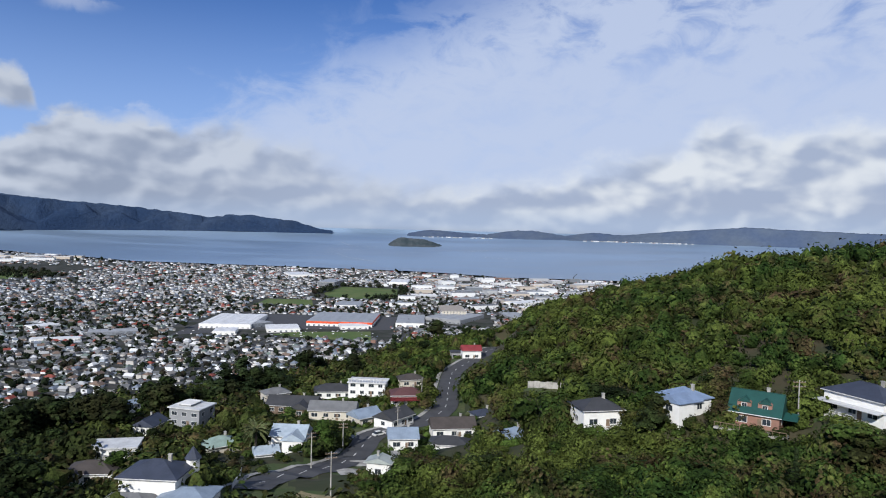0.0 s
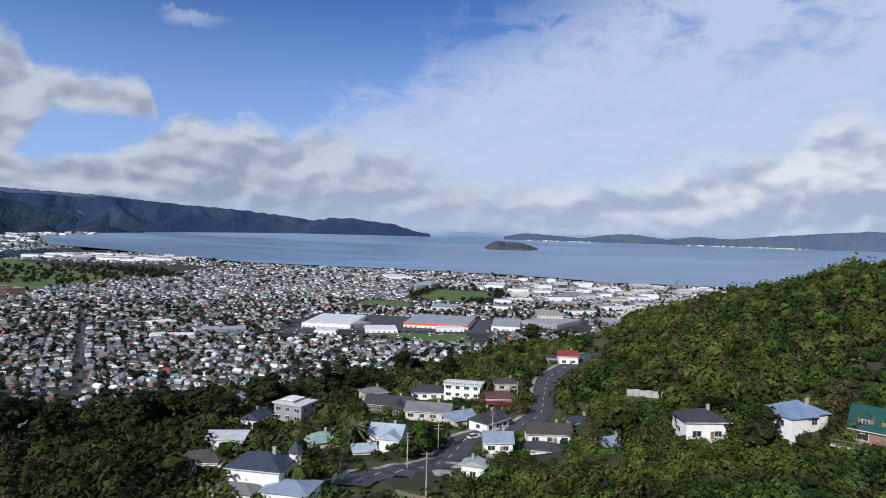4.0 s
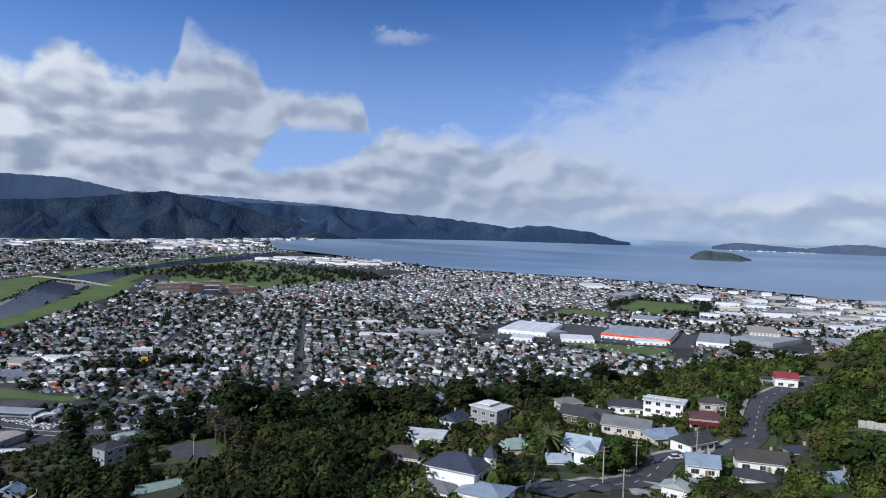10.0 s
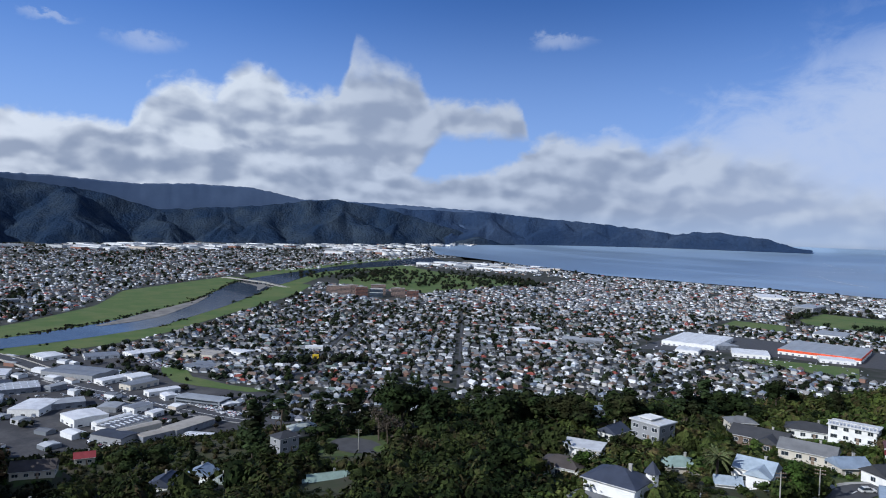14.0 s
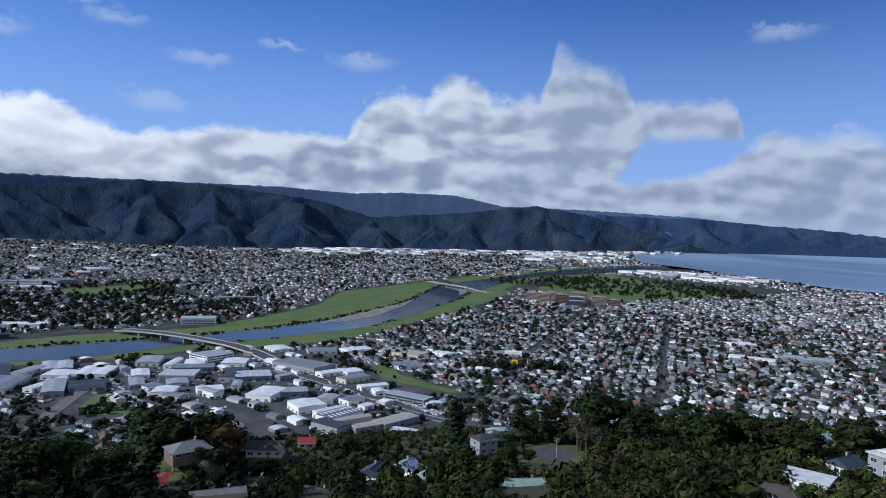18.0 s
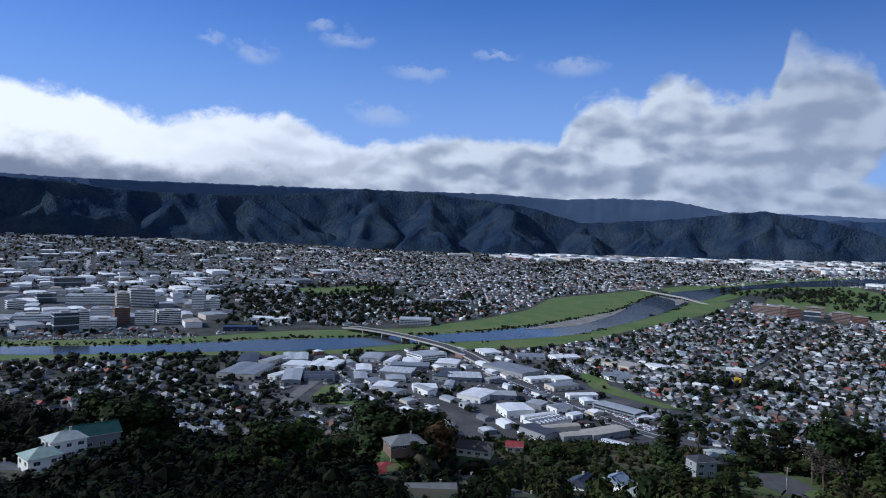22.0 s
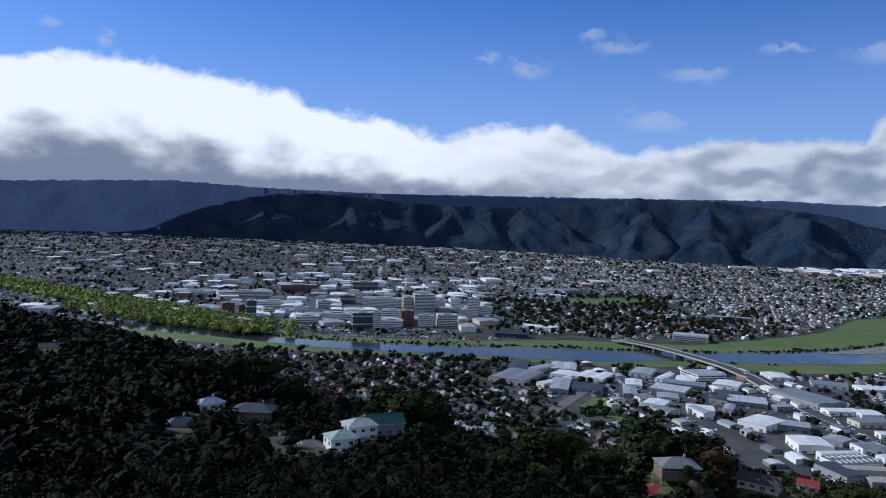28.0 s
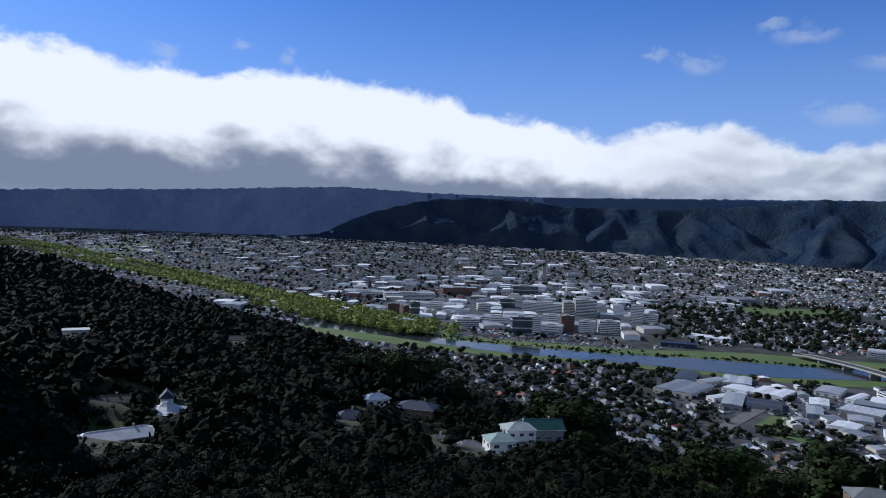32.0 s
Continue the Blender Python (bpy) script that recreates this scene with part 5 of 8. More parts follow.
def build_hill_house(x, y, z, w, d, storeys, kind, roof, wall, turn, extra):
    h = 2.75 * storeys + 0.3
    rise = min(w, d) * 0.5 * (0.62 if kind == "gable" else 0.5)
    if extra == "dormers":
        h, rise = 2.9, 3.9
    rw, ww = roof.name.replace("roof_", "").replace("roof", ""), wall.name.replace("wall_", "").replace("wall", "")
    top = thing("house", pose(x, y, z, 0, 0, turn), f"{ww} {'two-storey ' if storeys >= 1.6 else ''}house with a {rw} {ROOF_WORDS[kind]} roof among hillside bush", "house", "hillside houses")
    part("wall", wall_mesh(w, d, h, rise, kind), wall, top)
    rf = part("roof", roof_mesh(w, d, h, rise, kind), roof, top)
    rows = [1.0] if storeys < 1.6 else [0.9, 3.6]
    for zz in rows:
        if zz + 1.2 > h:
            continue
        n = max(2, int(w / 3.4))
        for i in range(n):
            window_part(top, -w / 2 + (i + 0.5) * w / n, -d / 2, zz, 1.5 if i % 2 else 1.9, 1.15, 0)
            if i % 2 == 0:
                window_part(top, -w / 2 + (i + 0.5) * w / n, d / 2, zz, 1.4, 1.1, 2)
        m = max(1, int(d / 4))
        for i in range(m):
            window_part(top, w / 2, -d / 2 + (i + 0.5) * d / m, zz, 1.4, 1.15, 1)
            window_part(top, -w / 2, -d / 2 + (i + 0.5) * d / m, zz, 1.4, 1.15, 3)
    box_part("door", (-0.45 + w * 0.12, 0.45 + w * 0.12, -d / 2 - 0.05, -d / 2 + 0.02, 0, 2.05), TIMBER, top)
    if kind != "flat":
        bm = bmesh.new()
        bm_box(bm, w * 0.2 - 0.3, w * 0.2 + 0.3, 0.4, 0.9, h + rise * 0.3, h + rise + 0.7)
        bm_box(bm, w * 0.2 - 0.38, w * 0.2 + 0.38, 0.32, 0.98, h + rise + 0.7, h + rise + 0.82)
        part("chimney", bm, CONCRETE, rf)
        bm = bmesh.new()
        inset = (min(w, d) / 2 + 0.5) if kind == "hip" else 0.0
        bm_box(bm, -w / 2 - 0.5 + inset, w / 2 + 0.5 - inset, -0.12, 0.12, h + rise - 0.04, h + rise + 0.08)
        part("ridge_cap", bm, roof, rf)
        for sy in (-1, 1):
            box_part("gutter", (-w / 2 - 0.5, w / 2 + 0.5, sy * (d / 2 + 0.56) - 0.07, sy * (d / 2 + 0.56) + 0.07, h - 0.16, h - 0.02), TRIM, rf)
    if extra == "wing":
        bm = wall_mesh(d * 0.6, d * 0.75, h - 0.2, rise * 0.8, "gable")
        bm.transform(Matrix.Translation((w * 0.22, -d * 0.6, 0)) @ Matrix.Rotation(math.pi / 2, 4, "Z"))
        part("wing_wall", bm, wall, top)
        bm = roof_mesh(d * 0.6 + d * 0.3, d * 0.75, h - 0.2, rise * 0.8, "gable", 0.4)
        bm.transform(Matrix.Translation((w * 0.22, -d * 0.6 + d * 0.15, 0)) @ Matrix.Rotation(math.pi / 2, 4, "Z"))
        part("wing_roof", bm, roof, top)
        window_part(top, w * 0.22, -d * 0.9, 0.9, 1.8, 1.2, 0)
    if extra == "turret":
        bm = bmesh.new()
        bmesh.ops.create_cone(bm, cap_ends=True, segments=8, radius1=1.25, radius2=1.25, depth=h + 1.6, matrix=Matrix.Translation((w * 0.5, d * 0.42, h / 2 + 0.6)))
        tw = part("turret_wall", bm, wall, top)
        bm = bmesh.new()
        bmesh.ops.create_cone(bm, cap_ends=True, segments=8, radius1=1.6, radius2=0.03, depth=2.2, matrix=Matrix.Translation((w * 0.5, d * 0.42, h + 2.4)))
        part("turret_roof", bm, roof, tw)
        for lw, ld, lh, lx, ly, rm in ((8.5, 7.0, 2.7, w * 0.72, -d * 0.42, ROOF["paleblue"]), (7.5, 4.2, 2.3, -w * 0.22, -d * 0.72, ROOF["greyroof"])):
            bm = wall_mesh(lw, ld, lh, 1.2, "hip")
            bm.transform(Matrix.Translation((lx, ly, -0.6)))
            lt = part("lean_to_wall", bm, wall, top)
            bm = roof_mesh(lw, ld, lh, 1.2, "hip")
            bm.transform(Matrix.Translation((lx, ly, -0.6)))
            part("lean_to_roof", bm, rm, lt)
    if extra == "redverandah":
        bm = bmesh.new()
        bm_face(bm, (-w * 0.55, -d / 2 - 2.4, 2.3), (w * 0.45, -d / 2 - 2.4, 2.3), (w * 0.45, -d / 2 + 0.1, 3.2), (-w * 0.55, -d / 2 + 0.1, 3.2))
        bmesh.ops.solidify(bm, geom=bm.faces[:], thickness=0.12)
        vr = part("verandah_roof", bm, ROOF["redroof"], top, "sloping red iron verandah roof")
        for i in range(5):
            xx = -w * 0.53 + i * w * 0.24
            box_part("post", (xx - 0.06, xx + 0.06, -d / 2 - 2.3, -d / 2 - 2.18, -1.0, 2.3), TRIM, vr)
    if extra == "dormers":
        for sx in (-0.22, 0.2):
            bm = wall_mesh(1.9, 2.6, 1.5, 0.9, "gable", 0.0)
            bm.transform(Matrix.Translation((w * sx, -d * 0.27, h + 0.55)) @ Matrix.Rotation(math.pi / 2, 4, "Z"))
            dm = part("dormer", bm, WALL["brickwall"], rf)
            window_part(top, w * sx, -d * 0.27 - 0.96, h + 0.85, 0.9, 0.9, 0)
            bm = roof_mesh(2.4, 1.9, 1.5, 0.9, "gable", 0.25, 0.1)
            bm.transform(Matrix.Translation((w * sx, -d * 0.22, h + 0.6)) @ Matrix.Rotation(math.pi / 2, 4, "Z"))
            part("dormer_roof", bm, roof, rf)
        bm = bmesh.new()
        bm_box(bm, -w * 0.75, w * 0.7, -d / 2 - 3.2, -d / 2, -0.5, -0.1)
        dk = part("deck", bm, CONCRETE, top)
        for i in range(12):
            xx = -w * 0.74 + i * w * 0.13
            box_part("post", (xx, xx + 0.09, -d / 2 - 3.15, -d / 2 - 3.06, -0.1, 0.85), TIMBER, dk)
        box_part("rail", (-w * 0.75, w * 0.7, -d / 2 - 3.17, -d / 2 - 3.05, 0.85, 0.95), TIMBER, dk)
        bm = roof_mesh(w * 0.35, d * 0.7, 2.4, 0.9, "gable", 0.3)
        bm.transform(Matrix.Translation((w * 0.62, 0.5, 0)))
        part("side_roof", bm, roof, top)
    if extra in ("deck", "verandah", "balcony"):
        zz = 2.4 if extra == "balcony" else 0.0
        dk = box_part("deck", (-w * 0.5, w * 0.15, -d / 2 - 2.2, -d / 2, zz - 0.2, zz), TRIM, top)
        for i in range(9):
            xx = -w * 0.5 + i * w * 0.65 / 8
            box_part("post", (xx - 0.05, xx + 0.05, -d / 2 - 2.18, -d / 2 - 2.08, -2.0, zz + 1.0), TRIM, dk)
        box_part("rail", (-w * 0.5, w * 0.15, -d / 2 - 2.2, -d / 2 - 2.06, zz + 1.0, zz + 1.1), TRIM, dk)
        if extra == "verandah":
            box_part("verandah_roof", (-w * 0.55, w * 0.55, -d / 2 - 2.6, -d / 2 + 0.2, 2.5, 2.65), ROOF["whiteroof"], top)
    if extra == "pergola":
        for i in range(14):
            xx = -w / 2 + i * w / 13
            box_part("post", (xx - 0.1, xx + 0.1, -d / 2, -d / 2 + 0.2, h, h + 1.4), TRIM, top)
        box_part("beam", (-w / 2 - 0.3, w / 2 + 0.3, -d / 2 - 0.1, -d / 2 + 0.3, h + 1.4, h + 1.65), TRIM, top)
    if extra == "box":
        box_part("upper_wall", (-w * 0.3, w * 0.1, -d * 0.3, d * 0.35, h + 0.35, h + 0.95), WALL["greywall"], top)
        box_part("upper_roof", (-w * 0.34, w * 0.14, -d * 0.35, d * 0.4, h + 0.95, h + 1.15), WALL["white"], top)


for row in HOUSES:
    build_hill_house(*row)


def road_sheet(name, line, width, mat, label, lift=0.12, category="road", dash=0):
    p = np.array(line, float)
    t = np.concatenate([[0], np.cumsum(np.linalg.norm(np.diff(p, axis=0), axis=1))])
    u = np.linspace(0, t[-1], int(t[-1] / 3) + 2)
    q = np.stack([np.interp(u, t, p[:, k]) for k in range(3)], -1)
    k = np.ones(5) / 5
    for c in range(3):
        q[:, c] = np.convolve(np.pad(q[:, c], 2, mode="edge"), k, "valid")
    tan = np.gradient(q[:, :2], axis=0)
    tan /= np.linalg.norm(tan, axis=1)[:, None]
    nor = np.stack([-tan[:, 1], tan[:, 0]], -1)
    z = ground(q[:, 0], q[:, 1]) + lift
    rows = [np.column_stack([q[:, :2] + nor * width * s, np.maximum(z, ground(*(q[:, :2] + nor * width * s).T) + lift * 0.5)]) for s in (-0.5, 0.0, 0.5)]
    V = np.stack(rows).reshape(-1, 3)
    Q = grid_faces(3, len(q))
    if dash:
        Q = Q[(Q[:, 0] % len(q)) % dash == 0]
    n = np.cross(V[Q[0, 1]] - V[Q[0, 0]], V[Q[0, 2]] - V[Q[0, 0]])
    return structure(name, mesh_np(name, V, Q if n[2] > 0 else Q[:, ::-1], mats=(mat,)), label, category)


road_sheet("road_hill", ROAD, 8.2, ASPHALT, "winding grey asphalt road down the hillside", 0.2)
road_sheet("pavement_hill", [(x - 5.2, y, z) for x, y, z in ROAD], 1.5, CONCRETE, "narrow concrete footpath beside the hillside road", 0.3, "pavement")
road_sheet("road_line", ROAD, 0.22, PAINT, "white dashed centre line of the hillside road", 0.24, "marking", 3)
road_sheet("grass_garden", LAWN_LINE, 7.5, LAWN, "small sloping garden lawn below the house", 0.2, "grass")
road_sheet("ground_bank", BANK_LINE, 4.5, DRYGRASS, "bare bank of dry grass and clay above the road", 0.25, "bank")
road_sheet("road_drive", [(-24, 176, 68), (-12, 178, 68.2), (-6, 170, 69), (-14, 160, 70.5), (-24, 156, 71.5)], 4.5, CONCRETE, "pale concrete loop drive off the hillside road", 0.22)

PETAL = material("white_petals", (0.75, 0.75, 0.68), 0.8, 0.2, 2.0)
FOAM = material("foam", (0.55, 0.60, 0.66), 0.8, 0.3, 0.05)
# ---- nearer houses of the valley, one by one ----


def town_house(w, d, h, kind, seed):
    r = random.Random(seed)
    rise = d * 0.27
    top = thing("town_house", pose(0, 0, -500), "small weatherboard house with an iron roof on the valley floor", "house", "valley houses")
    part("wall", wall_mesh(w, d, h, rise, kind, 0.0), TOWNWALL_ONE, top)
    rf = part("roof", roof_mesh(w, d, h, rise, kind, 0.45), TOWNROOF_ONE, top)
    for face, span, off_ in ((0, w, d / 2), (2, w, d / 2), (1, d, w / 2)):
        n = 2 if span > 8 else 1
        for i in range(n):
            t = -span / 2 + (i + 0.5) * span / n + r.uniform(-0.4, 0.4)
            x, y = {0: (t, -off_), 2: (t, off_), 1: (off_, t)}[face]
            bm = bmesh.new()
            bm_box(bm, -0.9, 0.9, -0.05, 0.02, 0, 1.2)
            bm.transform(Matrix.Translation((x, y, 0.95)) @ Matrix.Rotation((0, math.pi / 2, math.pi)[face], 4, "Z"))
            part("window", bm, GLASS, top)
    box_part("chimney", (w * 0.22, w * 0.22 + 0.6, 0.3, 0.9, h, h + rise + 0.6), CONCRETE, rf)
    bm = wall_mesh(d * 0.45, w * 0.3, h - 0.3, 1.0, "gable", 0.0)
    bm.transform(Matrix.Translation((w * 0.2, -d * 0.62, 0)) @ Matrix.Rotation(math.pi / 2, 4, "Z"))
    part("porch_wall", bm, TOWNWALL_ONE, top)
    bm = roof_mesh(d * 0.45 + 0.6, w * 0.3, h - 0.3, 1.0, "gable", 0.35)
    bm.transform(Matrix.Translation((w * 0.2, -d * 0.58, 0)) @ Matrix.Rotation(math.pi / 2, 4, "Z"))
    part("porch_roof", bm, TOWNROOF_ONE, top)
    return top


def near_town():
    kinds = [town_house(12, 8.2, 3.0, "hip", 1), town_house(11, 8, 3.1, "gable", 2), town_house(13, 8.6, 3.0, "hip", 3), town_house(10.5, 7.6, 5.3, "hip", 4), town_house(12.5, 7.8, 3.0, "gable", 5)]
    first, turn, w, d, h, inset = TOWN
    for i in first:
        k = 3 if h[i] > 5 else rng.integers(0, 3) if rng.random() < 0.6 else 4
        copy_thing(kinds[int(k)], on_plan(LX[i], LY[i], math.degrees(turn[i])) @ Matrix.Diagonal((w[i] / 12, d[i] / 8.2, 1, 1)))
    for k in kinds:
        for o in (*k.children_recursive, k):
            bpy.data.objects.remove(o)


near_town()

# ---- sheds, shops and offices ----
SHED_ROOF = {"navy": ((0.03, 0.04, 0.085), "dark blue"), "yellow": ((0.62, 0.42, 0.02), "bright yellow"), "grey": ((0.20, 0.215, 0.235), "grey"), "dark": ((0.055, 0.06, 0.07), "dark grey"), "white": ((0.70, 0.71, 0.72), "white"), "pale": ((0.33, 0.345, 0.36), "pale grey"), "lights": ((0.44, 0.46, 0.48), "pale ribbed"),
             "skylit": ((0.13, 0.135, 0.145), "dark grey skylit"), "tan": ((0.38, 0.35, 0.30), "tan"), "office": ((0.34, 0.36, 0.38), "grey"), "columns": ((0.40, 0.41, 0.42), "grey"), "orange": ((0.33, 0.35, 0.37), "grey"), "hotel": ((0.40, 0.35, 0.28), "beige")}
SHED_ROOF = {k: (material("iron_roof_" + k, c, 0.5, 0.3, 0.12, tuple(v * 0.8 for v in c), fine=12.0), n) for k, (c, n) in SHED_ROOF.items()}
SHED_WALL = {"a": WALL["white"], "b": WALL["cream"], "c": WALL["greywall"], "d": material("wall_bluegrey", (0.22, 0.24, 0.27), 0.7, 0.2, 0.2)}
ORANGE = material("orange_paint", (0.75, 0.10, 0.035), 0.6, 0.1, 0.3)
SKYLIGHT = material("skylight_sheet", (0.72, 0.76, 0.80), 0.3, 0.1, 0.5)
shed_count = 0


SHEDS = []


def shed(x, y, w, d, h, turn, style):
    """An iron-roofed shed with low gables across its width, rooflights, doors and windows."""
    global shed_count
    shed_count += 1
    r = random.Random(shed_count)
    mat, word = SHED_ROOF[style]
    SHEDS.append((x, y, w, d, math.radians(turn)))
    w, d, h = w * K, d * K, h * 0.95
    wall = SHED_WALL["a"] if style in ("white", "columns", "orange") else SHED_WALL[r.choice("abcd")]
    if style in ("dark", "navy"):
        wall = SHED_WALL["c"] if style == "dark" else SHED_ROOF["navy"][0]
    if style == "yellow":
        wall = SHED_ROOF["yellow"][0]
    top = thing("office_building" if style in ("office", "columns", "hotel") else "warehouse", on_plan(x, y, turn),
                f"{'office block' if style in ('office', 'columns', 'hotel') else 'large shed'} with {word} iron roof, pale walls", "building", "valley sheds")
    part("wall", wall_mesh(w, d, h - 0.5, 0.0, "hip", 0.3), wall, top)
    bays = max(1, round(min(w, d) / 22))
    along = w >= d
    rise = 0.7 if style in ("office", "columns", "hotel") else 1.1
    for i in range(bays):
        bm = bmesh.new()
        if along:
            bay, off_ = d / bays, -d / 2 + (i + 0.5) * d / bays
            bm = roof_mesh(w, bay, h - 0.5, rise, "gable", 0.3 if bays == 1 else 0.02)
            bm.transform(Matrix.Translation((0, off_, 0)))
        else:
            bay, off_ = w / bays, -w / 2 + (i + 0.5) * w / bays
            bm = roof_mesh(d, bay, h - 0.5, rise, "gable", 0.3 if bays == 1 else 0.02)
            bm.transform(Matrix.Translation((off_, 0, 0)) @ Matrix.Rotation(math.pi / 2, 4, "Z"))
        rf = part("roof", bm, mat, top)
        length = w if along else d
        if (style in ("lights", "skylit") or (style == "white" and shed_count % 3 == 0)) and length > 15:
            n = int(length / (5 if style == "skylit" else 7))
            for j in range(n):
                for side in (-1, 1):
                    if style == "white" and j % 2:
                        continue
                    t, q = -length / 2 + (j + 0.5) * length / n, side * bay * 0.25
                    zc = h - 0.5 + rise * 0.5 + 0.12
                    a = math.atan2(rise - 0.06, bay / 2)
                    bm = bmesh.new()
                    bm_box(bm, -0.6, 0.6, -bay * 0.14, bay * 0.14, -0.05, 0.1 if style != "skylit" else 0.5)
                    m = Matrix.Translation((t, q, zc)) @ Matrix.Rotation(-a * side, 4, "X")
                    bm.transform((Matrix.Identity(4) if along else Matrix.Rotation(math.pi / 2, 4, "Z")) @ m)
                    if not along:
                        bm.transform(Matrix.Translation((off_, 0, 0)))
                    else:
                        bm.transform(Matrix.Translation((0, off_, 0)))
                    part("rooflight", bm, SKYLIGHT, rf)
    storeys = (1.0,) if style not in ("office", "columns", "hotel") else tuple(np.arange(1.0, h - 2.4, 3.2))
    for z0 in storeys:
        for face, span, depth in ((0, w, d / 2), (1, d, w / 2), (3, d, w / 2)):
            n = max(1, int(span / 9)) if len(storeys) == 1 else 1
            for i in range(n):
                t = -span / 2 + (i + 0.5) * span / n
                ww = span / n * (0.4 if len(storeys) == 1 else 0.92)
                hh = 1.6 if len(storeys) > 1 else r.choice((1.4, 3.2))
                zz = z0 if hh < 2 else 0.05
                bm = bmesh.new()
                bm_box(bm, -ww / 2, ww / 2, -0.07, 0.03, 0, hh)
                xx, yy = {0: (t, -depth), 1: (depth, t), 3: (-depth, -t)}[face]
                bm.transform(Matrix.Translation((xx, yy, zz)) @ Matrix.Rotation((0, math.pi / 2, math.pi, -math.pi / 2)[face], 4, "Z"))
                part("window" if hh < 2 else "roller_door", bm, GLASS if hh < 2 else SHED_WALL["d"], top)
    if style == "orange":
        box_part("fascia", (-w / 2 - 0.4, w / 2 + 0.4, -d / 2 - 0.5, -d / 2 - 0.05, h - 4.2, h - 0.4), ORANGE, top, "bright orange fascia")
        box_part("fascia", (w / 2 + 0.05, w / 2 + 0.5, -d / 2, d / 2, h - 4.2, h - 0.4), ORANGE, top, "bright orange fascia")
    if style == "columns":
        for i in range(13):
            xx = -w / 2 + i * w / 12
            for sy, yy in ((0, -d / 2 - 0.7), (1, d / 2 + 0.2)):
                box_part("column", (xx - 0.35, xx + 0.35, yy, yy + 0.5, 0, h - 0.6), TRIM, top)
    if style == "hotel":
        for i in range(8):
            xx = -w / 2 + (i + 0.5) * w / 8
            bm = bmesh.new()
            bmesh.ops.create_cone(bm, cap_ends=True, segments=10, radius1=w / 20, radius2=w / 20, depth=h + 2, matrix=Matrix.Translation((xx, -d / 2, h / 2)))
            part("bay", bm, WALL["cream"], top)


shed(-612, 41, 32, 49, 7, 64, "grey")
shed(-661, 46, 17, 41, 7, 80, "dark")
shed(-652, 67, 11, 31, 7, 49, "pale")
shed(-597, 73, 8, 40, 6, 45, "white")
shed(-582, 76, 15, 45, 7, 79, "pale")
shed(-630, 86, 20, 23, 6, 60, "white")
shed(-665, 89, 24, 36, 6, 81, "lights")
shed(-628, 112, 26, 35, 6, 62, "white")
shed(-583, 98, 26, 26, 5, 81, "dark")
shed(-657, 162, 19, 32, 6, 65, "pale")
shed(-637, 177, 7, 34, 6, 56, "white")
shed(-612, 187, 35, 19, 6, 68, "grey")
shed(-628, 193, 17, 26, 6, 69, "white")
shed(-646, 214, 26, 30, 11, 18, "office")
shed(-607, 142, 14, 27, 5, 78, "white")
shed(-589, 169, 29, 25, 6, 61, "lights")
shed(-571, 131, 11, 27, 6, 80, "pale")
shed(-535, 143, 16, 20, 6, 60, "white")
shed(-557, 138, 13, 13, 5, 108, "grey")
shed(-561, 159, 16, 19, 5, 79, "pale")
shed(-515, 145, 12, 15, 6, 125, "grey")
shed(-522, 172, 19, 16, 7, 78, "white")
shed(-566, 207, 14, 37, 7, 51, "dark")
shed(-556, 219, 29, 25, 7, 72, "lights")
shed(-539, 239, 7, 14, 7, 16, "pale")
shed(-490, 204, 20, 28, 8, 41, "white")
shed(-489, 221, 28, 16, 7, 69, "pale")
shed(-512, 169, 8, 21, 8, 104, "pale")
shed(-530, 196, 7, 20, 6, 63, "pale")
shed(-575, 274, 29, 50, 8, 112, "grey")
shed(-537, 282, 26, 11, 6, 97, "white")
shed(-533, 299, 17, 16, 6, 93, "white")
shed(-507, 287, 13, 26, 7, 9, "grey")
shed(-475, 287, 9, 24, 6, -6, "white")
shed(-442, 214, 21, 21, 9, -3, "white")
shed(-423, 222, 5, 26, 8, 11, "white")
shed(-410, 223, 29, 16, 8, 106, "skylit")
shed(-391, 207, 14, 23, 8, 107, "dark")
shed(-395, 224, 26, 7, 8, 92, "tan")
shed(-379, 225, 20, 9, 7, 90, "tan")
shed(-382, 249, 31, 13, 7, 101, "tan")
shed(-356, 242, 22, 10, 6, 32, "white")
shed(-351, 228, 22, 18, 6, 54, "lights")
shed(-431, 292, 14, 37, 7, 111, "office")
shed(-433, 293, 21, 10, 4, 14, "dark")
shed(-458, 282, 9, 12, 6, 77, "white")
shed(-413, 300, 12, 13, 4, 76, "white")
shed(-458, 239, 13, 14, 6, 39, "pale")
shed(-443, 250, 12, 15, 7, 9, "grey")
shed(-424, 251, 10, 7, 6, 107, "white")
shed(-626, 356, 28, 18, 6, 88, "white")
shed(-610, 395, 24, 19, 6, 35, "grey")
shed(-590, 393, 26, 48, 6, 113, "tan")
shed(-566, 426, 20, 16, 6, 3, "white")
shed(-668, 290, 21, 26, 5, 90, "white")
shed(-640, 324, 29, 21, 5, 70, "grey")
shed(-536, 359, 26, 26, 5, 90, "grey")
shed(-617, 226, 21, 25, 6, 59, "white")
shed(-887, 276, 42, 24, 13, 71, "columns")
shed(-396, 712, 46, 14, 6, 20, "white")
shed(-362, 765, 50, 22, 7, 24, "pale")
shed(-457, 794, 30, 22, 6, 60, "white")
shed(-258, 868, 61, 93, 9, 2, "white")
shed(-237, 858, 32, 53, 8, 48, "pale")
shed(-125, 903, 82, 88, 10, -1, "orange")
shed(-107, 851, 34, 24, 7, 15, "white")
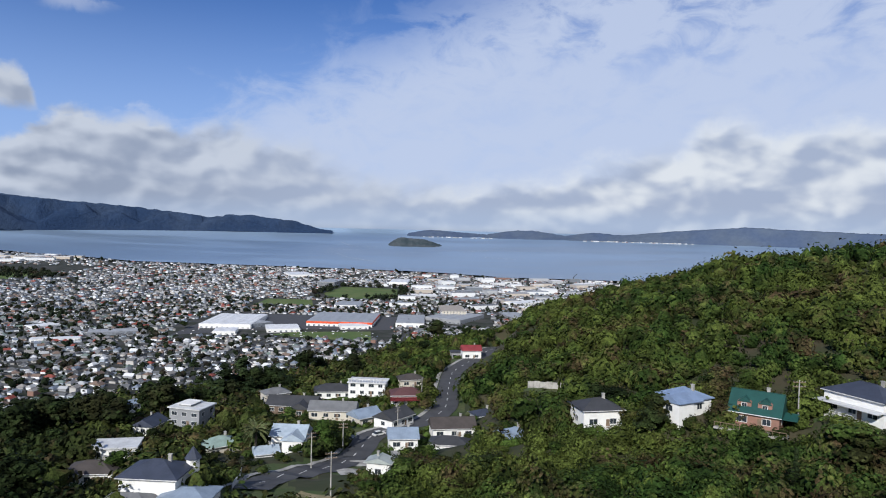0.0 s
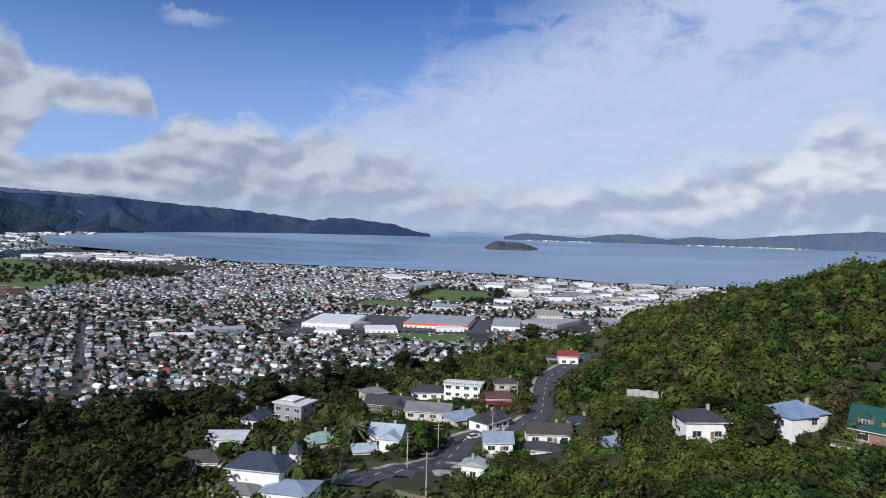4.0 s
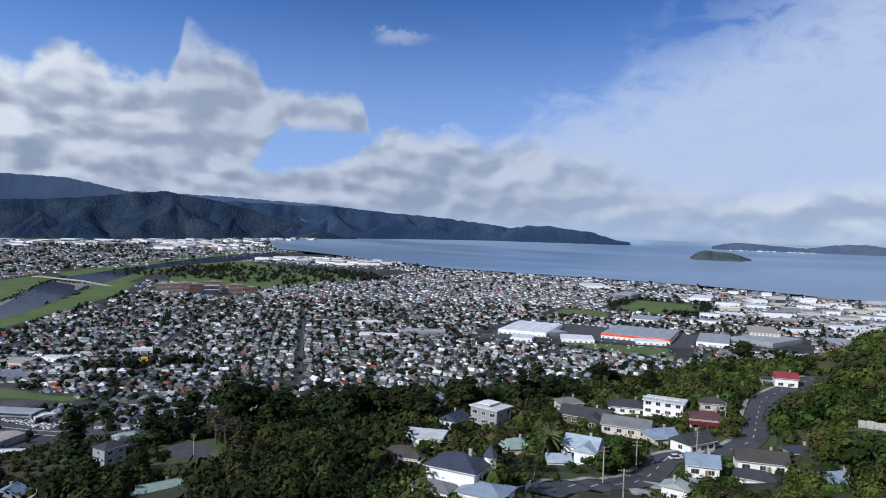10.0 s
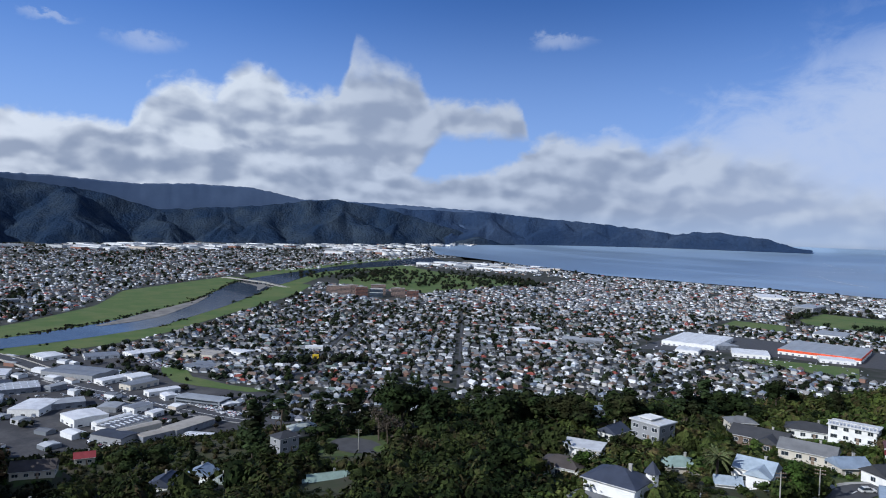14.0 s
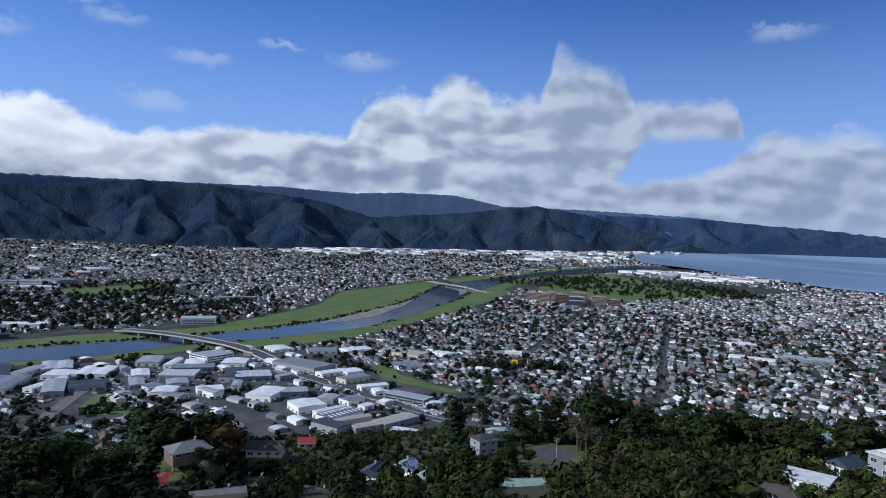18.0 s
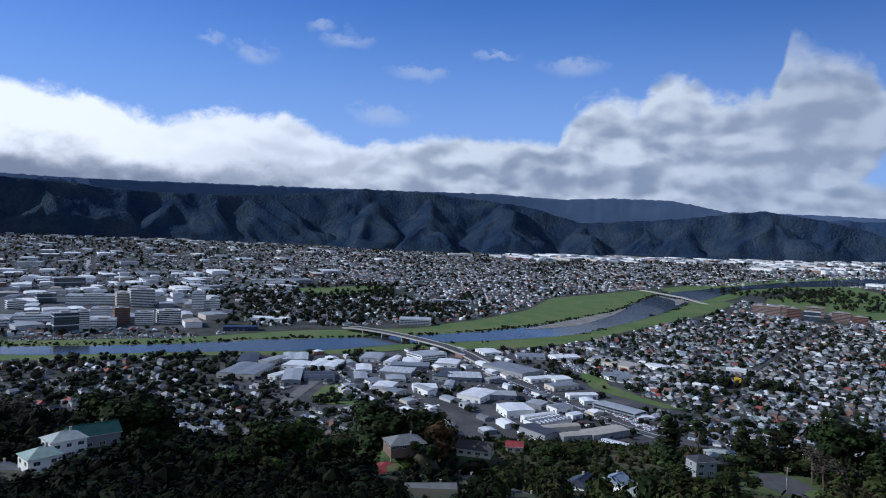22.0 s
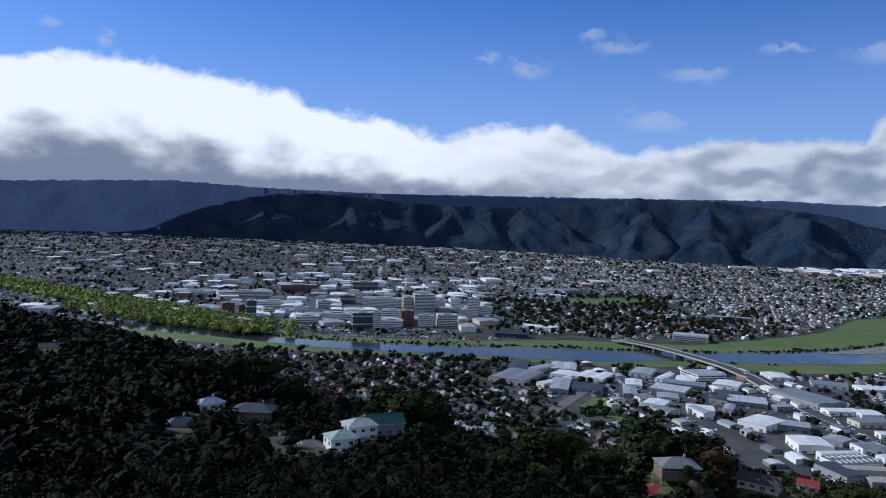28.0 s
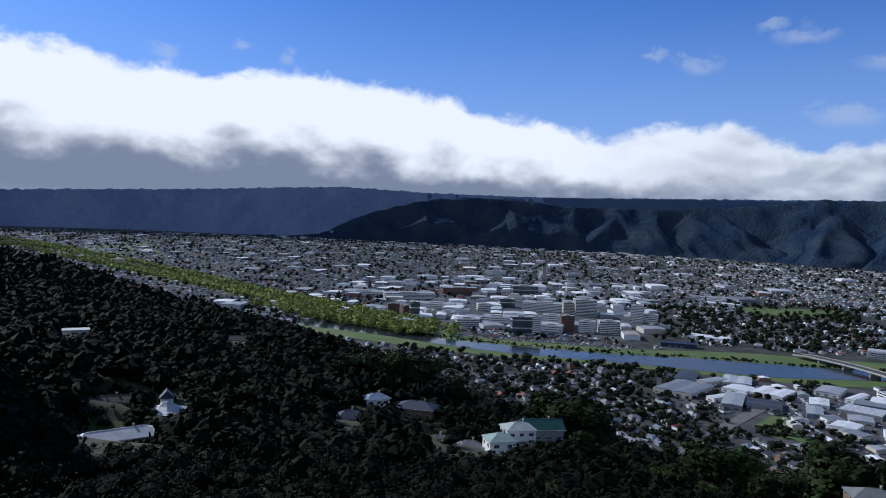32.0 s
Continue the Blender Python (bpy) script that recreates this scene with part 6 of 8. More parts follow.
shed(-188, 823, 38, 38, 7, 17, "white")
shed(-245, 789, 25, 28, 7, 9, "white")
shed(-39, 907, 36, 80, 9, 1, "pale")
shed(16, 1003, 35, 78, 14, 4, "hotel")
shed(19, 949, 55, 74, 9, -28, "pale")
shed(-142, 1071, 38, 55, 8, 0, "pale")
shed(-226, 1420, 35, 77, 16, -7, "office")
shed(-339, 1646, 54, 95, 10, 23, "white")
shed(-90, 1504, 39, 86, 10, -1, "white")
shed(141, 1157, 32, 71, 8, -49, "white")
shed(104, 974, 27, 58, 9, 10, "pale")

TOWER_WALL = {"glass": material("curtain_glass", (0.06, 0.085, 0.12), 0.2, 0.2, 0.1, spec=0.6), "pale": WALL["white"], "stripe": WALL["white"], "brown": material("wall_redbrown", (0.20, 0.10, 0.075), 0.8, 0.2, 0.2), "tan": WALL["cream"], "rose": material("wall_rosebrown", (0.30, 0.215, 0.18), 0.8, 0.2, 0.2)}


def tower(x, y, w, d, h, turn, style):
    """An office block of several floors with window bands, parapet and roof plant."""
    w, d, h = w * K, d * K, h * K
    top = thing("office_tower", on_plan(x, y, turn), f"{ {'glass': 'dark glass', 'pale': 'pale concrete', 'stripe': 'white striped', 'brown': 'brown brick', 'rose': 'rose-brown brick', 'tan': 'tan'}[style]} office block with window bands in the town centre", "office block", "town centre blocks")
    box_part("wall", (-w / 2, w / 2, -d / 2, d / 2, 0, h), TOWER_WALL[style], top)
    floors = max(1, int(h / 3.4))
    for i in range(floors):
        z0 = i * h / floors + 1.0
        g = 0.06
        box_part("window_band", (-w / 2 - g, w / 2 + g, -d / 2 - g, d / 2 + g, z0, z0 + (1.9 if style == "stripe" else 1.4)), GLASS if style != "glass" else TRIM if i % 4 == 3 else GLASS, top)
    bm = bmesh.new()
    for dims in ((-w / 2 - 0.2, w / 2 + 0.2, -d / 2 - 0.2, -d / 2 + 0.3, h, h + 0.8), (-w / 2 - 0.2, w / 2 + 0.2, d / 2 - 0.3, d / 2 + 0.2, h, h + 0.8), (-w / 2 - 0.2, -w / 2 + 0.3, -d / 2 + 0.3, d / 2 - 0.3, h, h + 0.8), (w / 2 - 0.3, w / 2 + 0.2, -d / 2 + 0.3, d / 2 - 0.3, h, h + 0.8)):
        bm_box(bm, *dims)
    part("parapet", bm, TOWER_WALL[style] if style != "glass" else TRIM, top)
    box_part("roof_deck", (-w / 2 + 0.3, w / 2 - 0.3, -d / 2 + 0.3, d / 2 - 0.3, h, h + 0.15), SHED_ROOF["pale"][0], top)
    box_part("roof_plant", (-w * 0.2, w * 0.15, -d * 0.2, d * 0.2, h + 0.15, h + 2.6), CONCRETE, top)


tower(-858, -138, 25, 17, 22, 111, "glass")
tower(-862, -120, 12, 14, 23, 92, "pale")
tower(-1098, -78, 33, 23, 25, 106, "stripe")
tower(-915, -87, 17, 14, 20, 107, "brown")
tower(-914, -61, 20, 14, 15, 88, "pale")
tower(-921, -34, 26, 18, 16, 104, "stripe")
tower(-990, -114, 28, 20, 11, 91, "pale")
tower(-1145, -210, 25, 18, 14, 112, "glass")
tower(-1408, -223, 52, 30, 16, 111, "glass")
tower(-1122, -142, 73, 30, 14, 91, "pale")
tower(-1099, -102, 20, 14, 19, 107, "tan")
tower(-915, -297, 12, 14, 25, 120, "glass")
tower(-928, -313, 12, 14, 17, 121, "brown")
tower(-960, -345, 17, 14, 15, 122, "brown")
tower(-1066, -308, 58, 30, 8, 100, "pale")
tower(-903, -219, 30, 21, 9, 116, "stripe")
tower(-931, -183, 38, 27, 11, 95, "pale")
tower(-1075, -233, 22, 16, 11, 114, "stripe")
tower(-967, -262, 20, 14, 8, 99, "pale")
tower(-1053, 1, 17, 14, 26, 84, "pale")
tower(-1061, 20, 21, 15, 13, 83, "pale")
tower(-1172, -476, 66, 30, 9, 106, "pale")
tower(-1163, -389, 89, 30, 12, 120, "stripe")
tower(-1301, -332, 70, 30, 14, 116, "brown")
tower(-1908, -384, 55, 30, 13, 95, "pale")
tower(-957, -288, 12, 14, 10, 119, "tan")
tower(-1000, -250, 21, 15, 9, 98, "pale")
tower(-896, -104, 28, 19, 9, 91, "pale")
tower(-1471, 116, 26, 18, 10, 80, "pale")
tower(-1441, 149, 35, 25, 13, 78, "pale")

for x, y, w, d, h, turn, style in ((-963, 934, 26, 15, 14, 35, "rose"), (-925, 925, 24, 16, 17, 40, "rose"), (-885, 928, 22, 15, 18, 48, "brown"), (-866, 948, 24, 15, 15, 40, "glass"), (-900, 990, 28, 15, 18, 44, "rose"),
                                   (-845, 985, 26, 15, 16, 42, "rose"), (-822, 1000, 22, 14, 12, 40, "brown"), (-940, 960, 22, 15, 16, 40, "rose")):
    tower(x, y, w, d, h, turn, style)


def storage_tank(x, y, r, h):
    top = thing("storage_tank", on_plan(x, y), "large white round storage tank by the harbour", "tank", "harbour tanks")
    for nm, r0, r1, z0, z1, m in (("shell", r, r, 0, h, WALL["white"]), ("roof", r * 1.01, r * 0.1, h, h + 2.0, ROOF["whiteroof"])):
        bm = bmesh.new()
        bmesh.ops.create_cone(bm, cap_ends=True, segments=20, radius1=r0, radius2=r1, depth=z1 - z0, matrix=Matrix.Translation((0, 0, (z0 + z1) / 2)))
        part(nm, bm, m, top)


for x, y in ((-2081, 2333), (-2089, 2384), (-2098, 2445), (-2108, 2507), (-2116, 2562), (-2840, 3228), (-2870, 3351), (-2902, 3478)):
    storage_tank(x, y, 24.0 * math.hypot(x, y) / 3100, 22.0)
# dark blue hall, white clubhouse, long white store, school and yellow shop of the valley
shed(-854, 49, 40, 14, 8, 87, "navy")
shed(-931, 87, 56, 22, 8, 67, "white")
shed(-1410, 158, 60, 22, 8, 75, "white")
shed(-1135, 415, 60, 16, 8, 78, "pale")
shed(-3166, 1200, 120, 30, 14, 88, "white")
shed(-536, 494, 18, 9, 7, 45, "white")
shed(-549, 473, 18, 8, 6, 45, "tan")
shed(-500, 463, 6, 5, 6, 45, "yellow")


def block_fill(name, spots, wmin, wmax, hmin, hmax, label, seed):
    """Many plain flat sheds and shops joined in one mesh, far from the lens."""
    r = np.random.default_rng(seed)
    x, y = spots
    n = len(x)
    w, d = r.uniform(wmin, wmax, n) * 1.4, r.uniform(wmin, wmax, n)
    wv, wq, rv, rq, rt = blocks(x, y, 0.0, np.full(n, GRID) + r.normal(0, 0.12, n), w, d, r.uniform(hmin, hmax, n) * 1.15, np.full(n, 1.2), np.full(n, 0.1), 0.1)
    tagged(new(name + "_walls", mesh_np(name + "_walls", wv, wq, mats=(SHEDWALL,))), label + ", walls", "buildings", kind="stuff")
    tagged(new(name + "_roofs", mesh_np(name + "_roofs", rv, rq, rt, mats=(SHEDROOF,))), label + ", roofs", "buildings", kind="stuff")


def scatter(n, x0, x1, y0, y1, gap, seed, ok=None):
    r = np.random.default_rng(seed)
    got = []
    for _ in range(n * 12):
        p = (r.uniform(x0, x1), r.uniform(y0, y1))
        if ok is not None and not ok(*p):
            continue
        if all((p[0] - q[0]) ** 2 + (p[1] - q[1]) ** 2 > gap * gap for q in got):
            got.append(p)
        if len(got) >= n:
            break
    a = np.array(got)
    return a[:, 0], a[:, 1]


def foot_band(n, az0, az1, f0, f1, seed):
    """Spots in a band along the foot of the eastern hills."""
    r = np.random.default_rng(seed)
    az = r.uniform(az0, az1, n)
    x, y = polar(az, hillbase_of(az) * r.uniform(f0, f1, n))
    return x, y


block_fill("seaview_sheds", foot_band(170, 34.5, 66, 0.80, 0.97, 3), 40, 120, 7, 15, "pale industrial sheds by the harbour", 3)
block_fill("river_mouth_sheds", foot_band(60, 38.5, 46, 0.62, 0.85, 13), 40, 100, 7, 14, "pale sheds by the river mouth", 13)
block_fill("foot_sheds", foot_band(34, 66, 104, 0.70, 0.96, 14), 25, 70, 6, 10, "pale sheds along the hill foot", 14)
block_fill("town_centre_shops", scatter(150, -1750, -870, -620, 40, 30, 4), 20, 48, 5, 10, "pale shops of the town centre", 4)
block_fill("foreshore_sheds", scatter(60, -60, 420, 1050, 1700, 45, 5), 22, 50, 6, 11, "sheds and shops near the foreshore", 5)
block_fill("spit_sheds", scatter(26, -1560, -1120, 1880, 2160, 45, 6, lambda x, y: math.hypot(x, y) < float(shore_of(math.degrees(math.atan2(-x, y)))) - 40), 40, 80, 7, 11, "pale sheds behind the beach", 6)
block_fill("valley_sheds", scatter(260, -5200, -1500, -3600, 700, 90, 8, lambda x, y: not keepout(np.array(x), np.array(y))), 35, 80, 6, 10, "pale shops and schools far up the valley", 8)
block_fill("yard_sheds", scatter(34, -690, -400, 100, 300, 16, 12, lambda x, y: math.hypot(x, y) > 440 and all(math.hypot(x - o.location.x / K, y - o.location.y / K) > 20 for o in scene.objects if o.name.startswith(("warehouse", "office_building")))), 7, 15, 3, 4.5, "small workshops between the sheds", 12)

block_fill("harbour_houses", foot_band(55, 10, 32, 1.03, 1.07, 31), 10, 24, 4, 8, "white houses along the far harbour shore", 31)
block_fill("headland_houses", tuple(polar(np.random.default_rng(33).choice([-19, -18, -17, -15, -13.5, -12, -3, -1, 0.5], 120) + np.random.default_rng(34).normal(0, 0.6, 120), 6985.0 + np.zeros(120))), 9, 22, 5, 12, "pale houses on the far headlands", 33)


def far_crane(x, y):
    top = thing("crane", on_plan(x, y, 20), "dark harbour crane with a raised jib on the wharf", "crane")
    box_part("tower", (-1.2, 1.2, -1.2, 1.2, 0, 14), ROOF["charcoal"], top)
    bm = bmesh.new()
    bm_box(bm, -2, 18, -0.9, 0.9, -0.9, 0.9)
    bm.transform(Matrix.Translation((0, 0, 14)) @ Matrix.Rotation(math.radians(-38), 4, "Y"))
    part("jib", bm, ROOF["charcoal"], top)


far_crane(*(float(v) for v in polar(-10.8, 1735)))


def wake(bearings):
    pts = [tuple(float(v) for v in polar(a, EYE[2] / math.tan(math.radians(-e)))) for a, e in bearings]
    ribbon("water_wake", [(x, y - 9) for x, y in pts], [(x, y + 9) for x, y in pts], 1.6, FOAM, "pale wake of a boat on the harbour", "wake")


wake([(8.33, -1.6), (7.38, -1.98), (4.99, -1.98)])
wake([(9.6, -2.57), (8.67, -2.54), (7.73, -2.88), (5.41, -3.21)])
wake([(9.61, -2.24), (7.28, -2.26), (5.22, -2.08)])
wake([(-1.75, -2.24), (-3.92, -2.03)])
wake([(-3.51, -2.63), (-6.07, -2.73)])

# ---- parks, yards and roads of the valley ----


def patch(name, pts, mat, label, z=0.3, category="grass", to=place):
    bm = bmesh.new()
    out = []
    for (ax, ay), (bx, by) in zip(pts, pts[1:] + pts[:1]):
        for i in range(4):
            px, py, pz, _ = to(ax + (bx - ax) * i / 4, ay + (by - ay) * i / 4, z)
            out.append(bm.verts.new((float(px), float(py), float(pz))))
    f = bm.faces.new(out)
    f.normal_update()
    if f.normal.z < 0:
        f.normal_flip()
    bmesh.ops.triangulate(bm, faces=bm.faces[:])
    me = bpy.data.meshes.new(name)
    bm.to_mesh(me)
    bm.free()
    me.materials.append(mat)
    structure(name, me, label, category)


patch("ground_yards", [(-690, 20), (-690, 300), (-655, 345), (-420, 340), (-330, 290), (-345, 215), (-420, 140), (-480, 90), (-560, 20)], YARDS, "grey asphalt yards and streets between the sheds", 0.2, "yard")
patch("grass_park", [(-496, 86), (-518, 81), (-552, 98), (-555, 114), (-525, 116), (-487, 110)], LAWN, "small green park beside the sheds", 0.45)
patch("grass_reserve", [(-541, 326), (-586, 352), (-579, 366), (-510, 335), (-462, 338), (-425, 350), (-433, 334), (-476, 319), (-503, 314)], LAWN, "green reserve between sheds and houses", 0.45)
patch("grass_oval", [(-1392, 183), (-1472, 385), (-1308, 337), (-1242, 189)], LAWN, "green sports ground among trees")
patch("grass_field", [(-213, 1249), (-198, 1393), (-87, 1370), (-73, 1238), (-93, 1188), (-180, 1169)], LAWN, "green playing field edged by trees")
patch("grass_field_small", [(-287, 1073), (-287, 1147), (-214, 1147), (-196, 1063)], LAWN, "smaller mown playing field")
patch("grass_strip", [(-195, 786), (-167, 810), (-83, 825), (-75, 756), (-132, 764)], LAWN, "green strip before the large store")
patch("grass_golf", [(-1060, 1040), (-1190, 1170), (-1344, 1440), (-1496, 1780), (-1169, 1600), (-868, 1526), (-860, 1090)], LAWN, "green golf links with dark trees")
patch("grass_links", [(-2219, -2105), (-2728, -2457), (-2872, -2286), (-2137, -1664), (-1710, -1498)], LAWN, "pale green links far up the valley")
patch("yard_store", [(-300, 765), (-300, 960), (-60, 960), (-60, 840), (-200, 830)], ASPHALT, "car park round the large stores", 0.2, "yard")
patch("yard_centre", [(-880, -430), (-1320, -560), (-1330, 0), (-1010, 40), (-860, -10)], ASPHALT, "asphalt streets and car parks of the town centre", 0.2, "yard")
MAIN = [(-700, 262), (-629, 256), (-577, 254), (-537, 255), (-503, 261), (-466, 266), (-431, 271), (-398, 277), (-370, 286), (-330, 310), (-262, 398), (-150, 525)]
ribbon("road_main", off(MAIN, 0, -7), off(MAIN, 0, 7), 0.5, ASPHALT, "wide grey main road from the bridge")
ribbon("road_main_line", off(MAIN[:9], 0, -0.35), off(MAIN[:9], 0, 0.35), 0.56, PAINT, "white painted line along the main road", "marking")
ribbon("pavement_main", off(MAIN[2:9], 0, -9.2), off(MAIN[2:9], 0, -7.2), 0.6, CONCRETE, "pale concrete footpath along the main road", "pavement")
ribbon("road_side", [(-470, 117), (-482, 118), (-544, 121), (-622, 127), (-660, 132)], [(-470, 125), (-481, 126), (-542, 131), (-621, 138), (-660, 143)], 0.5, ASPHALT, "side street among the sheds")
ribbon("road_rail", [(-380, -3), (-405, 8), (-460, 34), (-533, 69), (-580, 92)], [(-376, 6), (-401, 17), (-456, 43), (-529, 78), (-576, 101)], 0.6, BALLAST, "grey railway and road corridor at the hill foot")
ribbon("road_avenue", [(-1420, -190), (-2400, -318)], [(-1420, -206), (-2400, -334)], 0.5, CONCRETE, "long straight pale avenue")
ribbon("road_shore_avenue", [(70, 1000), (150, 1720)], [(86, 1000), (166, 1720)], 0.5, ASPHALT, "straight street towards the beach")

# ---- bridges ----


def bridge(name, line, width, z, piers, label):
    p = np.array(line, float) * K
    t = np.concatenate([[0], np.cumsum(np.hypot(*np.diff(p, axis=0).T))])
    n = int(t[-1] / 6) + 2
    u = np.linspace(0, t[-1], n)
    q = np.stack([np.interp(u, t, p[:, k]) for k in range(2)], -1)
    k = np.ones(7) / 7
    for c in range(2):
        e = q[[0, -1], c].copy()
        q[:, c] = np.convolve(np.pad(q[:, c], 3, mode="edge"), k, "valid")
        q[[0, -1], c] = e
    tan = np.gradient(q, axis=0)
    tan /= np.linalg.norm(tan, axis=1)[:, None]
    nor = np.stack([-tan[:, 1], tan[:, 0]], -1)
    rise = z * np.clip(np.minimum(0.75 + u / (0.25 * t[-1]), (t[-1] - u) / (0.34 * t[-1])), 0.05, 1)
    top = new(name)
    top.matrix_basis = pose(0, 0, FLOOR)
    tagged(top, label, "bridge")

    def strip(nm, s0, s1, z0, z1, mat):
        V = np.concatenate([np.column_stack([q + nor * s0, rise + z0]), np.column_stack([q + nor * s1, rise + z0]), np.column_stack([q + nor * s1, rise + z1]), np.column_stack([q + nor * s0, rise + z1])])
        i = np.arange(n - 1)
        F = [np.stack([a * n + i, a * n + i + 1, b * n + i + 1, b * n + i], -1) for a, b in ((0, 1), (1, 2), (2, 3), (3, 0))]
        ob = new(nm, mesh_np(nm, V, np.concatenate(F), mats=(mat,)))
        ob.parent = top
    strip("deck", -width / 2, width / 2, -1.4, 0.0, CONCRETE)
    strip("road_surface", -width / 2 + 0.6, width / 2 - 0.6, 0.0, 0.1, ASPHALT)
    strip("parapet", -width / 2, -width / 2 + 0.35, 0.0, 1.1, CONCRETE)
    strip("parapet", width / 2 - 0.35, width / 2, 0.0, 1.1, CONCRETE)
    for i in np.linspace(n * 0.12, n * 0.88, piers).astype(int):
        bm = bmesh.new()
        bm_box(bm, -0.9, 0.9, -width * 0.4, width * 0.4, -1.0, rise[i] - 1.4)
        bm.transform(Matrix.Translation((q[i, 0], q[i, 1], 0)) @ Matrix.Rotation(math.atan2(tan[i, 1], tan[i, 0]), 4, "Z"))
        part("pier", bm, CONCRETE, top)


bridge("road_bridge", [(-840, 172), (-825, 184), (-798, 204), (-763, 222), (-727, 236), (-690, 248), (-655, 258), (-600, 263)], 21, 8.0, 7, "long low concrete road bridge curving over the river")
bridge("rail_bridge", [(-1345, 957), (-1095, 934)], 11, 7.0, 14, "low dark bridge on many piers over the upper river")

# ---- trees ----


def merged(parts_):
    VV, QQ, FF, n = [], [], [], 0
    for (v, q, f), off_, sc in parts_:
        VV.append(v * np.array(sc) + np.array(off_))
        QQ.append(q + n), FF.append(f + n)
        n += len(v)
    return np.concatenate(VV), np.concatenate(QQ), np.concatenate(FF)


def trunk_mesh(h, r0, limbs, seed):
    rr = random.Random(seed)
    bm = bmesh.new()

    def limb(a, b, ra, rb):
        d = Vector(b) - Vector(a)
        m = Matrix.Translation((Vector(a) + Vector(b)) / 2) @ d.to_track_quat("Z", "Y").to_matrix().to_4x4()
        bmesh.ops.create_cone(bm, cap_ends=True, segments=6, radius1=ra, radius2=rb, depth=d.length, matrix=m)
    limb((0, 0, -0.8), (0.1, 0, h * 0.75), r0, r0 * 0.4)
    for _ in range(limbs):
        z = h * rr.uniform(0.3, 0.7)
        a = rr.uniform(0, 6.28)
        limb((0, 0, z), (math.cos(a) * h * 0.2, math.sin(a) * h * 0.2, z + h * 0.12), r0 * 0.35, r0 * 0.12)
    me = bpy.data.meshes.new("trunk")
    bm.to_mesh(me)
    bm.free()
    me.materials.append(BARK)
    return me


def tree_kind(style, seed):
    rr = random.Random(seed)
    lumps = []
    if style == "pine":
        for i in range(9):
            z = 0.28 + 0.68 * i / 8
            sp = 0.26 * (1.08 - z)
            a = rr.uniform(0, 6.28)
            k = 0.11 + 0.13 * (1.05 - z)
            lumps.append((crown(seed + i, 46, 0.22), (math.cos(a) * sp, math.sin(a) * sp, z), (k, k, k * 0.75)))
    elif style == "spindly":
        for i in range(7):
            a, z = rr.uniform(0, 6.28), rr.uniform(0.62, 0.98)
            k = rr.uniform(0.06, 0.11)
            lumps.append((crown(seed + i, 34, 0.26), (math.cos(a) * 0.12, math.sin(a) * 0.12, z), (k * 1.3, k * 1.3, k * 0.6)))
    elif style == "broad":
        for i in range(11):
            a, z = rr.uniform(0, 6.28), rr.uniform(0.42, 0.86)
            sp = rr.uniform(0.05, 0.3)
            k = rr.uniform(0.16, 0.24)
            lumps.append((crown(seed + i, 60, 0.19), (math.cos(a) * sp, math.sin(a) * sp, z), (k, k, k * 0.85)))
    elif style in ("garden", "russet", "yellow"):
        for i in range(9):
            a, z = rr.uniform(0, 6.28), rr.uniform(0.22, 0.82)
            sp = rr.uniform(0.05, 0.34)
            k = rr.uniform(0.17, 0.26)
            lumps.append((crown(seed + i, 70, 0.16), (math.cos(a) * sp, math.sin(a) * sp, z), (k, k, k * 0.85)))
    elif style == "bare":
        for i in range(8):
            a, z = rr.uniform(0, 6.28), rr.uniform(0.4, 0.9)
            sp = rr.uniform(0.05, 0.26)
            k = rr.uniform(0.10, 0.17)
            lumps.append((crown(seed + i, 60, 0.10, 0, core=0.35), (math.cos(a) * sp, math.sin(a) * sp, z), (k, k, k)))
    elif style == "cypress":
        for i in range(9):
            z = 0.1 + 0.85 * i / 8
            lumps.append((crown(seed + i, 40, 0.2), (0, 0, z), (0.2 * (1.1 - z) + 0.05, 0.2 * (1.1 - z) + 0.05, 0.1)))
    V, Q, F = merged(lumps)
    return V, Q, F


TREE_LABEL = {"pine": "tall dark conifer on the edge of the hillside", "spindly": "thin bare-stemmed pine with tufted top", "broad": "broad dark round-headed evergreen tree on the slope", "garden": "leafy green garden tree beside the houses", "russet": "reddish-brown spreading shrub on the slope", "yellow": "bright yellow flowering shrub on the slope", "bare": "pale bare-twigged tree among the bush", "cypress": "narrow dark cypress on the slope"}
TREE_MESH = {}
for style, mat in (("pine", PINE), ("spindly", PINE), ("broad", BROADLEAF), ("garden", GARDENLEAF), ("russet", RUSSET), ("yellow", YELLOWLEAF), ("bare", BARELEAF), ("cypress", PINE)):
    for seed in (31, 57, 83):
        V, Q, F = tree_kind(style, seed)
        TREE_MESH[style, seed] = (mesh_np("crown", V, Q, F, mats=(mat,)), trunk_mesh(0.9, 0.028, 5, seed))


def tree(style, x, y, h, spread=1.0, z=None, name=None):
    seed = (31, 57, 83)[int(abs(x * 7 + y * 3)) % 3]
    if math.hypot(x, y) > 430:
        x, y = x * K, y * K
    z = float(ground(np.array([x]), np.array([y]))[0]) if z is None else z
    top = new({"pine": "conifer", "spindly": "pine_tree", "russet": "shrub", "yellow": "shrub", "cypress": "cypress_tree"}.get(style, "tree"))
    top.matrix_basis = pose(x, y, z, 0, 0, (x * 37 + y * 91) % 360) @ Matrix.Diagonal((h * spread, h * spread, h, 1))
    tagged(top, TREE_LABEL[style], "tree", "hillside trees")
    crown_me, trunk_me = TREE_MESH[style, seed]
    for nm, me in (("trunk", trunk_me), ("crown", crown_me)):
        ob = new(nm, me)
        ob.parent = top


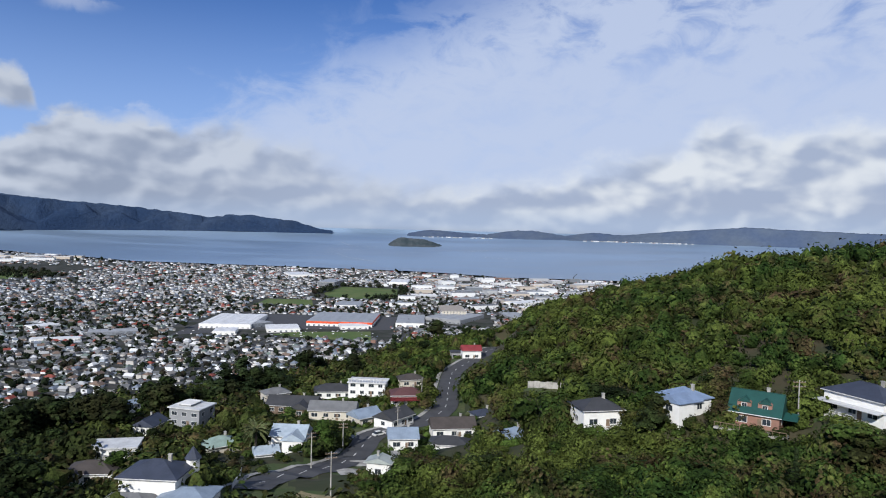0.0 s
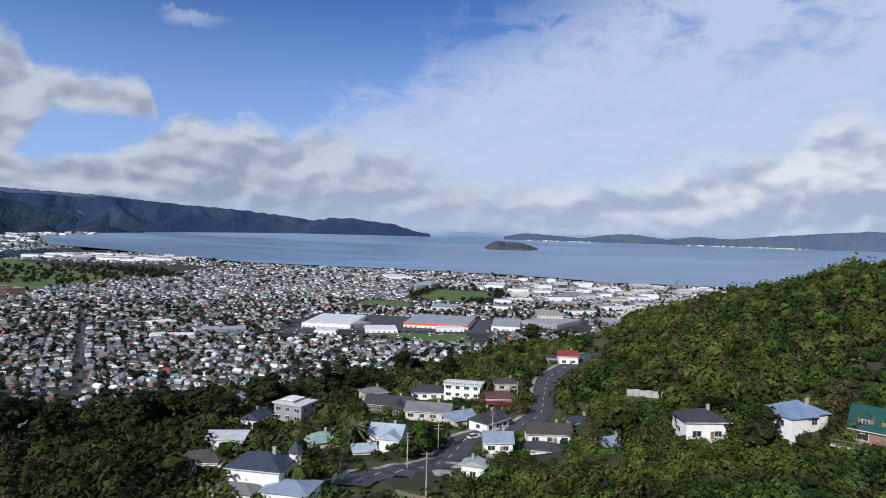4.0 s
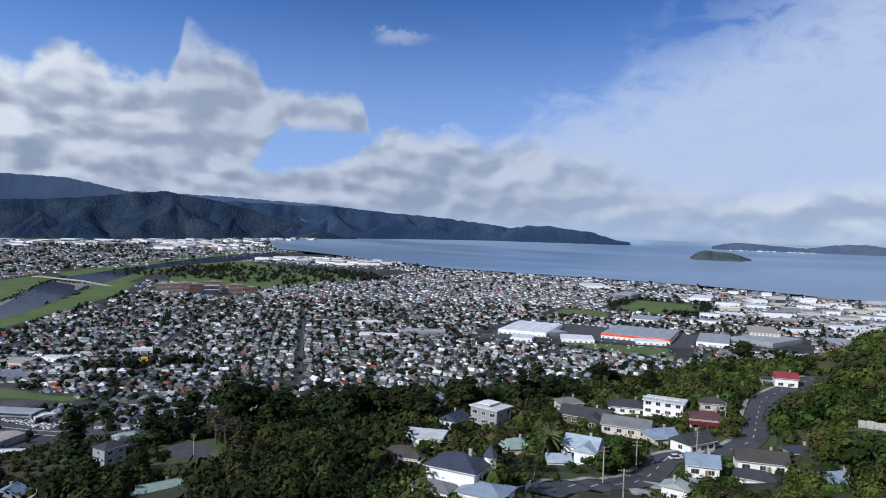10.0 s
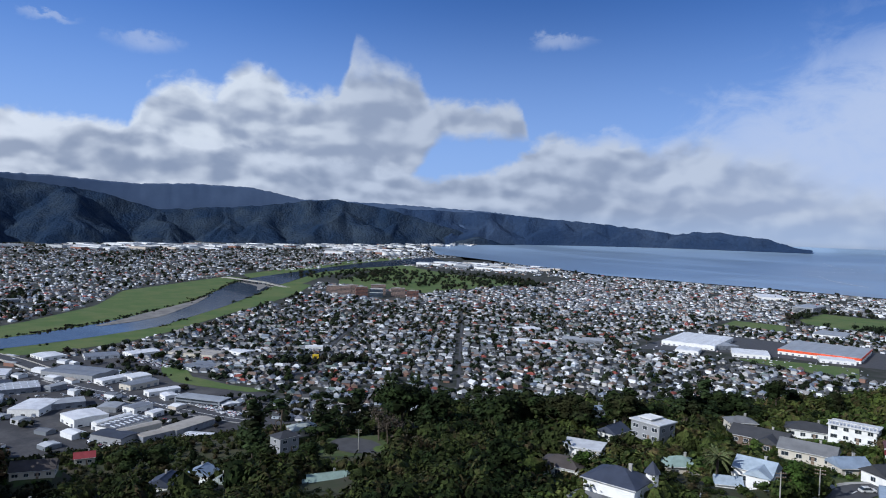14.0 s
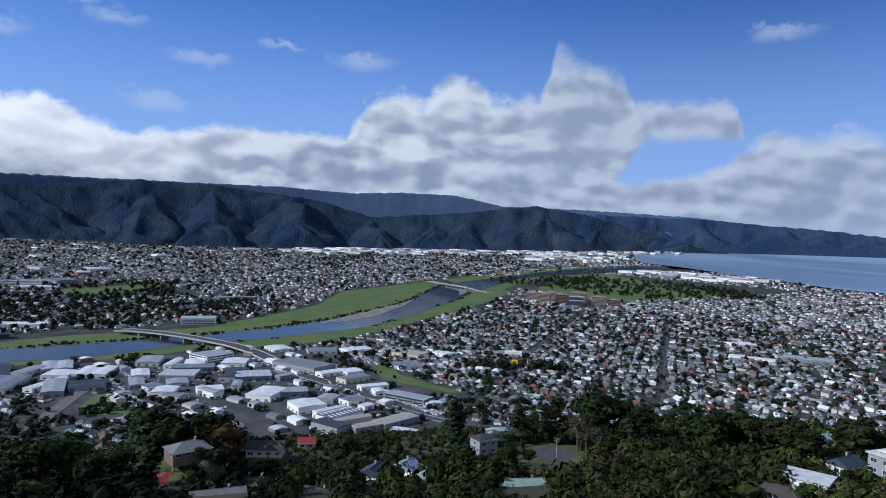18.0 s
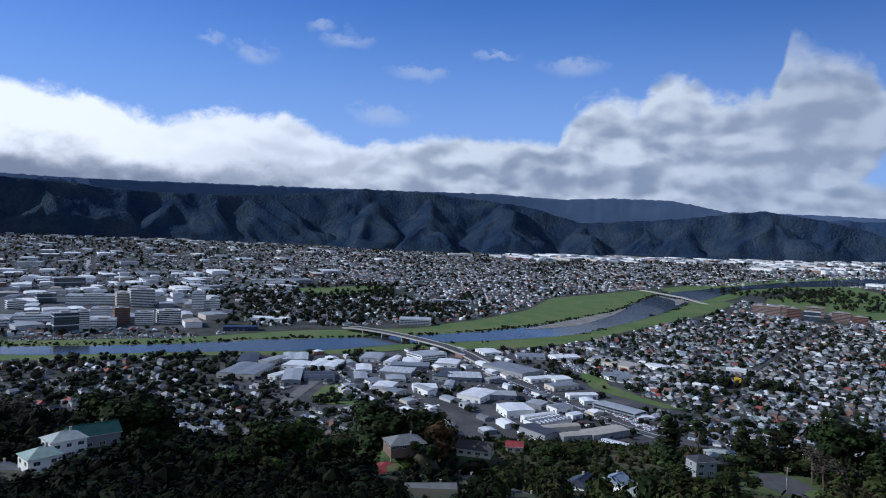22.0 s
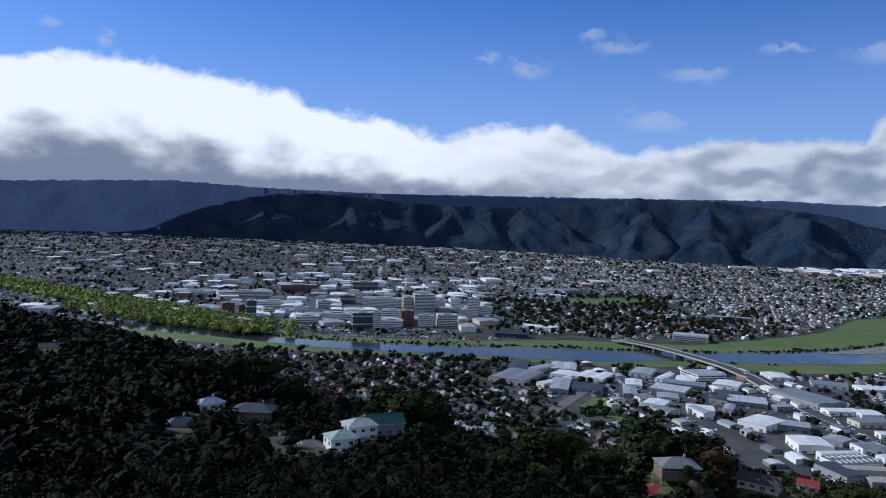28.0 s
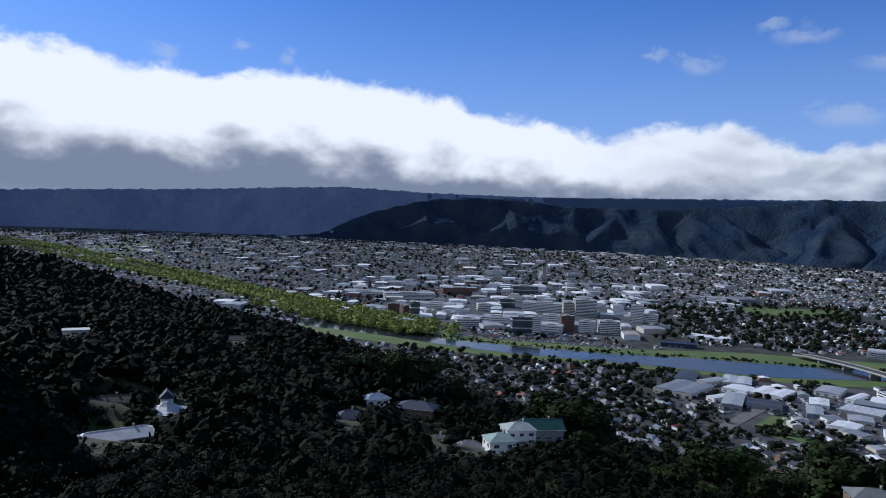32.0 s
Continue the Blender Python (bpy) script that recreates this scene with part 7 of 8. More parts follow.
def slope_tree(style, x, y, tip, spread):
    """A tree on the hillside whose tip stands at the given height."""
    z = float(ground(np.array([x]), np.array([y]))[0])
    if style in ("garden", "broad") and screens(np.array([x]), np.array([y]), np.array([tip]), 2.4)[0]:
        tip = z + min(tip - z, 3.2)
    if not any(math.hypot(x - px, y - py) < pr * 0.75 for px, py, pz, pr in PADS):
        tree(style, x, y, min(max(tip - z, 3.0), 27.0), spread)


slope_tree("pine", -90.7, 292.4, 68.3, 1.1)
slope_tree("pine", -85.6, 300.5, 70, 1.1)
slope_tree("broad", -78.8, 299.1, 66, 1)
slope_tree("broad", -73.6, 303.7, 65.8, 1.2)
slope_tree("broad", -66.6, 298.8, 64.4, 1.2)
slope_tree("broad", -102.9, 258, 68.9, 1.1)
slope_tree("broad", -100.3, 268.6, 65.4, 1)
slope_tree("broad", -95.1, 276.6, 62.5, 1.1)
slope_tree("broad", -114.9, 235.4, 71.2, 1)
slope_tree("broad", -120.7, 237, 68.6, 1.1)
slope_tree("broad", -105.5, 225.9, 70.8, 1.1)
slope_tree("garden", -30.4, 185, 77.2, 1)
slope_tree("garden", -25.4, 173.1, 76.7, 1.1)
slope_tree("garden", -48.3, 221.7, 70.4, 1.2)
slope_tree("garden", -42.4, 218.2, 69.2, 1.2)
slope_tree("garden", -6.8, 147.3, 81.2, 1)
slope_tree("garden", -18.2, 146.4, 76.2, 1.3)
slope_tree("garden", -13.7, 139.3, 78.6, 1.3)
slope_tree("broad", -84.7, 138.7, 81.8, 1)
slope_tree("garden", -77.7, 213.2, 66.2, 1.2)
slope_tree("garden", -66.7, 175.2, 71.7, 1.3)
slope_tree("pine", -138.7, 231.7, 67.5, 1.1)
slope_tree("broad", -136.2, 237.7, 67.6, 1.1)
slope_tree("broad", -129.7, 236.8, 67.5, 1.1)
slope_tree("broad", -138, 222.7, 68.4, 1.1)
slope_tree("bare", -72.7, 268.1, 62.2, 1)
slope_tree("bare", -68.4, 269.2, 61.5, 1)
slope_tree("bare", -80.8, 257.6, 64.6, 1)
slope_tree("garden", -23.2, 173.5, 73.3, 1.1)
slope_tree("garden", -37, 151.8, 75.7, 1.2)
slope_tree("garden", -99, 228.8, 67.3, 1.1)
slope_tree("garden", -35.6, 310.5, 64.7, 1.2)
slope_tree("garden", -20.8, 235.2, 71.6, 1.1)
slope_tree("garden", -79.2, 169.9, 73, 1.1)
slope_tree("broad", -85.2, 205.3, 67.7, 1)
slope_tree("broad", 46.9, 145.1, 96.5, 0.85)
slope_tree("garden", 25.1, 163.1, 83.9, 1.3)
slope_tree("garden", 25.5, 145.3, 85.2, 1.2)
slope_tree("garden", 20.7, 171.3, 79.8, 1)
slope_tree("cypress", 56.8, 108.5, 95.9, 0.5)
slope_tree("broad", 39.6, 170.5, 91.9, 1.2)
slope_tree("broad", 43.5, 166.9, 92.4, 1.2)
slope_tree("garden", 66.7, 155, 96.5, 1.2)
slope_tree("garden", 72.8, 142.5, 97.1, 1.2)
slope_tree("garden", 77.6, 142.8, 97.5, 1.2)
slope_tree("garden", 73.4, 119.2, 99.1, 1.3)
slope_tree("broad", 7.5, 147.3, 80.6, 1.1)
slope_tree("broad", 11.5, 144.5, 82.6, 1.1)
slope_tree("broad", 89, 176.6, 97.2, 1.2)
slope_tree("broad", 81.7, 235.6, 98.6, 1.3)
slope_tree("broad", 100.3, 176.2, 100, 1.4)
slope_tree("broad", 37.4, 183.7, 89.2, 1.2)
slope_tree("broad", -205.6, 235.3, 60.6, 0.95)
slope_tree("broad", -194.1, 232.4, 64.3, 1)
slope_tree("broad", -190.7, 239.5, 60.8, 0.95)
slope_tree("broad", -180, 239.3, 60.2, 0.95)
slope_tree("bare", -191, 213.9, 56.1, 1.3)
slope_tree("bare", -182.8, 211.2, 55, 1.3)
slope_tree("bare", -165.4, 208.3, 51.4, 1.4)
slope_tree("spindly", -232.6, 193.9, 62.4, 0.9)
slope_tree("spindly", -218, 205.3, 58.8, 1)
slope_tree("spindly", -213.8, 219.1, 59.3, 1.1)
slope_tree("pine", -210.6, 222.2, 57.8, 1)
slope_tree("pine", -230.4, 180.2, 57.5, 1)
slope_tree("pine", -168.2, 251.8, 57.7, 1.2)
slope_tree("broad", -162, 253.4, 59.3, 1)
slope_tree("pine", -155.1, 256.2, 60.8, 1.3)
slope_tree("broad", -145.9, 257.6, 60.3, 1)
slope_tree("broad", -137.2, 262.3, 60.9, 1)
slope_tree("pine", -132.1, 268.7, 62.1, 1.3)
slope_tree("broad", -112.2, 270.1, 65.9, 1.1)
slope_tree("broad", -135.6, 224.1, 64.5, 1.1)
slope_tree("broad", -114.5, 206.5, 66.4, 1)
slope_tree("pine", -109.5, 176.6, 67.1, 1.2)
slope_tree("broad", -107.4, 197.8, 67, 0.9)
slope_tree("bare", -101.1, 175.8, 68.5, 1.2)
slope_tree("russet", -134, 177.3, 60.8, 1.3)
slope_tree("russet", -127, 176.6, 61.1, 1.3)
slope_tree("russet", -141, 177.8, 57.8, 1.2)
slope_tree("russet", -119, 172.7, 60.7, 1.2)
slope_tree("yellow", -162.3, 189.3, 51.3, 0.9)
slope_tree("broad", -178.3, 174.3, 52.4, 1.2)
slope_tree("broad", -183.6, 168.7, 53.2, 1.2)
slope_tree("broad", -177.1, 156.2, 53.4, 1.2)
slope_tree("broad", -101.9, 157.4, 64.7, 1.2)
slope_tree("broad", -129.6, 156, 59.1, 1.2)
slope_tree("broad", -200.5, 162.1, 49.8, 1.2)
slope_tree("garden", -255, 38.1, 58.4, 1.1)
slope_tree("broad", -260.8, 24.6, 57.4, 1.2)
slope_tree("broad", -255.8, 32.1, 58.4, 1.2)
slope_tree("pine", -291.6, 68.1, 55.9, 1.2)
slope_tree("pine", -286.9, 72.8, 55.1, 1.2)
slope_tree("broad", -282.4, 76.2, 53.8, 1)
slope_tree("broad", -277.6, 92.1, 55.3, 1)
slope_tree("russet", -268.6, 96, 51.7, 1.1)
slope_tree("broad", -245.6, 78.3, 50, 1.1)
slope_tree("broad", -243.8, 83.8, 49.1, 1.1)
slope_tree("broad", -244.1, 50.9, 55.2, 1.1)
slope_tree("russet", -205.8, 95.6, 48.1, 0.8)
slope_tree("bare", -260.4, 54.2, 52.6, 1.2)
slope_tree("broad", -271.7, 108.3, 50.9, 1)
slope_tree("broad", -239.6, 132.7, 48.2, 1.1)
slope_tree("broad", -235.1, 140.5, 47.1, 1.1)
slope_tree("broad", -232.6, 40.6, 57.7, 1.1)
slope_tree("broad", -235.6, 15.4, 56.4, 1.2)
slope_tree("garden", -225.8, 23.3, 55.3, 1.2)
slope_tree("broad", -305.3, -22.6, 60.7, 1.1)
slope_tree("broad", -301.7, -26.4, 60.1, 1.1)
slope_tree("broad", -299, -16.6, 57.3, 1.1)
slope_tree("broad", -265.4, -18, 55.5, 1.1)
slope_tree("broad", -311.2, -109.8, 70.6, 1)
slope_tree("broad", -314.4, -100.4, 68.8, 1)
slope_tree("broad", -313.2, -94.8, 70.4, 1)
slope_tree("broad", -308.7, -78.7, 61.7, 1)
slope_tree("broad", -310.1, -38.3, 58.8, 1)
slope_tree("broad", -306.6, -122.1, 70, 1.1)
slope_tree("broad", -303, -130.6, 69.3, 1.2)
slope_tree("bare", -306.3, -62.1, 60.9, 1.4)
slope_tree("garden", -201.9, -49.1, 60.5, 1.3)
slope_tree("broad", -216.9, -16.4, 58, 1.2)
slope_tree("broad", -215.4, -29.9, 59.6, 1.2)
slope_tree("broad", 114, 206.8, 111.8, 1.3)
slope_tree("broad", 104.3, 206.8, 109.1, 1.3)
slope_tree("broad", 103.4, 226.9, 110.4, 1.3)
slope_tree("broad", 110.8, 187.2, 108.5, 1.4)
slope_tree("broad", 78.7, 222.6, 102.9, 1.2)
slope_tree("russet", 83.9, 200.6, 101, 1.3)
slope_tree("russet", 68.6, 230.6, 98.7, 1.3)
slope_tree("russet", 51.8, 256.8, 89.1, 1.3)
slope_tree("russet", 65.2, 262, 97.2, 1.3)

for x, y, h in ((-590, 352, 12), (-598, 360, 11), (-302, 812, 14), (-640, 118, 9), (-520, 98, 7), (-86, 690, 14), (-96, 684, 12), (-440, 691, 13), (-446, 697, 12), (-3, 425, 15)):
    tree("broad", x, y, h, 1.3)


def garden_shrubs():
    """Low shrubs and hedges on the cut ground round each hillside house."""
    r = np.random.default_rng(41)
    xs, ys, rs = [], [], []
    for h in HOUSES:
        half = max(h[3], h[4]) * 0.5
        n = 26
        a, d = r.uniform(0, 6.283, n), half * r.uniform(1.25, 1.85, n)
        x, y, R = h[0] + np.cos(a) * d, h[1] + np.sin(a) * d, r.uniform(0.5, 1.25, n)
        ok = np.ones(n, bool)
        for px, py, pz, pr in PADS:
            if pr == 6.5:
                ok &= np.hypot(x - px, y - py) > 6.0
        for g in HOUSES:
            ok &= np.hypot(x - g[0], y - g[1]) > max(g[3], g[4]) * 0.56
        xs.append(x[ok]), ys.append(y[ok]), rs.append(R[ok])
    # Extra rows on the camera's side cover walls that show too tall.
    for hx, hy, wide in ((36.4, 158.4, 6.0), (52.9, 148.3, 6.0), (64.2, 138.3, 5.0), (-50.4, 123.9, 7.5), (19.5, 173.9, 5.5)):
        far = math.hypot(hx, hy)
        u, b = r.uniform(-wide, wide, 26), r.uniform(6.2, 8.2, 26)
        xs.append(hx * (1 - b / far) + hy / far * u), ys.append(hy * (1 - b / far) - hx / far * u), rs.append(r.uniform(0.9, 1.6, 26))
    x, y, R = (np.concatenate(v) for v in (xs, ys, rs))
    forest("garden_shrubs", x, y, ground(x, y) + R * 0.5, R, MID_CROWN, GARDENLEAF, "low green shrubs and hedges round the hillside houses", "shrubs", tall=r.uniform(0.8, 1.3, len(x)))


garden_shrubs()


def flower_bed():
    """White flowers in a row across a small sloping lawn."""
    r = np.random.default_rng(43)
    t = r.random(90)
    x, y = 59.5 + 5.0 * t + r.normal(0, 0.35, 90), 112.0 - 6.0 * t + r.normal(0, 0.35, 90)
    R = r.uniform(0.10, 0.24, 90)
    forest("flower_bed", x, y, ground(x, y) + 0.3 + R, R, TINY_CROWN, PETAL, "row of small white flowers across a garden lawn", "flowers")
    R = r.uniform(0.3, 0.6, 90)
    forest("flower_leaves", x, y, ground(x, y) + R * 0.3, R, FAR_CROWN, GARDENLEAF, "low green leaves under white flowers", "plants")


flower_bed()
tree("broad", 44.5, 142.5, 9.0, 0.95)
tree("garden", 57.5, 139.0, 3.6, 1.2)


def edge_trees():
    r = random.Random(5)
    for i in range(60):
        az = r.uniform(7, 50)
        rad = r.uniform(285, float(foot_of(az)) - 25)
        x, y = polar(az, rad)
        x, y = float(x), float(y)
        if any(math.hypot(x - px, y - py) < pr * 1.1 + 3 for px, py, pz, pr in PADS):
            continue
        st, h = r.choices(("pine", "broad", "spindly"), (5, 4, 1))[0], r.uniform(9, 17)
        if not screens(np.array([x]), np.array([y]), ground(np.array([x]), np.array([y])) + h, 1.5)[0]:
            tree(st, x, y, h, r.uniform(0.9, 1.25))
    for i in range(60):
        az = r.choice((r.uniform(-4, 10), r.uniform(84, 134)))
        rad = r.uniform(220, float(foot_of(az)) - 40)
        x, y = (float(v) for v in polar(az, rad))
        if any(math.hypot(x - px, y - py) < pr * 1.1 + 4 for px, py, pz, pr in PADS):
            continue
        if not screens(np.array([x]), np.array([y]), ground(np.array([x]), np.array([y])) + 9, 1.5)[0]:
            tree("broad" if r.random() < 0.7 else "pine", x, y, r.uniform(6, 10), r.uniform(1.0, 1.4))


edge_trees()


def palm(x, y, z, h):
    top = thing("palm_tree", pose(x, y, z), "tall phoenix palm with arching fronds beside a white house", "palm")
    bm = bmesh.new()
    for i in range(8):
        bmesh.ops.create_cone(bm, cap_ends=True, segments=10, radius1=0.42 - 0.012 * i, radius2=0.36 - 0.012 * i, depth=h / 8 + 0.02, matrix=Matrix.Translation((0, 0, h * (i + 0.5) / 8)))
    part("trunk", bm, BARK, top)
    r = random.Random(2)
    for k in range(46):
        bm = bmesh.new()
        a, lift, ln = r.uniform(0, 6.283), r.uniform(-0.5, 1.2), r.uniform(3.2, 4.3)
        for i in range(9):
            t0, t1 = i / 9, (i + 1) / 9
            f = lambda t: Vector((math.cos(a) * ln * t, math.sin(a) * ln * t, h + math.sin(lift) * ln * t - 1.9 * t * t))
            side = Vector((-math.sin(a), math.cos(a), 0))
            wd = 0.42 * (1 - abs(t0 - 0.4))
            p0, p1 = f(t0), f(t1)
            for s in (-1, 1):
                vs = [bm.verts.new(v) for v in (p0, p1, p1 + side * s * wd - Vector((0, 0, 0.22)), p0 + side * s * wd * 0.9 - Vector((0, 0, 0.18)))]
                bm.faces.new(vs)
        part("frond", bm, PALMLEAF, top)


palm(-47.9, 181.3, float(ground(np.array([-47.9]), np.array([181.3]))[0]), 76.0 - float(ground(np.array([-47.9]), np.array([181.3]))[0]) - 1.2)


def rows_of_trees():
    r = np.random.default_rng(21)

    def along(line, n, spread):
        p = np.array(line, float)
        t = np.concatenate([[0], np.cumsum(np.hypot(*np.diff(p, axis=0).T))])
        u = r.uniform(0, t[-1], n)
        return np.stack([np.interp(u, t, p[:, k]) for k in range(2)], -1) + r.normal(0, spread, (n, 2))
    g0, g1 = np.array([(104, 810), (109.5, 838), (118.7, 1070), (126, 1420), (131, 1780), (136, 3000)]), np.array([(104, 890), (111, 985), (121, 1330), (127.5, 1880), (133, 2650), (138, 3900)])
    az = 104 + 35 * np.sqrt(r.random(3400))
    dd = np.interp(az, g0[:, 0], g0[:, 1]) + (np.interp(az, g1[:, 0], g1[:, 1]) - np.interp(az, g0[:, 0], g0[:, 1])) * r.choice([0.1, 0.35, 0.8], len(az), p=[0.3, 0.3, 0.4]) + r.normal(0, 9, len(az))
    band = np.stack(polar(az, dd), -1)
    a = np.concatenate([band, along([(-830, -250), (-905, -380), (-1000, -560), (-1220, -900), (-1480, -1330), (-2000, -2150)], 260, 12), along([(-790, -255), (-850, -400), (-940, -560)], 160, 9)])
    far = np.hypot(a[:, 0], a[:, 1]) > 1150
    for m, crowns in ((~far, THIN_CROWN), (far, FAR_CROWN)):
        q = a[m]
        R = r.uniform(5.0, 9.5, len(q))
        px, py, pz, k = place(q[:, 0], q[:, 1], R * 1.0)
        forest("willow_row", px, py, pz, R * k, crowns, WILLOW, "row of pale green willows along the river", "trees", tall=r.uniform(1.0, 1.5, len(q)))
    lo = [tuple(float(v) for v in polar(g[0], g[1] - 10)) for g in g0]
    hi = [tuple(float(v) for v in polar(g[0], g[1] + 25)) for g in g1]
    ribbon("grass_willow_bank", lo, hi, 0.5, LAWN, "green river bank under the willows", "grass")
    b = np.concatenate([along([(x - 6, y + 3) for x, y in RIVER_FAR[1:18]], 420, 1.6), np.repeat(along([(x - 9, y + 5) for x, y in RIVER_FAR[1:18]], 40, 3.0), 7, 0) + r.normal(0, 5, (280, 2)), np.repeat(along([(x + 5, y - 2) for x, y in RIVER_NEAR[1:18]], 22, 1.5), 6, 0) + r.normal(0, 3.5, (132, 2)), along([(-790, -200), (-772, -100), (-785, 0)], 70, 6)])
    R = r.uniform(1.0, 2.9, len(b))
    px, py, pz, k = place(b[:, 0], b[:, 1], R * 0.6)
    forest("river_scrub", px, py, pz, R * k, FAR_CROWN, TOWNTREE, "dark scrub along the river edge", "bush")
    c = np.concatenate([np.stack([r.uniform(-1330, -880, 230), r.uniform(1150, 1640, 230)], -1), along([(-1000, 1560), (-860, 1500), (-820, 1400)], 90, 22), along([(-1190, 1250), (-1330, 1480), (-1420, 1640)], 60, 14), along([(-225, 1240), (-205, 1400), (-80, 1385), (-62, 1230), (-95, 1180), (-190, 1160)], 90, 7),
                        along([(-1380, 160), (-1480, 390), (-1290, 340), (-1230, 180)], 120, 22), np.stack([r.uniform(-1300, -900, 330), r.uniform(20, 360, 330)], -1), np.stack([r.uniform(-1420, -840, 200), r.uniform(1180, 1500, 200)], -1), along([(-1000, 330), (-1130, 420), (-1260, 520)], 50, 14), along([(-505, 397), (-490, 428), (-474, 455), (-449, 484)], 34, 2.5)])
    R = r.uniform(4.0, 8.5, len(c))
    px, py, pz, k = place(c[:, 0], c[:, 1], R * 0.9)
    forest("park_trees", px, py, pz, R * k, THIN_CROWN, TOWNTREE, "dark park trees round greens and fields", "trees", tall=r.uniform(0.9, 1.4, len(c)))
    d = np.concatenate([np.stack([r.uniform(-690, -370, 130), r.uniform(30, 330, 130)], -1), np.stack([r.uniform(-700, -360, 1500), r.uniform(-240, 60, 1500)], -1)])
    d = d[np.hypot(d[:, 0], d[:, 1]) > 430]
    # clumps of larger trees in the gaps between the sheds, clear of roofs and roads
    e = np.repeat(np.stack([r.uniform(-690, -340, 150), r.uniform(20, 350, 150)], -1), 4, 0) + r.normal(0, 5, (600, 2))
    road = np.array(MAIN)
    clear = np.abs(e[:, 1] - np.interp(e[:, 0], road[:, 0], road[:, 1])) > 13
    for sx, sy, w, l, turn in SHEDS:
        u = (e[:, 0] - sx) * math.cos(turn) + (e[:, 1] - sy) * math.sin(turn)
        v = (e[:, 1] - sy) * math.cos(turn) - (e[:, 0] - sx) * math.sin(turn)
        clear &= ~((np.abs(u) < w / 2 + 4) & (np.abs(v) < l / 2 + 4))
    e = e[clear]
    d = np.concatenate([d, e])
    R = np.where(d[:, 1] < 30, 1.6 + 4.6 * r.random(len(d)) ** 2, 1.2 + 2.2 * r.random(len(d)))
    R[-len(e):] = r.uniform(2.2, 5.0, len(e))
    px, py, pz, k = place(d[:, 0], d[:, 1], R * 0.9)
    forest("yard_trees", px, py, pz, R * k, FAR_CROWN, TOWNTREE, "small dark trees between sheds", "trees")


rows_of_trees()


def cars():
    """Parked cars far below in yards and along streets, too many and small to tell apart."""
    r = np.random.default_rng(9)
    yards = ((-470, -418, 283, 294, 130), (-428, -385, 283, 293, 120), (-616, -556, 336, 353, 110), (-650, -520, 118, 121, 60), (-650, -520, 131, 134, 60), (-640, -390, 249, 252, 60), (-640, -390, 266, 270, 60), (-535, -450, 246, 254, 60), (-420, -365, 196, 206, 60),
             (-680, -470, 100, 240, 260), (-815, -800, -215, 0, 200), (-300, -70, 770, 850, 70), (-1010, -890, -400, -250, 160))
    spots = np.concatenate([np.stack([r.uniform(x0, x1, n), r.uniform(y0, y1, n)], -1) for x0, x1, y0, y1, n in yards])
    spots = spots * K
    turn = r.choice([0.1, 1.67], len(spots))
    V, Q, n = [], [], 0
    c, s = np.cos(turn), np.sin(turn)
    for lx0, lx1, ly, z0, z1, taper in ((-2.1, 2.1, 0.85, 0.25, 0.85, 0.0), (-1.2, 1.0, 0.78, 0.85, 1.42, 0.3)):
        cs = []
        for zz, t in ((z0, 0), (z1, taper)):
            for lx, yy in ((lx0 + t, -ly), (lx1 - t, -ly), (lx1 - t, ly), (lx0 + t, ly)):
                cs.append(np.stack([spots[:, 0] + lx * c - yy * s, spots[:, 1] + lx * s + yy * c, np.full(len(spots), FLOOR + zz + 0.25)], -1))
        v = np.stack(cs, 1).reshape(-1, 3)
        b = (np.arange(len(spots)) * 8)[:, None, None]
        q = (np.array([[4, 5, 6, 7], [0, 1, 5, 4], [1, 2, 6, 5], [2, 3, 7, 6], [3, 0, 4, 7]])[None] + b).reshape(-1, 4) + n
        V.append(v), Q.append(q)
        n += len(v)
    tagged(new("parked_cars", mesh_np("parked_cars", np.concatenate(V), np.concatenate(Q), mats=(CARS,))), "rows of small parked cars in the yards below", "cars", kind="stuff")


cars()

# ---- small things on the hillside ----


def church(x, y, z):
    top = thing("church", pose(x, y, z, 0, 0, 38), "small white chapel with a steep gable over a sweeping pale roof", "church")
    part("wall", wall_mesh(3.6, 4.2, 4.6, 2.6, "gable"), WALL["white"], top)
    part("roof", roof_mesh(3.6, 4.2, 4.6, 2.8, "gable", 0.35), ROOF["slate"], top)
    bm = bmesh.new()
    bmesh.ops.create_cone(bm, cap_ends=True, segments=16, radius1=0.7, radius2=0.7, depth=0.12, matrix=Matrix.Translation((1.82, 0, 4.9)) @ Matrix.Rotation(math.pi / 2, 4, "Y"))
    part("round_window", bm, GLASS, top)
    bm = bmesh.new()
    rows = [(7.6, 0.9), (5.2, 1.5), (3.0, 2.6), (1.2, 4.2)]
    rings = [[bm.verts.new((3.6 + r_ * math.cos(k * math.pi / 3), r_ * math.sin(k * math.pi / 3), z_)) for k in range(6)] for r_, z_ in rows]
    for lo, hi in zip(rings, rings[1:]):
        for k in range(6):
            bm.faces.new((lo[k], lo[(k + 1) % 6], hi[(k + 1) % 6], hi[k]))
    bm.faces.new(rings[-1])
    part("hall_roof", bm, ROOF["whiteroof"], top, "pale sweeping six-sided roof")
    bm = bmesh.new()
    bmesh.ops.create_cone(bm, cap_ends=True, segments=6, radius1=6.2, radius2=6.2, depth=3.0, matrix=Matrix.Translation((3.6, 0, -0.4)))
    part("hall_wall", bm, WALL["white"], top)


church(*CHURCH)


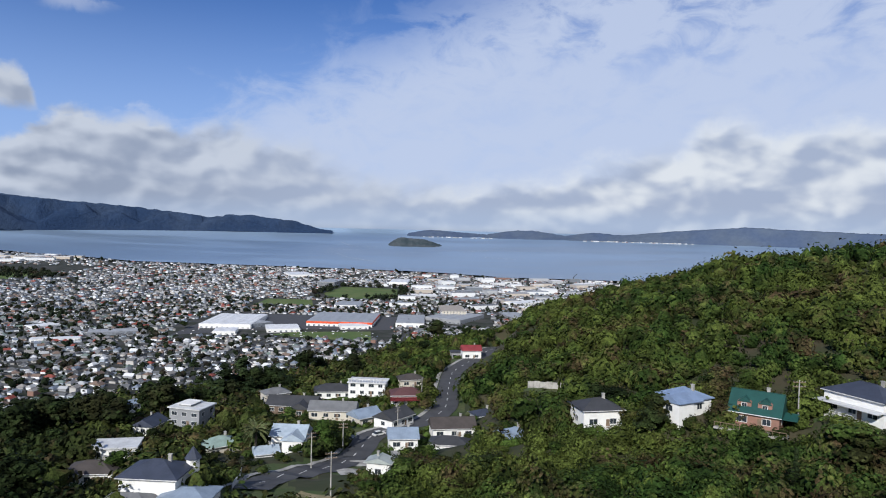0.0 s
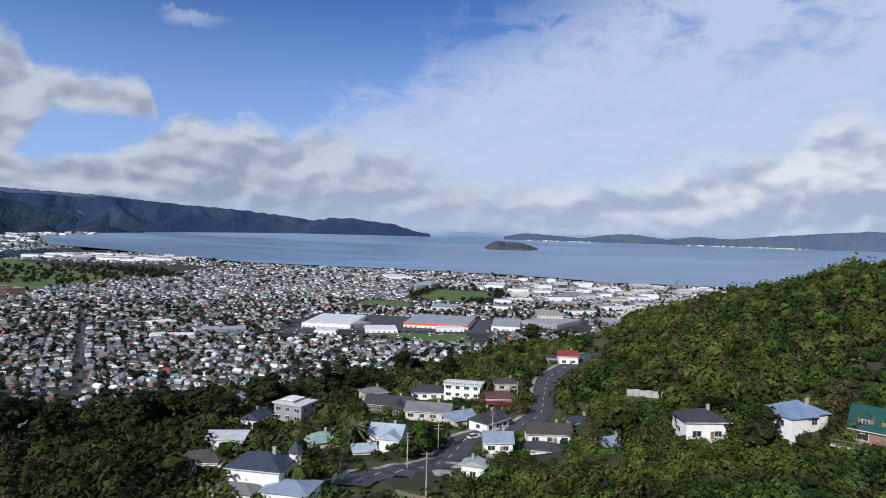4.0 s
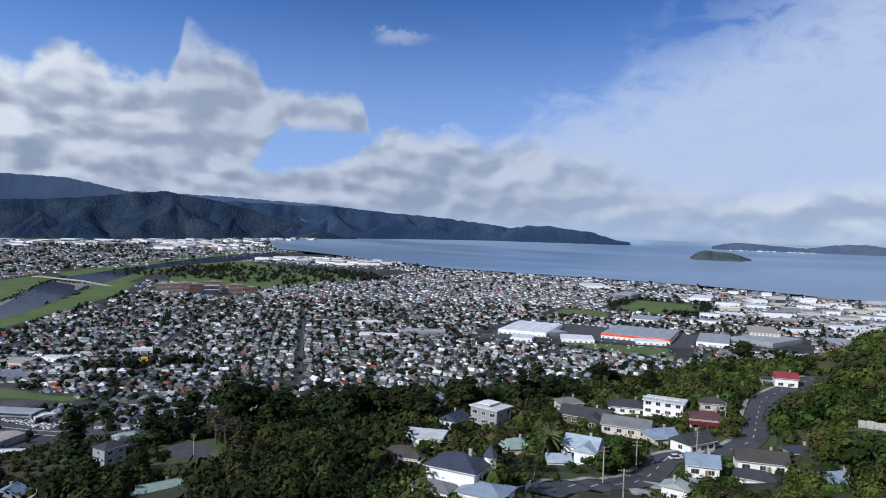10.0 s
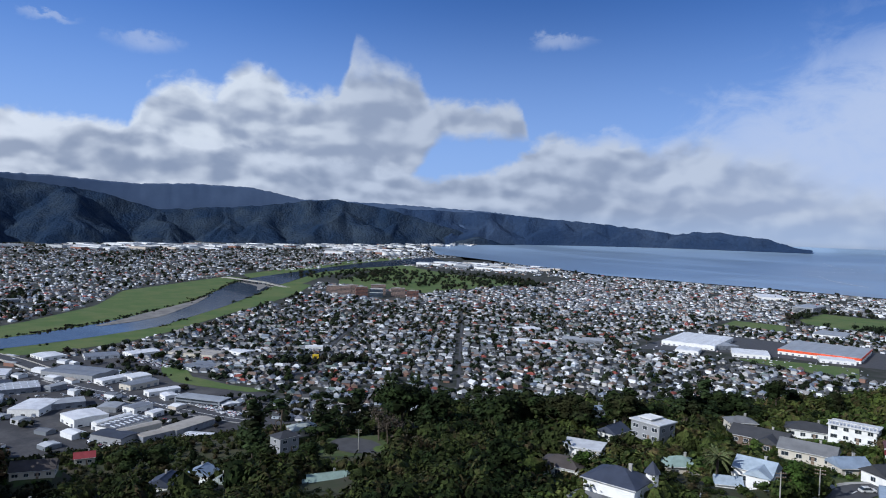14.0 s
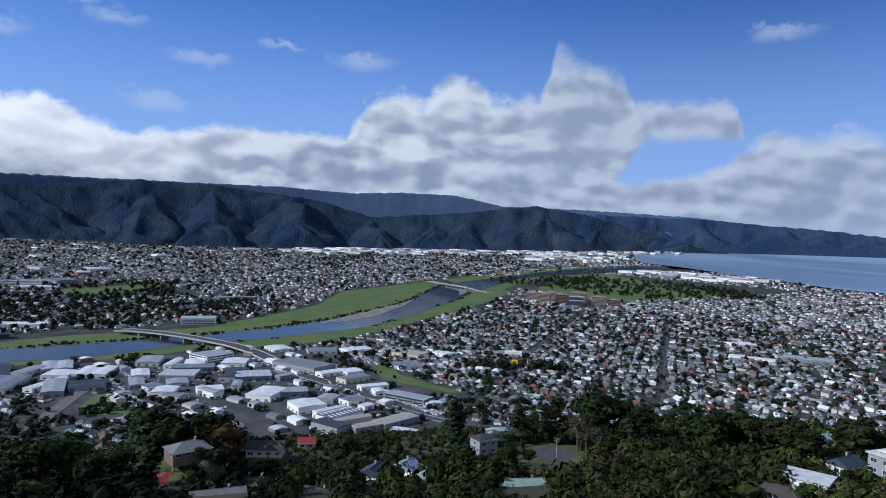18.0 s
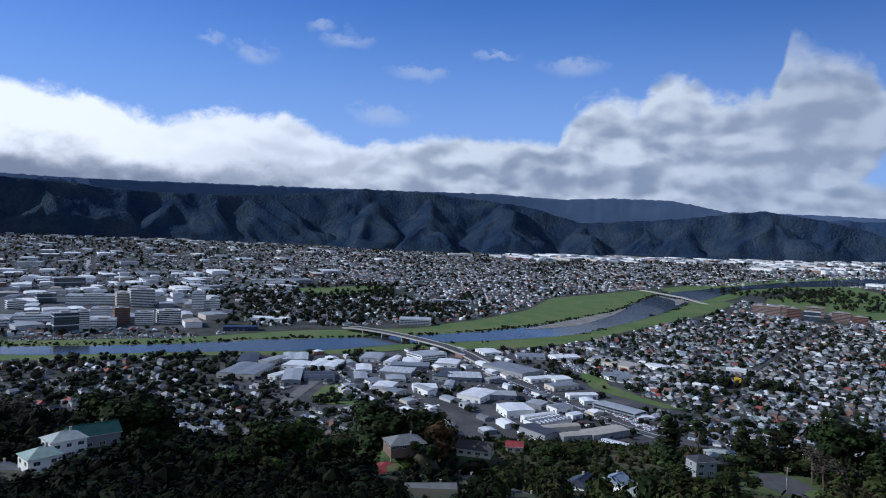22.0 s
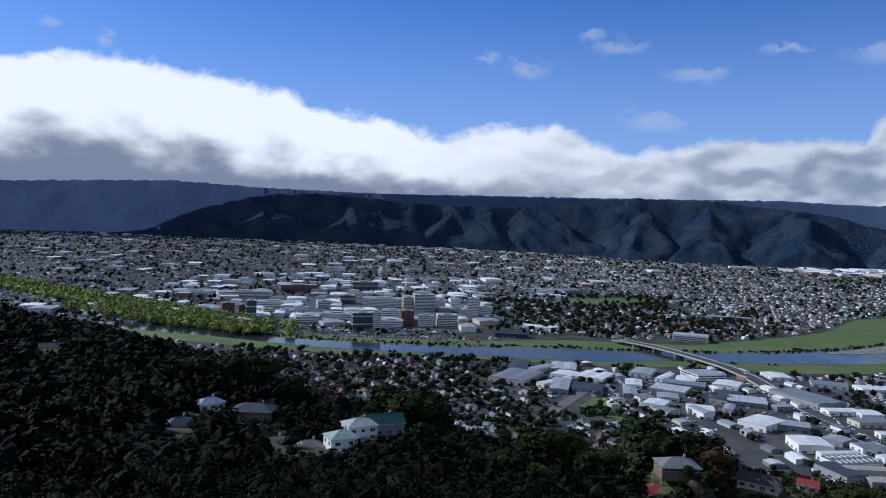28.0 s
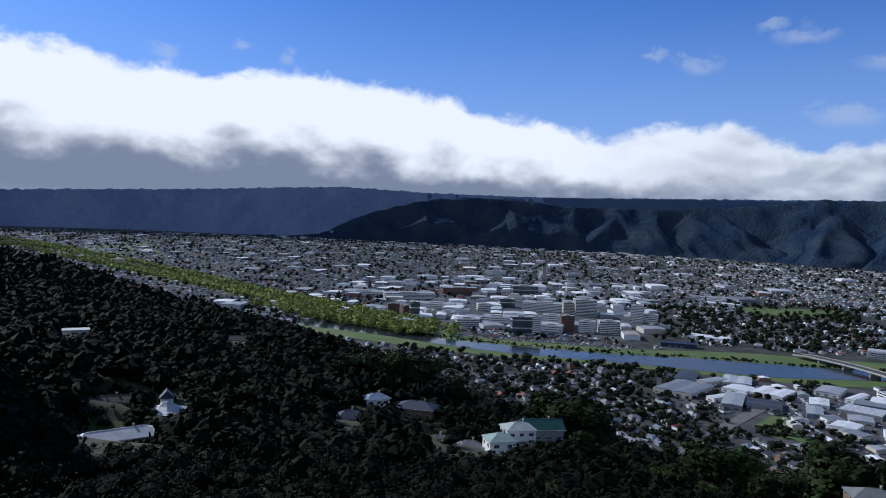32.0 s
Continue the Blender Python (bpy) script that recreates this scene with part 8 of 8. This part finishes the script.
def power_pole(x, y, h, turn):
    z = float(ground(np.array([x]), np.array([y]))[0])
    top = thing("power_pole", pose(x, y, z, 0, 0, turn), "weathered wooden power pole with crossarms by the road", "pole", "power poles")
    bm = bmesh.new()
    bmesh.ops.create_cone(bm, cap_ends=True, segments=8, radius1=0.17, radius2=0.12, depth=h + 1, matrix=Matrix.Translation((0, 0, h / 2 - 0.5)))
    part("pole", bm, CONCRETE, top)
    for zz in (h - 0.5, h - 1.4):
        arm = box_part("crossarm", (-1.2, 1.2, -0.06, 0.06, zz, zz + 0.13), TIMBER, top)
        for xx in (-1.1, -0.5, 0.5, 1.1):
            box_part("insulator", (xx - 0.05, xx + 0.05, -0.05, 0.05, zz + 0.13, zz + 0.3), CONCRETE, arm)


for x, y, h, t in ((-21.3, 138.4, 9, 20), (-30.4, 166, 9, 40), (70.7, 135.1, 9.5, 0), (-12, 205, 9, 60), (-6, 244, 9, 80), (-188, 198, 9, 30), (-26, 189, 8, 10)):
    power_pole(x, y, h, t)


def retaining_wall(x, y, turn, w, h):
    z = float(ground(np.array([x]), np.array([y]))[0])
    top = thing("retaining_wall", pose(x, y, z - 0.3, 0, 0, turn), "long pale concrete retaining wall on the slope", "wall")
    for i in range(6):
        x0 = -w / 2 + i * w / 6
        box_part("panel", (x0 + 0.03, x0 + w / 6 - 0.03, 0, 0.3, 0, h + 0.15 * (i % 2)), CONCRETE, top)


retaining_wall(32.5, 209.0, -8, 11, 2.2)
patch("yard_turning", [(YARD[0] + 12 * math.cos(a), YARD[1] + 9 * math.sin(a)) for a in np.linspace(0, 6.28, 13)[:-1]], ASPHALT, "asphalt turning circle on the slope", YARD[2] + 0.15, "yard", draw)
patch("lawn_turning", [(YARD[0] + 13 + 6 * math.cos(a), YARD[1] + 4 + 5 * math.sin(a)) for a in np.linspace(0, 6.28, 11)[:-1]], LAWN, "small lawn beside the turning circle", YARD[2] + 0.3, "grass", draw)


def hill_car(x, y, turn, paint, words):
    """A parked car with body, cabin, windows, lamps and wheels."""
    z = float(ground(np.array([x]), np.array([y]))[0])
    top = thing("car", pose(x, y, z + 0.12, 0, 0, turn), words, "car", "parked cars")
    bm = bmesh.new()
    bm_box(bm, -2.1, 2.1, -0.86, 0.86, 0.28, 0.86)
    bmesh.ops.bevel(bm, geom=bm.edges[:], offset=0.12, segments=2, affect="EDGES")
    body = part("body", bm, paint, top)
    bm = bmesh.new()
    rings = [[bm.verts.new(p) for p in ((x0, -w, zz), (x1, -w, zz), (x1, w, zz), (x0, w, zz))] for x0, x1, w, zz in ((-1.75, 1.05, 0.8, 0.84), (-1.3, 0.35, 0.66, 1.42))]
    for k in range(4):
        bm.faces.new((rings[0][k], rings[0][(k + 1) % 4], rings[1][(k + 1) % 4], rings[1][k]))
    part("windows", bm, GLASS, body)
    box_part("roof", (-1.32, 0.37, -0.67, 0.67, 1.42, 1.47), paint, body)
    for sx in (-1.3, 1.3):
        for sy in (-0.8, 0.8):
            bm = bmesh.new()
            bmesh.ops.create_cone(bm, cap_ends=True, segments=12, radius1=0.32, radius2=0.32, depth=0.2, matrix=Matrix.Translation((sx, sy, 0.32)) @ Matrix.Rotation(math.pi / 2, 4, "X"))
            part("wheel", bm, ROOF["charcoal"], top)
    for sy in (-0.6, 0.6):
        box_part("headlight", (2.08, 2.13, sy - 0.15, sy + 0.15, 0.55, 0.7), TRIM, body)


def picket_fence(p0, p1, panels):
    a, b = Vector((*p0, 0)), Vector((*p1, 0))
    turn = math.degrees(math.atan2(b.y - a.y, b.x - a.x))
    z = float(ground(np.array([a.x]), np.array([a.y]))[0])
    top = thing("fence", pose(a.x, a.y, z, 0, 0, turn), "low white painted board fence beside the drive", "fence")
    step = (b - a).length / panels
    for i in range(panels):
        c = a + (b - a) * (i / panels)
        h = float(ground(np.array([c.x]), np.array([c.y]))[0]) - z
        box_part("post", (i * step - 0.06, i * step + 0.06, -0.06, 0.06, h - 0.4, h + 1.25), TRIM, top)
        box_part("panel", (i * step + 0.07, (i + 1) * step - 0.07, -0.025, 0.025, h + 0.05, h + 1.1), TRIM, top)


BLUEPAINT = material("blue_car_paint", (0.02, 0.07, 0.30), 0.25, 0.1, 1.0, spec=0.5)
hill_car(-66, 224, 70, BLUEPAINT, "small blue car parked on a hillside drive")
hill_car(-17.5, 205.5, 40, TRIM, "white car parked by the hill road")
picket_fence((-40.5, 136), (-43.5, 153), 9)
